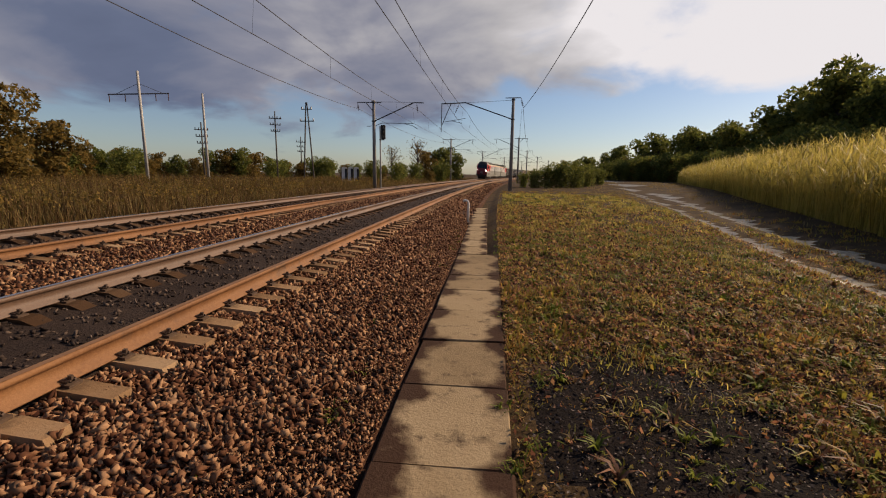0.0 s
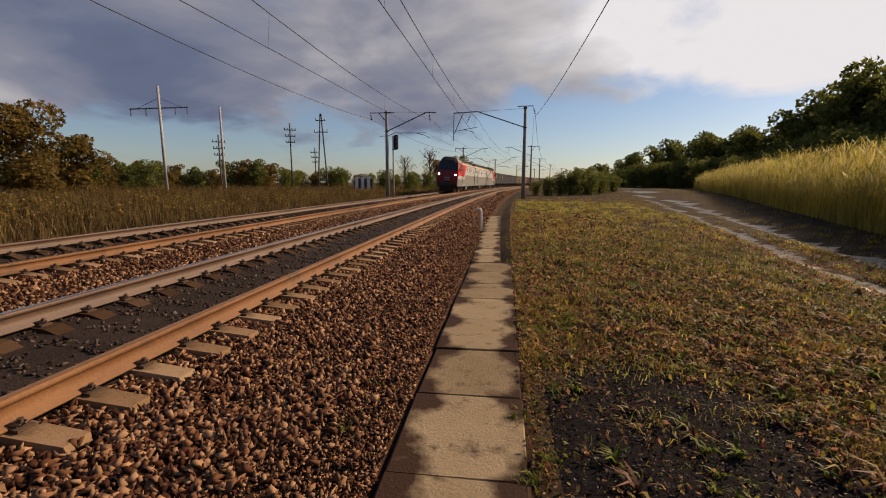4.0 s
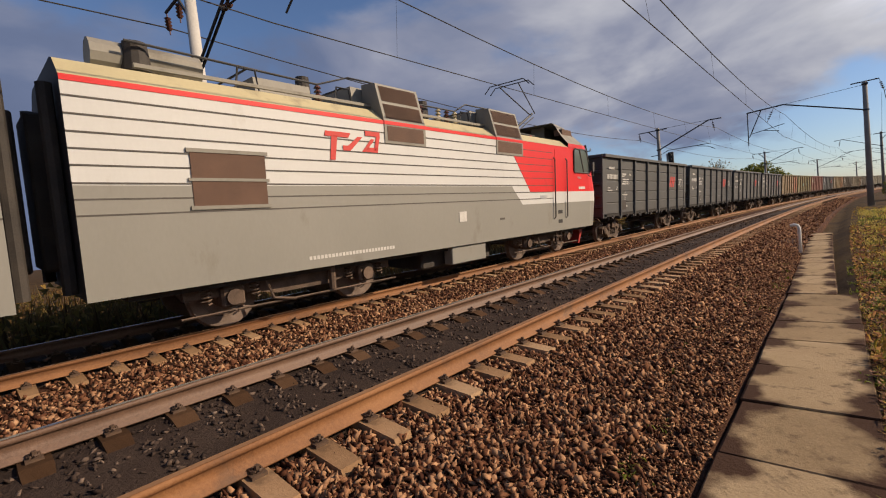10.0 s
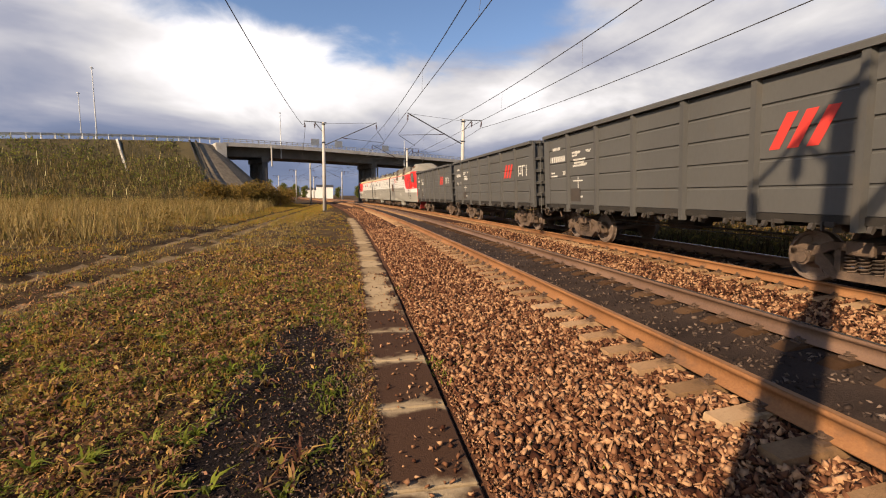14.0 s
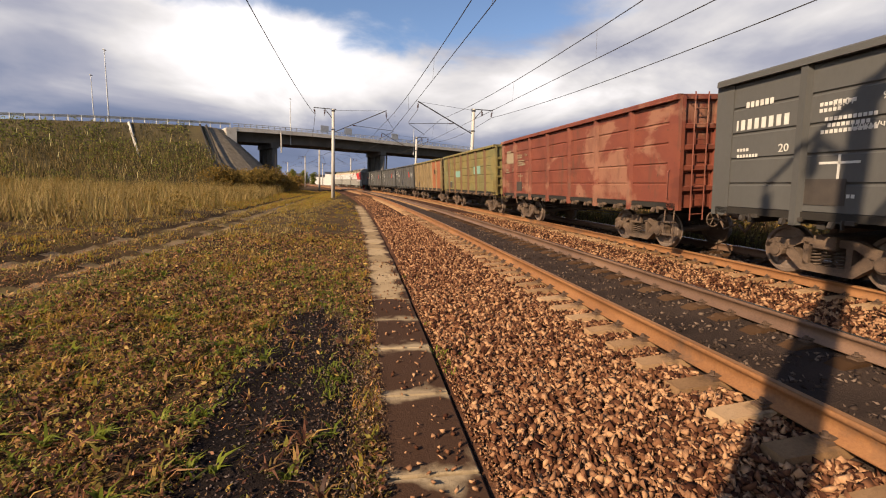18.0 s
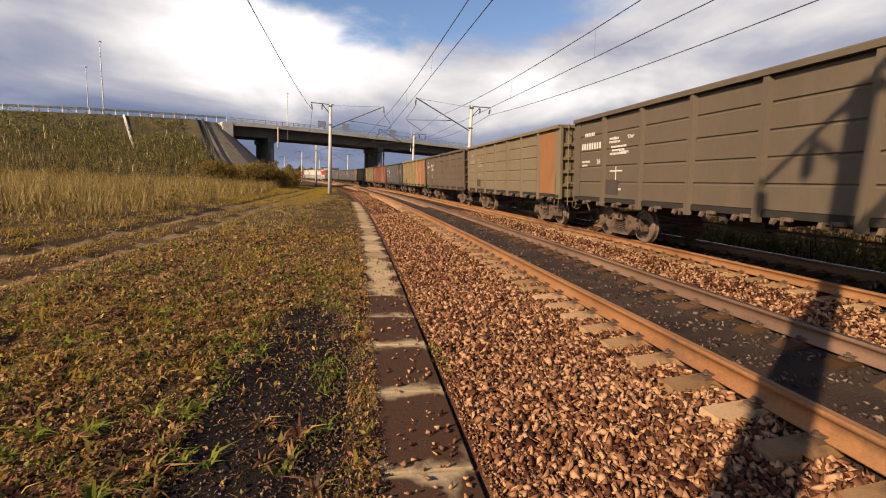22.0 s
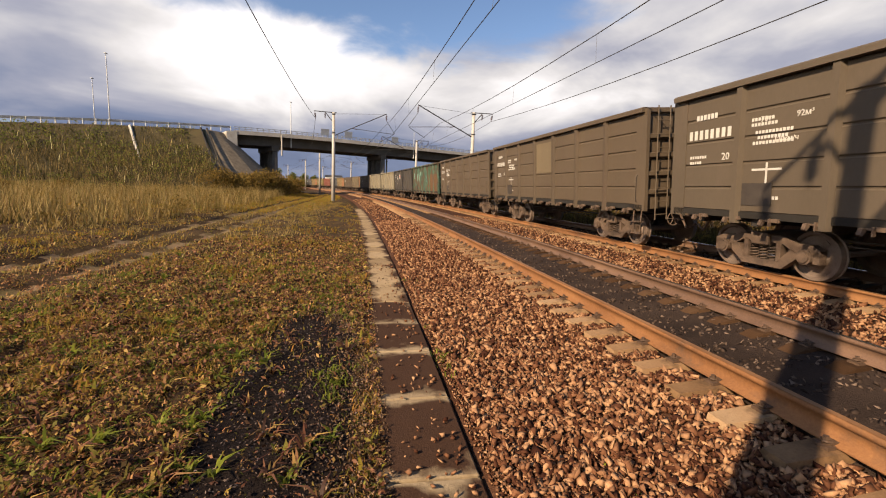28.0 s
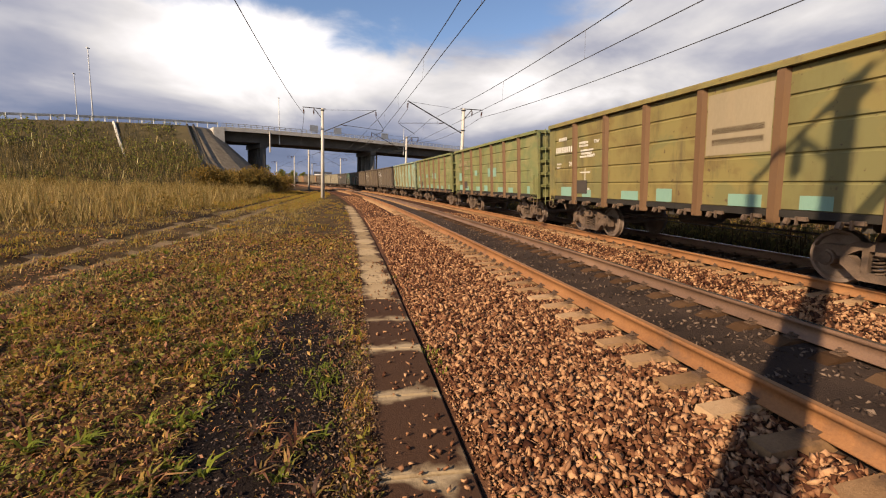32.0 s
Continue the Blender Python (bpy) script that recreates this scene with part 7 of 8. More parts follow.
def tree(h, crown, seed, leaf, label, leaves=2200, size=0.32, bare=False, low=0.3):
    rng = np.random.RandomState(seed)
    w = tagged(empty_thing("tree"), label, "tree", "trees round the line")
    bm = bmesh.new()
    tr = 0.022 * h + 0.05
    bend = Vector((rng.uniform(-0.3, 0.3), rng.uniform(-0.3, 0.3), 0))
    tube(bm, [(0, 0, -0.4), bend * 0.4 + Vector((0, 0, h * 0.3)), bend + Vector((0, 0, h * 0.62)), bend * 1.4 + Vector((0, 0, h * 0.9))], tr, 8, r_end=tr * 0.2)
    cs, rs = [], []
    for k in range(9 if not bare else 16):
        a = k * 2.4 + rng.uniform(-0.4, 0.4)
        z = h * (low + (0.92 - low) * (k + 0.5) / (9 if not bare else 16))
        reach = crown * (1.0 - 0.55 * abs((z / h - 0.55)) / 0.45) * rng.uniform(0.7, 1.1)
        tip = Vector((math.cos(a) * reach * 0.75, math.sin(a) * reach * 0.75, z + reach * 0.3))
        st = bend * (z / h) + Vector((0, 0, z * 0.82))
        tube(bm, [st, st.lerp(tip, 0.5) + Vector((0, 0, 0.1 * reach)), tip], tr * 0.4, 5, r_end=tr * 0.08)
        if bare:
            for _ in range(5):
                d = Vector(rng.normal(size=3)).normalized()
                d.z = abs(d.z)
                tube(bm, [st.lerp(tip, rng.uniform(0.5, 1)), tip + d * reach * 0.5], tr * 0.1, 3, r_end=tr * 0.02)
        cs.append(tuple(tip)), rs.append(crown * rng.uniform(0.32, 0.52))
        cs.append(tuple(st.lerp(tip, 0.45))), rs.append(crown * rng.uniform(0.3, 0.42))
    cs.append(tuple(bend * 1.3 + Vector((0, 0, h * 0.88)))), rs.append(crown * 0.4)
    part("trunk", bm, M["bark"], w)
    V, F = leaf_cloud(np.array(cs), np.array(rs), leaves if not bare else leaves // 6, size, rng)
    V[:, 2] = np.maximum(V[:, 2], 0.1)
    link_mesh("crown", fast_mesh("crown", V, F), LEAF[leaf], w)
    return w


PROTO = {
    "round": tree(8.5, 3.4, 11, "autumn", "broad leafy tree turning yellow-brown", 7000, 0.19, low=0.10),
    "mid": tree(8.0, 2.8, 12, "green", "dark green leafy tree in the far tree belt", 3000, 0.25, low=0.06),
    "mid2": tree(7.5, 3.1, 13, "autumn", "leafy tree with browning foliage in the tree belt", 3000, 0.25, low=0.06),
    "tall": tree(13.0, 3.8, 14, "dark", "tall dark woodland tree on the hillside", 4300, 0.26, low=0.08),
    "tall2": tree(11.5, 4.0, 15, "green", "tall green woodland tree on the hillside", 4300, 0.26, low=0.08),
    "bare": tree(9.0, 2.9, 16, "autumn", "thinly leaved tree with bare branches", 2400, 0.16, bare=True, low=0.3),
    "bush": tree(3.6, 2.2, 17, "green", "dense green bush beside the track", 3200, 0.13, low=0.02),
    "shrub": tree(2.2, 1.5, 18, "autumn", "low tangled shrub with yellowing leaves", 2200, 0.09, low=0.02),
}
USED = set()


def plant(kind, az, dist, top=None, scale=None, turn=None, z=None):
    ahead = abs(az) < 100
    a = radians(az + (1.15 if ahead else 0.87))
    x, y = -math.sin(a) * dist, math.cos(a) * dist
    g = float(ground_z(x, y)) if z is None else z
    h0 = {"round": 8.5, "mid": 8.0, "mid2": 7.5, "tall": 13.0, "tall2": 11.5, "bare": 9.0, "bush": 3.6, "shrub": 2.2}[kind] * 1.06
    s = scale if scale else max(0.35, (1.375 + dist * math.tan(radians(top - (0.4 if ahead else 0.0))) - g) / h0)
    m = Matrix.Translation((x, y, g - 0.1)) @ Matrix.Rotation(turn if turn is not None else random.uniform(0, 6.28), 4, "Z") @ Matrix.Diagonal((s * random.uniform(0.92, 1.12), s, s, 1))
    if kind in USED:
        copy_thing(PROTO[kind], m)
    else:
        PROTO[kind].matrix_basis = m
        USED.add(kind)


random.seed(21)
# beyond the far track: a large tree, then the belt thinning out towards the distance
plant("round", 50.0, 56, 7.7)
plant("round", 55.5, 60, 7.0)
plant("mid2", 46.3, 62, 5.3)
plant("mid", 59.5, 62, 6.2)
plant("mid2", 64.0, 66, 5.5)
for az, d, top, kind in ((44.2, 78, 3.6, "mid2"), (42.6, 84, 3.0, "mid"), (41.0, 88, 3.1, "mid2"), (39.4, 88, 3.0, "mid"), (37.8, 92, 2.8, "mid2"), (36.0, 92, 2.4, "mid"), (34.2, 95, 2.3, "mid2"), (32.6, 92, 3.3, "mid"), (31.0, 90, 3.6, "mid2"), (29.4, 90, 3.5, "mid"),
                         (28.0, 95, 3.2, "mid2"), (26.2, 105, 2.5, "mid"), (24.4, 110, 2.1, "mid2"), (22.6, 115, 2.0, "mid"), (20.6, 118, 2.0, "mid2"), (19.0, 120, 1.9, "mid"), (17.4, 122, 1.8, "mid2"), (15.8, 124, 1.8, "mid"), (14.2, 126, 1.7, "mid2"), (12.6, 128, 1.6, "mid"),
                         (11.4, 112, 4.4, "bare"), (8.1, 118, 5.1, "bare"), (10.0, 130, 2.0, "mid"), (7.0, 122, 4.0, "mid2"), (5.6, 124, 4.1, "mid"), (4.4, 126, 4.2, "mid"), (3.0, 124, 3.4, "mid"), (69, 70, 5.2, "mid"), (75, 74, 5.0, "mid2"), (82, 78, 4.6, "mid"), (90, 80, 4.4, "mid2"), (98, 84, 4.2, "mid"), (107, 88, 3.8, "mid2"), (116, 90, 3.6, "mid"), (126, 95, 3.4, "mid2"), (136, 100, 3.2, "mid"), (146, 110, 2.8, "mid2"), (156, 125, 2.4, "mid")):
    plant(kind, az, d, top)
for k in range(40):
    az = 70 - k * 1.75 + random.uniform(-0.5, 0.5)
    if az > 4:
        plant("bush" if k % 3 else "mid2", az, random.uniform(72, 100), random.uniform(1.2, 2.0) + (0.6 if az > 40 else 0))
# bushes on the field side, then the wooded hill
for az, d, top in ((-5.6, 66, 0.5), (-7.0, 64, 0.9), (-8.6, 66, 1.3), (-10.2, 66, 1.7), (-11.8, 68, 1.8), (-13.2, 72, 1.5), (-14.8, 78, 1.1)):
    plant("bush", az, d, top)
for k in range(46):
    az = -10.2 - 0.95 * k + random.uniform(-0.35, 0.35)
    d = float(np.interp(-az, [10, 20, 30, 45, 60], [185, 150, 118, 92, 84])) + random.uniform(-4, 4)
    top = float(np.interp(-az, [10, 14, 17, 20, 24, 27, 31, 33, 36, 39, 42, 46, 55], [2.6, 3.2, 4.6, 5.6, 6.4, 6.8, 7.4, 9.3, 11.9, 10.0, 11.3, 11.5, 11.0])) + random.uniform(-0.25, 0.2)
    plant(("tall", "tall2", "tall", "mid")[k % 4], az, d, top)
    plant(("tall2", "tall")[k % 2], az + 0.45, d - 10, top * 0.72)
    plant("bush", az + 0.7, d - 16, max(top * 0.42, 1.2))
    plant(("tall2", "mid")[k % 2], az - 0.5, d + 6, top * 0.97)
    if k > 8:
        plant(("mid", "mid2")[k % 2], az - 0.3, d - 18, top * 0.45)
# behind the bridge and at its foot
for az, d, top in ((-172.0, 210, 1.6), (-173.4, 220, 1.5), (-174.4, 240, 1.3), (-178.5, 300, 1.2), (179, 280, 1.5), (176, 260, 1.8), (172, 240, 2.0), (166, 220, 2.0), (-170.0, 180, 2.0)):
    plant("mid", az, d, top)
for az, d, s in ((-168.4, 70, 0.9), (-169.6, 74, 1.0), (-166.6, 66, 0.8), (-170.8, 79, 0.9), (-167.5, 62, 0.6), (-163.5, 60, 0.7), (-160.5, 58, 0.6), (-158.0, 60, 0.5), (-172.4, 78, 1.3), (-165.4, 66, 1.3),  (-150, 55, 0.7), (-146, 52, 0.6), (-141, 56, 0.8)):
    plant("shrub", az, d, None, s)

for az, d, s in ((-170.6, 72, 1.5), (-169.4, 69, 1.7), (-171.5, 75, 1.3), (-168.2, 70, 1.6), (-166.9, 69, 1.4), (-165.6, 68, 1.2)):
    plant("shrub", az, d, None, s)

for az, d, top in ((-163.6, 62, 1.7), (-165.2, 63, 1.5), (-167.2, 66, 1.3), (-168.2, 68, 1.5), (-169.2, 70, 1.2), (-170.2, 72, 0.8)):
    plant("shrub", az, d, top)

# ---------------------------------------------------------------- grasses
GRASS = {
    "short": surface("grass_short", [(0.214, 0.095, 0.024), (0.374, 0.196, 0.043), (0.316, 0.246, 0.039), (0.187, 0.186, 0.028), (0.600, 0.305, 0.081)], 0.55, 0.55, 0.0, island=0.45, use_pos=True, subsurf=0.5, spec=0.12),
    "dry": surface("grass_dry", [(0.13, 0.082, 0.03), (0.26, 0.18, 0.066), (0.40, 0.295, 0.12), (0.16, 0.14, 0.042), (0.21, 0.125, 0.048)], 0.35, 0.6, 0.0, island=0.5, use_pos=True, subsurf=0.35, spec=0.12),
    "weed": surface("grass_weed", [(0.045, 0.026, 0.012), (0.10, 0.058, 0.022), (0.17, 0.10, 0.036), (0.095, 0.088, 0.025)], 0.3, 0.65, 0.0, island=0.5, use_pos=True, subsurf=0.3, spec=0.12),
    "bank": surface("grass_bank", [(0.026, 0.024, 0.009), (0.055, 0.05, 0.016), (0.10, 0.075, 0.026), (0.05, 0.06, 0.015)], 0.3, 0.65, 0.0, island=0.5, use_pos=True, subsurf=0.3, spec=0.1),
    "reed": surface("grass_reed", [(0.211, 0.189, 0.043), (0.380, 0.312, 0.071), (0.600, 0.474, 0.122), (0.295, 0.293, 0.065)], 0.2, 0.55, 0.0, island=0.5, use_pos=True, subsurf=0.6, spec=0.12),
    "leafy": surface("leafy_weed", [(0.072, 0.100, 0.014), (0.141, 0.172, 0.023), (0.228, 0.254, 0.032)], 2.0, 0.5, 0.0, island=0.5, use_pos=True, subsurf=0.45, spec=0.12),
    "mat": surface("leaf_mat", [(0.026, 0.013, 0.009), (0.099, 0.039, 0.023), (0.247, 0.106, 0.058), (0.165, 0.126, 0.030), (0.214, 0.213, 0.035), (0.561, 0.359, 0.113), (0.330, 0.160, 0.089)], 0.8, 0.6, 0.0, island=0.72, use_pos=True, subsurf=0.5, spec=0.3),
    "litter": surface("leaf_litter", [(0.152, 0.065, 0.025), (0.304, 0.143, 0.055), (0.507, 0.275, 0.112), (0.228, 0.112, 0.051)], 1.0, 0.8, 0.0, island=0.7, use_pos=True, spec=0.12),
    "dead": surface("dead_leaf", [(0.012, 0.008, 0.007), (0.03, 0.02, 0.017), (0.065, 0.046, 0.04), (0.13, 0.10, 0.09)], 1.0, 0.7, 0.0, island=0.75, use_pos=True, spec=0.25),
    "plume": surface("reed_plume", [(0.506, 0.363, 0.172), (0.600, 0.575, 0.299)], 1.0, 0.8, 0.0, island=0.5, use_pos=True, subsurf=0.4, spec=0.12),
}


def blades(x, y, z, h, wid, lean, rng, simple=False):
    """Curved tapering blades: five points, three faces each; far ones a single spike."""
    n = len(x)
    a = rng.rand(n) * 6.283
    dx, dy = np.cos(a), np.sin(a)
    px, py = -dy, dx
    l1, l2 = lean * 0.35, lean
    base = np.stack([x, y, z - 0.01], 1)
    side = np.stack([px, py, np.zeros(n)], 1) * (wid / 2)[:, None]
    out = np.stack([dx, dy, np.zeros(n)], 1)
    up = np.array([0, 0, 1.0])
    mid = base + out * (h * l1)[:, None] + up * (h * 0.6)[:, None]
    tip = base + out * (h * l2)[:, None] + up * (h * (1 - 0.3 * l2))[:, None]
    if simple:
        tip = base + out * (h * l2 * 0.4)[:, None] + up * h[:, None]
        return np.stack([base - side, base + side, tip], 1).reshape(-1, 3), np.arange(n * 3).reshape(-1, 3)
    V = np.stack([base - side, base + side, mid - side * 0.75, mid + side * 0.75, tip], 1).reshape(-1, 3)
    i = np.arange(n)[:, None] * 5
    F = np.concatenate([i + [0, 1, 3], i + [0, 3, 2], i + [2, 3, 4]], 0)
    return V, F


def sow(name, mat, x, y, h, wid, lean, rng, label, z=None, simple=False):
    z = ground_z(x, y) if z is None else z
    V, F = blades(x, y, z, h, wid, lean, rng, simple)
    return tagged(link_mesh(name, fast_mesh(name, V, F), mat), label, "grass", kind="stuff")


def clumped(n, x0, x1, y0, y1, rng, spread, per):
    """Points in tufts over a rectangle."""
    m = max(1, n // per)
    cx, cy = rng.uniform(x0, x1, m), rng.uniform(y0, y1, m)
    k = rng.randint(0, m, n)
    return cx[k] + rng.normal(0, spread, n), cy[k] + rng.normal(0, spread, n)


def field_side(x, y, lo, hi):
    d = x - line_x(y) + overgrown(y)
    return (d > lo) & (d < hi)


def soil_cover(x, y):
    """Share of the growth that stands on the bare black patches, thinning inwards."""
    return np.clip(0.50 - 1.3 * dark_patch(x, y), 0.07, 1)


def near(y):
    """Finer growth where the eye is close."""
    return np.interp(np.abs(y), [1.5, 4, 10, 20], [0.62, 0.85, 1.2, 1.6])


def sow_all():
    rng = np.random.RandomState(77)
    # short worn grass between the path and the dirt road, denser near the eye
    parts = []
    for n, yr, xr, hh in ((80000, 6.5, 5.0, 0.05), (60000, 16, 10.5, 0.065), (46000, 48, 13, 0.10)):
        x, y = clumped(n, -1.0, xr, -yr, yr, rng, 0.10, 14)
        patch = bump_field(x, y, 2.6, 31) + 0.6 * bump_field(x, y, 0.9, 32)
        keep = field_side(x, y, 3.42, 40) & ((np.abs(np.abs(x - road_line(y)) - 0.85) > 0.25 + 0.3 * rng.rand(n)) | (rng.rand(n) < 0.12)) & (patch > -0.75 + 0.4 * rng.rand(n) - 0.3) & (rng.rand(n) < soil_cover(x, y))
        x, y = x[keep], y[keep]
        m = len(x)
        parts.append((x, y, hh * (0.45 + 1.0 * rng.rand(m)) * np.clip(0.85 + 1.3 * patch[keep], 0.35, 2.3), (0.004 + 0.005 * rng.rand(m)) * (1 if yr < 8 else 2.0 if yr < 20 else 4), 0.3 + 1.0 * rng.rand(m)))
    cat = [np.concatenate(c) for c in zip(*parts)]
    sow("short_grass", GRASS["short"], *cat, rng, "short worn autumn grass, green and straw-coloured, beside the path")
    # broad-leaved weeds
    x, y = clumped(30000, 0.2, 7.5, -10, 14, rng, 0.10, 22)
    keep = field_side(x, y, 3.6, 40) & (np.abs(x - road_line(y)) > 1.7) & (rng.rand(len(x)) < soil_cover(x, y))
    x, y = x[keep], y[keep]
    m = len(x)
    sow("leafy_weeds", GRASS["leafy"], x, y, (0.03 + 0.07 * rng.rand(m)) * near(y), (0.012 + 0.016 * rng.rand(m)) * near(y), 0.7 + 1.1 * rng.rand(m), rng, "low broad-leaved green weeds in the grass")
    # mat of small leaves, live and dead, heaped in uneven clods
    n = 300000
    y = np.where(rng.rand(n) < 0.72, rng.normal(0, 4.6, n), rng.uniform(-16, 26, n))
    x = np.where(rng.rand(n) < 0.6, rng.uniform(-1.0, 4.5, n), rng.uniform(-1.0, 9.5, n))
    keep = field_side(x, y, 3.40, 40) & (rng.rand(n) < np.maximum(soil_cover(x, y), 0.10)) & (np.abs(np.abs(x - road_line(y)) - 0.85) > 0.3) & (np.abs(y) > 0.9)
    x, y = x[keep], y[keep]
    m = len(x)
    heap = np.clip(0.25 + 0.8 * bump_field(x, y, 0.42, 33) + 0.6 * bump_field(x, y, 0.19, 34) + 0.5 * bump_field(x, y, 1.3, 35), 0, 1.2)
    c = np.stack([x, y, ground_z(x, y) + 0.004 + 0.12 * heap * rng.rand(m) ** 0.6], 1)
    a_ = rng.normal(size=(m, 3)) * [1, 1, 0.8]
    a_ /= np.linalg.norm(a_, axis=1)[:, None]
    b_ = np.cross(a_, rng.normal(size=(m, 3)) * [0.8, 0.8, 1])
    b_ /= np.linalg.norm(b_, axis=1)[:, None]
    sz = (0.008 + 0.022 * rng.rand(m) ** 2.0)[:, None] * np.interp(np.abs(y), [0, 3, 7, 24], [0.9, 1.1, 1.6, 2.8])[:, None]
    V = np.stack([c - a_ * sz, c - b_ * sz * 0.5, c + a_ * sz, c + b_ * sz * 0.5], 1).reshape(-1, 3)
    tagged(link_mesh("leaf_mat", fast_mesh("leaf_mat", V, np.arange(m * 4).reshape(-1, 4)), GRASS["mat"]), "mat of small green, yellow and dead brown leaves in uneven clods", "grass", kind="stuff")
    # rosettes of long-leaved weeds standing out of the turf, green ones and dried ones
    for mat, count, lab, seed in (("leafy", 1500, "green long-leaved weed rosettes standing in the turf", 5), ("mat", 1900, "dried and yellowing weed rosettes standing in the turf", 6)):
        r2 = np.random.RandomState(seed)
        cy = np.where(r2.rand(count) < 0.6, r2.normal(0, 4.0, count), r2.uniform(-12, 16, count))
        cx = r2.uniform(0.2, 7.0, count)
        ok = field_side(cx, cy, 3.65, 12) & (np.abs(cx - road_line(cy)) > 1.4) & (np.abs(cy) > 1.0) & (r2.rand(count) < np.maximum(soil_cover(cx, cy), 0.35)) & (bump_field(cx, cy, 1.4, 36) > -0.25)
        cx, cy = np.repeat(cx[ok], 13), np.repeat(cy[ok], 13)
        m = len(cx)
        big = np.repeat(0.5 + 0.9 * r2.rand(ok.sum()) ** 1.5, 13)
        sow("weed_rosettes", GRASS[mat], cx + r2.normal(0, 0.012, m), cy + r2.normal(0, 0.012, m), (0.05 + 0.09 * r2.rand(m)) * big, (0.012 + 0.016 * r2.rand(m)) * big, 0.7 + 1.0 * r2.rand(m), r2, lab)
    # weeds in the ballast edge and round the slabs
    x, y = clumped(5000, -1.6, 0.6, -9, 14, rng, 0.06, 30)
    d = x - line_x(y)
    keep = ((d > 1.0) & (d < 2.5) & (rng.rand(len(x)) < 0.25)) | ((d > 3.3) & (d < 3.9))
    x, y = x[keep], y[keep]
    m = len(x)
    sow("ballast_weeds", GRASS["leafy"], x, y, 0.03 + 0.06 * rng.rand(m), 0.008 + 0.012 * rng.rand(m), 0.6 + 0.9 * rng.rand(m), rng, "tufts of small weeds at the edge of the stones", z=np.full(m, -0.41))
    # straw and leaf litter lying flat
    n = 22000
    x, y = rng.uniform(-1, 8, n), rng.uniform(-11, 15, n)
    keep = field_side(x, y, 3.45, 12) & (rng.rand(n) < soil_cover(x, y))
    x, y = x[keep], y[keep]
    m = len(x)
    sow("leaf_litter", GRASS["litter"], x, y, (0.02 + 0.035 * rng.rand(m)) * near(y), (0.005 + 0.011 * rng.rand(m)) * near(y), 1.9 + 0.6 * rng.rand(m), rng, "dead leaves and straw lying in the grass", z=ground_z(x, y) + 0.02 + 0.04 * rng.rand(m))
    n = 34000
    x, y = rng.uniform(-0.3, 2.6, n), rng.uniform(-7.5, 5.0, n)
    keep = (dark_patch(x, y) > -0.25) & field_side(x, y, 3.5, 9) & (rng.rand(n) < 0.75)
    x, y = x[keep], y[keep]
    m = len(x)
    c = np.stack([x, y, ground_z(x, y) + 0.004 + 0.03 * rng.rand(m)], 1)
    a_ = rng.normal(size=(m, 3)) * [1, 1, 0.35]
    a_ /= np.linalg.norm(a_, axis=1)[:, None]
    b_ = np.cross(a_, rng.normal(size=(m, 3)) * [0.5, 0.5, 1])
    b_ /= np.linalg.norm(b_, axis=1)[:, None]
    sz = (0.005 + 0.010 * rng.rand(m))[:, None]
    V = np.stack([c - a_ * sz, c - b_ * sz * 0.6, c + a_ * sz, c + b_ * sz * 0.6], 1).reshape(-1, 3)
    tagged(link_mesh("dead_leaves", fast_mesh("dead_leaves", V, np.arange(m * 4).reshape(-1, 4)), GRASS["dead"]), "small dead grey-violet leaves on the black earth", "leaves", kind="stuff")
    # tall dry grass on the field side towards the bridge
    n = 80000
    x, y = clumped(n, 7, 66, -84, -9, rng, 0.4, 30)
    edge = np.interp(-y, [9, 15, 20, 43, 83], [13.5, 11.2, 9.3, 9.6, 13.2])
    u = (x - B0.x) * BU.x + (y - B0.y) * BU.y
    v = (x - B0.x) * BN.x + (y - B0.y) * BN.y
    keep = (x > edge) & ((v < -13) | (u < 0)) & (rng.rand(n) < np.interp(np.hypot(x, y), [15, 90], [1, 0.75]))
    x, y = x[keep], y[keep]
    m = len(x)
    sow("tall_dry_grass", GRASS["dry"], x, y, (0.55 + 0.95 * rng.rand(m)) * (1 + 0.4 * bump_field(x, y, 5.0, 82)), 0.026 + 0.03 * rng.rand(m), 0.3 + 1.3 * rng.rand(m), rng, "tall golden dry grass along the dirt road", simple=True)
    k = rng.choice(m, 1500)
    k = k[bump_field(x[k], y[k], 7.0, 83) > 0.05]
    cc = np.stack([x[k], y[k], ground_z(x[k], y[k]) + 0.35 + 0.5 * rng.rand(len(k))], 1)
    V, F = leaf_cloud(cc, 0.3 + 0.25 * rng.rand(len(k)), 22000, 0.07, rng)
    tagged(link_mesh("grass_weeds", fast_mesh("grass_weeds", V, F), LEAF["autumn"]), "brown leafy weeds among the tall dry grass", "weeds", kind="stuff")
    n = 34000
    x, y = clumped(n, 2.5, 15, -46, -3, rng, 0.22, 24)
    keep = (bump_field(x, y, 3.0, 84) + 0.5 * rng.rand(n) > -0.05) & (np.abs(np.abs(x - road_line(y)) - 0.85) > 0.35)
    x, y = x[keep], y[keep]
    m = len(x)
    sow("rough_grass", GRASS["dry"], x, y, (0.06 + 0.16 * rng.rand(m)) * np.interp(-y, [3, 12, 46], [0.5, 1.0, 1.3]), (0.008 + 0.012 * rng.rand(m)) * np.interp(-y, [3, 12, 46], [0.7, 1.2, 2.0]), 0.4 + 1.0 * rng.rand(m), rng, "rough brown grass over the dirt track")
    n = 46000
    x, y = clumped(n, 4, 15, -86, -30, rng, 0.3, 26)
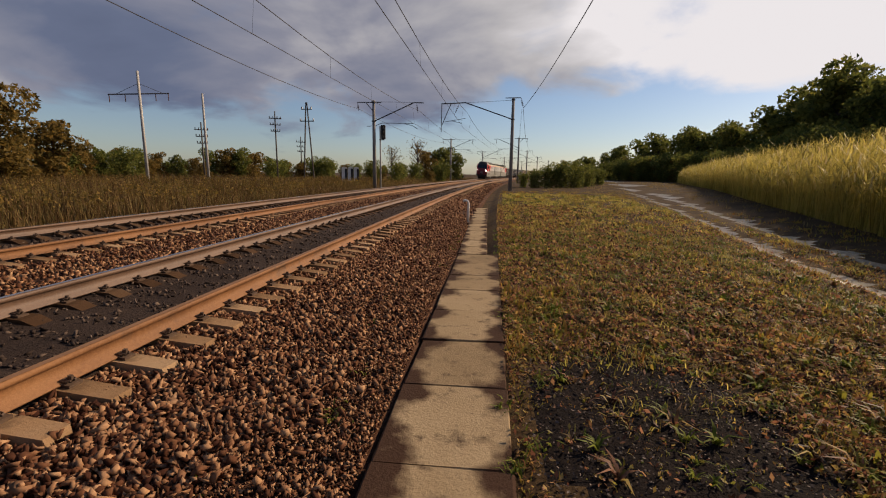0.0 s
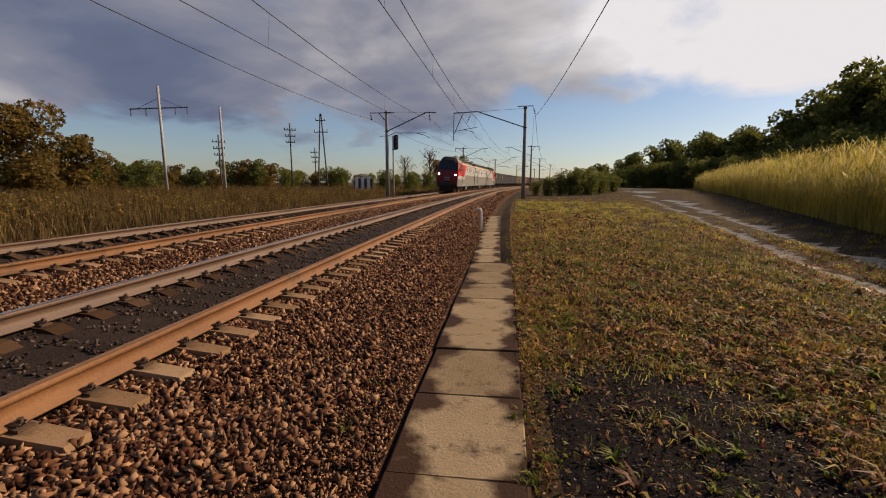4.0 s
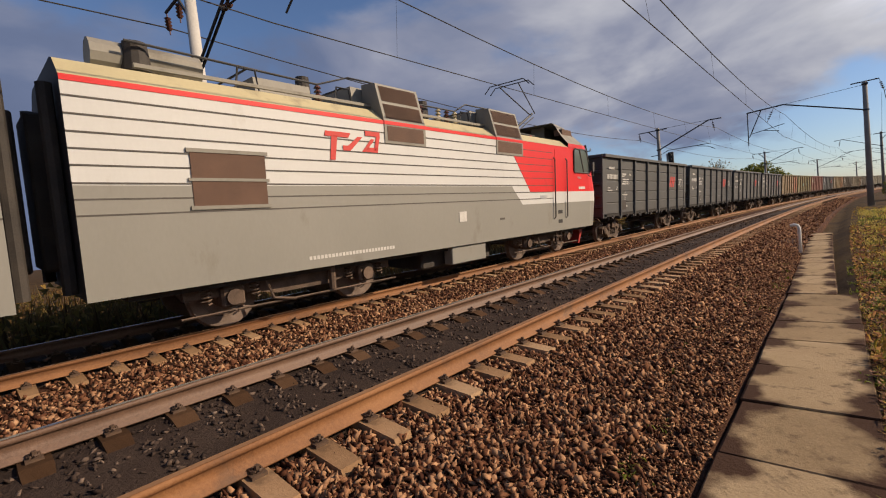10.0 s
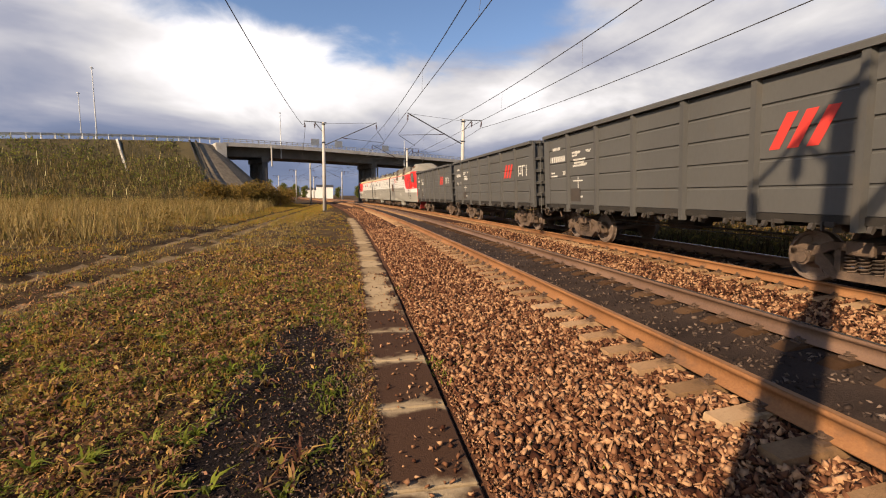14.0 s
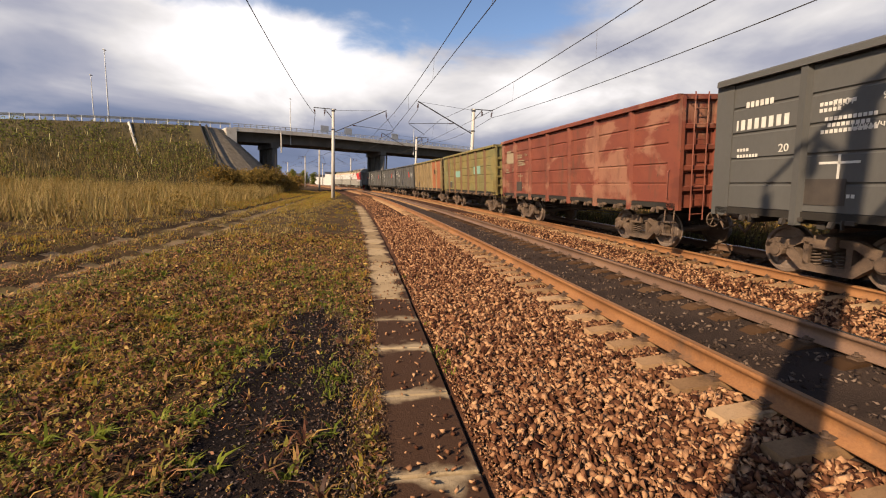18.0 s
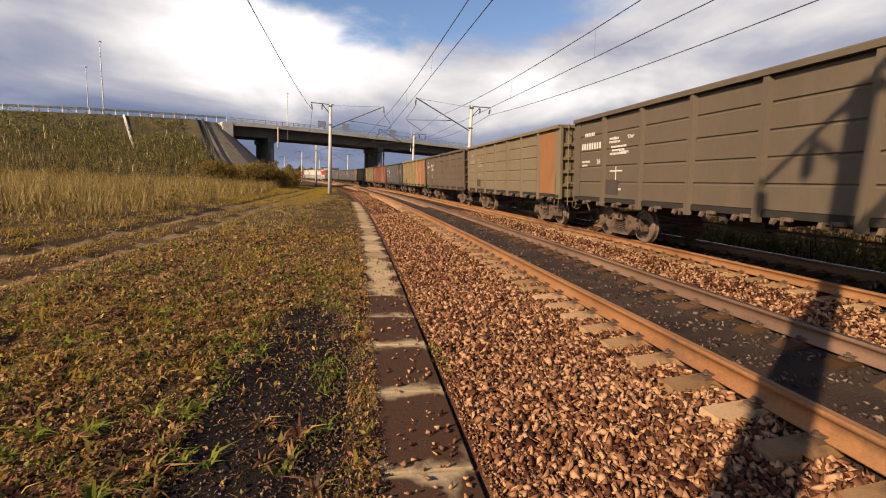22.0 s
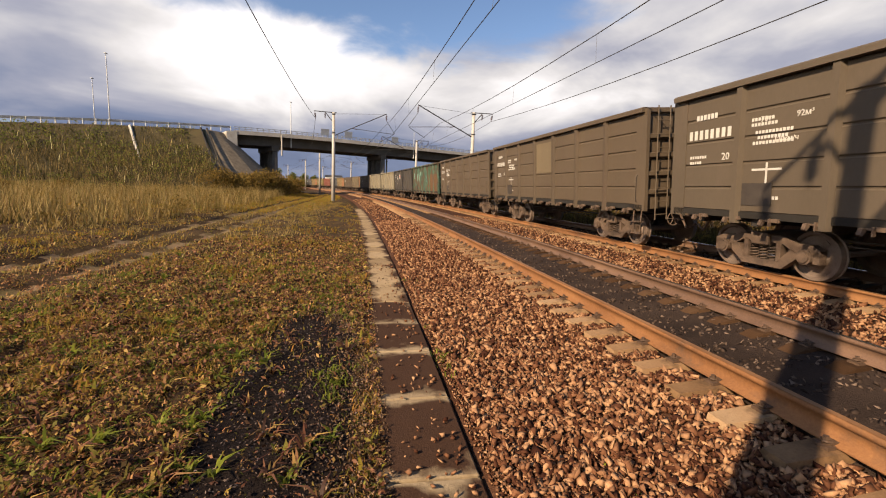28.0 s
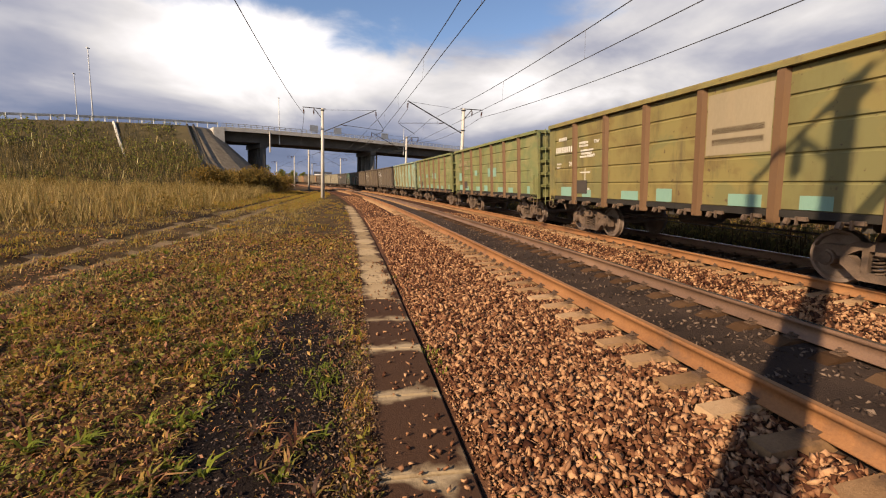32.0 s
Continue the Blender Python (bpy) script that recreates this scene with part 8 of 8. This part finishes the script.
    keep = field_side(x, y, 3.6, 60) & (np.abs(np.abs(x - road_line(y)) - 0.85) > 0.3)
    x, y = x[keep], y[keep]
    m = len(x)
    sow("verge_grass", GRASS["short"], x, y, 0.07 + 0.17 * rng.rand(m), 0.022 + 0.035 * rng.rand(m), 0.4 + 1.0 * rng.rand(m), rng, "short olive and tan grass on the verge towards the bridge", simple=True)
    # tufts standing out of the mown verge where the line comes from
    for kind, count, hi, label in (("reed", 22000, 0.17, "golden tufts of grass on the verge"), ("leafy", 12000, 0.13, "green tufts of weeds on the verge")):
        x, y = clumped(count, -0.5, 11, 3, 42, rng, 0.13, 30)
        keep = field_side(x, y, 3.7, 13) & (np.abs(np.abs(x - road_line(y)) - 0.85) > 0.4)
        x, y = x[keep], y[keep]
        m = len(x)
        sow("verge_tufts", GRASS[kind], x, y, (0.05 + (hi - 0.05) * rng.rand(m)) * np.interp(y, [3, 12, 40], [0.8, 1.1, 1.5]), (0.006 + 0.008 * rng.rand(m)) * np.interp(y, [3, 12, 40], [1.0, 1.6, 3.0]), 0.4 + 1.1 * rng.rand(m), rng, label)
    # weeds on the bank itself
    n = 42000
    t = rng.rand(n)
    u = 29.3 + 1.4 * np.sin(t * 9) + 121 * rng.rand(n)
    z = np.array([road_z(q) for q in u]) - 0.1
    run = (z + 0.7) * 1.55
    v = -0.9 - (run + 2.1) * t
    zz = np.interp(t, [0, 0.5, 1], [1, 0.47, 0]) * z + np.interp(t, [0, 0.5, 1], [0, -0.2, -0.75])
    x, y = B0.x + BU.x * u + BN.x * v, B0.y + BU.y * u + BN.y * v
    hh = (0.35 + 0.8 * rng.rand(n)) * np.interp(t, [0, 0.12, 0.4], [0.35, 0.7, 1.1])
    sow("bank_weeds", GRASS["bank"], x, y, hh * 0.8, 0.03 + 0.04 * rng.rand(n), 0.5 + 1.2 * rng.rand(n), rng, "brown and green weeds covering the embankment", z=zz, simple=True)
    k = rng.choice(n, 26000)
    cc = np.stack([x[k], y[k], zz[k] + 0.25 + 0.3 * rng.rand(len(k))], 1)
    keep = bump_field(x[k], y[k], 9.0, 81) + 0.4 * rng.rand(len(k)) > 0.0
    V, F = leaf_cloud(cc[keep], np.full(keep.sum(), 0.35), 20000, 0.15, rng)
    tagged(link_mesh("bank_shrubs", fast_mesh("bank_shrubs", V, F), LEAF["green"]), "low green shrubs spread over the embankment", "shrubs", kind="stuff")
    k = np.where(rng.rand(n) < np.interp(t, [0.3, 0.55, 1.0], [0.05, 0.6, 1.0]))[0]
    sow("bank_grass", GRASS["dry"], x[k] + rng.normal(0, 0.3, len(k)), y[k] + rng.normal(0, 0.3, len(k)), 0.6 + 0.8 * rng.rand(len(k)), 0.025 + 0.03 * rng.rand(len(k)), 0.3 + 0.9 * rng.rand(len(k)), rng, "golden dry grass on the lower half of the embankment", z=zz[k], simple=True)
    # pale seed heads standing on the bank
    k = rng.choice(n, 420)
    k = k[(t[k] > 0.25) & (u[k] < 70)]
    sow("seed_heads", GRASS["plume"], x[k], y[k], np.full(len(k), 0.8) + 0.4 * rng.rand(len(k)), np.full(len(k), 0.07), 0.2 + 0.3 * rng.rand(len(k)), rng, "pale feathery seed heads on the bank", z=zz[k] + 0.5)
    # weeds beyond the far track
    n = 70000
    y = rng.uniform(-40, 150, n)
    y = np.where(rng.rand(n) < 0.6, rng.uniform(0, 70, n), y)
    o = 10.3 + 34 * rng.rand(n) ** 1.7
    x = line_x(y) - o
    hmul = np.interp(o, [10.3, 12.0, 16, 40], [0.22, 0.55, 1.0, 1.0]) * (0.75 + 0.35 * bump_field(x, y, 7.0, 41)) * np.interp(y, [3, 14], [0.12, 1.0])
    sow("tall_weeds", GRASS["weed"], x, y, (0.9 + 1.3 * rng.rand(n)) * hmul, 0.03 + 0.05 * rng.rand(n), 0.3 + 1.2 * rng.rand(n), rng, "tall reddish-brown autumn weeds beyond the far track", simple=True)
    k = rng.choice(n, 5200)
    k = k[(o[k] > 12.5) & (y[k] > 6) & (bump_field(x[k], y[k], 5.0, 91) > -0.2)]
    cc = np.stack([x[k], y[k], ground_z(x[k], y[k]) + 0.5 + 0.9 * rng.rand(len(k)) * hmul[k]], 1)
    V, F = leaf_cloud(cc, 0.3 + 0.25 * rng.rand(len(k)), 36000, 0.085, rng)
    tagged(link_mesh("weed_bushes", fast_mesh("weed_bushes", V, F), LEAF["autumn"]), "bushy brown and yellow weeds beyond the far track", "shrubs", kind="stuff")
    n = 16000
    y = rng.uniform(8, 110, n)
    o = 11.5 + 20 * rng.rand(n) ** 1.5
    x = line_x(y) - o
    sow("tall_dry_grass", GRASS["dry"], x, y, (0.6 + 0.9 * rng.rand(n)) * np.interp(o, [11.5, 16], [0.6, 1.0]), 0.02 + 0.03 * rng.rand(n), 0.2 + 0.5 * rng.rand(n), rng, "dry straw-coloured grass among the weeds beyond the far track", simple=True)
    # a thick stand of weeds close behind the far track where the line leaves
    n = 15000
    y = rng.uniform(-85, 5, n)
    o = 10.0 + 4.5 * rng.rand(n) ** 1.4
    x = line_x(y) - o
    hh = (0.8 + 0.9 * rng.rand(n)) * np.interp(o, [10.0, 11.0], [0.6, 1.0])
    sow("tall_weeds", GRASS["weed"], x, y, hh, 0.04 + 0.05 * rng.rand(n), 0.3 + 1.0 * rng.rand(n), rng, "thick brown weeds close behind the far track", simple=True)
    k = rng.choice(n, 2600)
    cc = np.stack([x[k], y[k], ground_z(x[k], y[k]) + hh[k] * (0.25 + 0.6 * rng.rand(len(k)))], 1)
    V, F = leaf_cloud(cc, 0.25 + 0.25 * rng.rand(len(k)), 30000, 0.09, rng)
    tagged(link_mesh("weed_bushes", fast_mesh("weed_bushes", V, F), LEAF["autumn"]), "bushy weeds close behind the far track", "shrubs", kind="stuff")
    # reeds on the field side
    n = 62000
    y = 4 + 95 * rng.rand(n) ** 1.5
    x0 = np.interp(y, [4, 12, 32, 60, 110], [11.2, 11.6, 17.9, 27, 44])
    x = x0 + 26 * rng.rand(n) ** 1.6
    hmul = np.interp(x - x0, [0, 1.0, 4.0], [0.55, 0.85, 1.0]) * (0.9 + 0.18 * bump_field(x, y, 5.0, 51))
    h = (2.9 + 1.7 * rng.rand(n)) * hmul
    sow("reeds", GRASS["reed"], x, y, h, 0.025 + 0.035 * rng.rand(n), 0.12 + 0.45 * rng.rand(n), rng, "dense tall sunlit reeds at the edge of the field", simple=True)
    k = rng.choice(n, 34000)
    f = 0.25 + 0.7 * rng.rand(len(k)) ** 0.7
    sow("reed_leaves", GRASS["reed"], x[k], y[k], 0.35 + 0.45 * rng.rand(len(k)), 0.035 + 0.035 * rng.rand(len(k)), 1.0 + 1.2 * rng.rand(len(k)), rng, "long drooping yellow-green leaves of the reeds", z=ground_z(x[k], y[k]) + h[k] * f)
    k = rng.choice(n, 2600)
    sow("reed_plumes", GRASS["plume"], x[k], y[k], np.full(len(k), 0.35) + 0.2 * rng.rand(len(k)), np.full(len(k), 0.05), 0.3 + 0.5 * rng.rand(len(k)), rng, "pale plumes on top of the reeds", z=ground_z(x[k], y[k]) + h[k] * 0.86)
    # rough grass round the road edges and further field
    n = 26000
    x, y = clumped(n, 5, 42, 2, 95, rng, 0.3, 22)
    x0 = np.interp(y, [4, 12, 32, 60, 110], [11.2, 11.6, 17.9, 27, 44])
    keep = (x < x0 + 1.0) & (x - line_x(y) > 6.5 + 0.03 * y) & (np.abs(x - road_line(y)) > 1.6)
    x, y = x[keep], y[keep]
    m = len(x)
    sow("rough_grass", GRASS["dry"], x, y, 0.10 + 0.16 * rng.rand(m), 0.015 + 0.025 * rng.rand(m), 0.3 + 0.8 * rng.rand(m), rng, "rough yellowing grass beside the dirt road", simple=True)


sow_all()


# ---------------------------------------------------------------- ballast stones
def stones(name, mat, s, off, z, size, rng, label, fine=False):
    """Angular chips: six-cornered, the fine ones four-cornered, squeezed and turned at random."""
    n = len(s)
    lx, ly = np.interp(s, LINE_S, LINE[:, 0]), np.interp(s, LINE_S, LINE[:, 1])
    la = np.interp(s, LINE_S, LINE[:, 2])
    c = np.stack([lx - np.cos(la) * off, ly + np.sin(la) * off, z], 1)
    sq = np.stack([0.9 + 0.6 * rng.rand(n), 0.6 + 0.5 * rng.rand(n), 0.4 + 0.4 * rng.rand(n)], 1)[:, None, :]
    if fine:
        K = 4
        base = np.array([(1, 1, 1), (1, -1, -1), (-1, 1, -1), (-1, -1, 1)], float) * 0.8
        f = np.array([(0, 1, 2), (0, 3, 1), (0, 2, 3), (1, 3, 2)])
    else:
        K = 6
        base = np.array([(1, 0.7, 0), (-0.8, 1, 0.2), (-1, -0.6, 0), (0.9, -1, -0.2), (0.2, 0.1, 1), (-0.1, 0, -1)], float)
        f = np.array([(0, 1, 4), (1, 2, 4), (2, 3, 4), (3, 0, 4), (1, 0, 5), (2, 1, 5), (3, 2, 5), (0, 3, 5)])
    P8 = (base[None] * (0.55 + 0.75 * rng.rand(n, K, 3)) + 0.25 * rng.normal(size=(n, K, 3))) * (size * 0.58)[:, None, None] * sq
    q = rng.normal(size=(n, 4))
    q /= np.linalg.norm(q, axis=1)[:, None]
    w, x, y, zq = q.T
    R = np.stack([np.stack([1 - 2 * (y * y + zq * zq), 2 * (x * y - zq * w), 2 * (x * zq + y * w)], 1), np.stack([2 * (x * y + zq * w), 1 - 2 * (x * x + zq * zq), 2 * (y * zq - x * w)], 1), np.stack([2 * (x * zq - y * w), 2 * (y * zq + x * w), 1 - 2 * (x * x + y * y)], 1)], 1)
    V = (np.einsum("nij,nkj->nki", R, P8) + c[:, None]).reshape(-1, 3)
    F = (np.arange(n)[:, None, None] * K + f[None]).reshape(-1, 3)
    tagged(link_mesh(name, fast_mesh(name, V, F), mat), label, "ballast", kind="stuff")


M["dull_stone"] = surface("dull_stone", [(0.05, 0.03, 0.018), (0.10, 0.06, 0.036), (0.17, 0.11, 0.07), (0.26, 0.18, 0.12)], 2.2, 0.85, 0.12, fine=50, island=0.6, use_pos=True, spec=0.1)


def lay_stones():
    rng = np.random.RandomState(9)

    def zone(n, s0, s1, prof, size, pick=None, lift=0.35, focus=0.0):
        s = rng.uniform(s0, s1, n)
        if focus:
            s = np.where(rng.rand(n) < 0.55, np.clip(rng.normal(0, focus, n), s0, s1), s)
        P_ = np.array(prof)
        o = rng.uniform(P_[0, 0], P_[-1, 0], n)
        if pick:
            k = pick(s, o)
            s, o = s[k], o[k]
        size = size * (0.6 + 0.8 * rng.rand(len(s))) * np.interp(np.abs(s), [0, 12, 60], [1.0, 1.1, 1.9])
        return s, o, np.interp(o, P_[:, 0], P_[:, 1]) + size * lift * (rng.rand(len(s)) - 0.2), size

    def off_sleeper(half):
        def f(s, o):
            ph = (s - 0.22 + 0.24825) % 0.4965 - 0.24825
            return np.abs(ph) > half
        return f

    def shoulder(s, o):
        ph = (s - 0.22 + 0.24825) % 0.4965 - 0.24825
        return (o < -0.60) | (np.abs(ph) > 0.12) | (rng.rand(len(s)) < 0.06)

    def shoulder_near(s, o):
        return shoulder(s, o) & ((s < 0.5) | (o > -1.75 + 0.25 * np.sin(s * 1.3)) | (rng.rand(len(s)) < 0.16))

    a = zone(72000, -24, 34, [(-2.36, -0.425), (-1.9, -0.40), (-1.3, -0.365), (-0.85, -0.32), (-0.60, -0.285), (-0.09, -0.26)], 0.044, shoulder_near, lift=0.75, focus=5.5)
    b = zone(10000, -60, 90, [(-2.3, -0.42), (-0.7, -0.30)], 0.045, lambda s, o: (s < -16) | (s > 22))
    fine = zone(44000, -10, 18, [(-2.45, -0.425), (-1.4, -0.38)], 0.023, focus=5)
    stones("ballast_stones", M["stone"], *[np.concatenate(v) for v in zip(a, b)], rng, "loose angular reddish crushed stones on the shoulder")
    stones("ballast_chips", M["stone"], *fine, rng, "fine reddish stone chips at the foot of the shoulder", fine=True)
    stones("ballast_stones", M["oily_stone"], *zone(8000, -22, 40, [(0.09, -0.215), (0.45, -0.18), (0.8, -0.165), (1.15, -0.145), (1.5, -0.10)], 0.036, lambda s, o: off_sleeper(0.11)(s, o) | (rng.rand(len(s)) < 0.10), focus=7), rng, "dark oily stones between the rails")
    def mid(s, o):
        ph = (s - 0.42 + 0.24825) % 0.4965 - 0.24825
        return (o < 4.60) | (np.abs(ph) > 0.12)
    stones("ballast_stones", M["stone"], *zone(24000, -26, 40, [(1.68, -0.11), (2.25, -0.08), (2.9, -0.185), (4.0, -0.255), (4.55, -0.265), (5.1, -0.25)], 0.048, mid, lift=0.75, focus=9), rng, "crushed reddish stones between the two tracks")
    stones("ballast_stones", M["oily_stone"], *zone(4000, -20, 70, [(5.28, -0.245), (6.0, -0.18), (6.72, -0.13)], 0.07, None), rng, "dark oily stones under the passing train")
    # stones and crumbs strayed onto the slabs
    n = 300
    s = -1.0 - 9.5 * rng.rand(n) ** 1.2
    o = -2.57 - 0.42 * rng.rand(n) ** 1.7
    stones("strayed_stones", M["stone"], s, o, np.full(n, -0.385), 0.014 + 0.026 * rng.rand(n), rng, "stray stones lying on the concrete slabs")
    n = 12000
    s = -0.8 - 24 * rng.rand(n) ** 2.0
    o = -3.06 - 0.75 * np.abs(rng.normal(0, 0.5, n))
    stones("path_gravel", M["dull_stone"], s, o, np.full(n, -0.41) + 0.02 * rng.rand(n), 0.007 + 0.017 * rng.rand(n), rng, "grey-brown gravel along the grass side of the path", fine=True)


lay_stones()


motions()
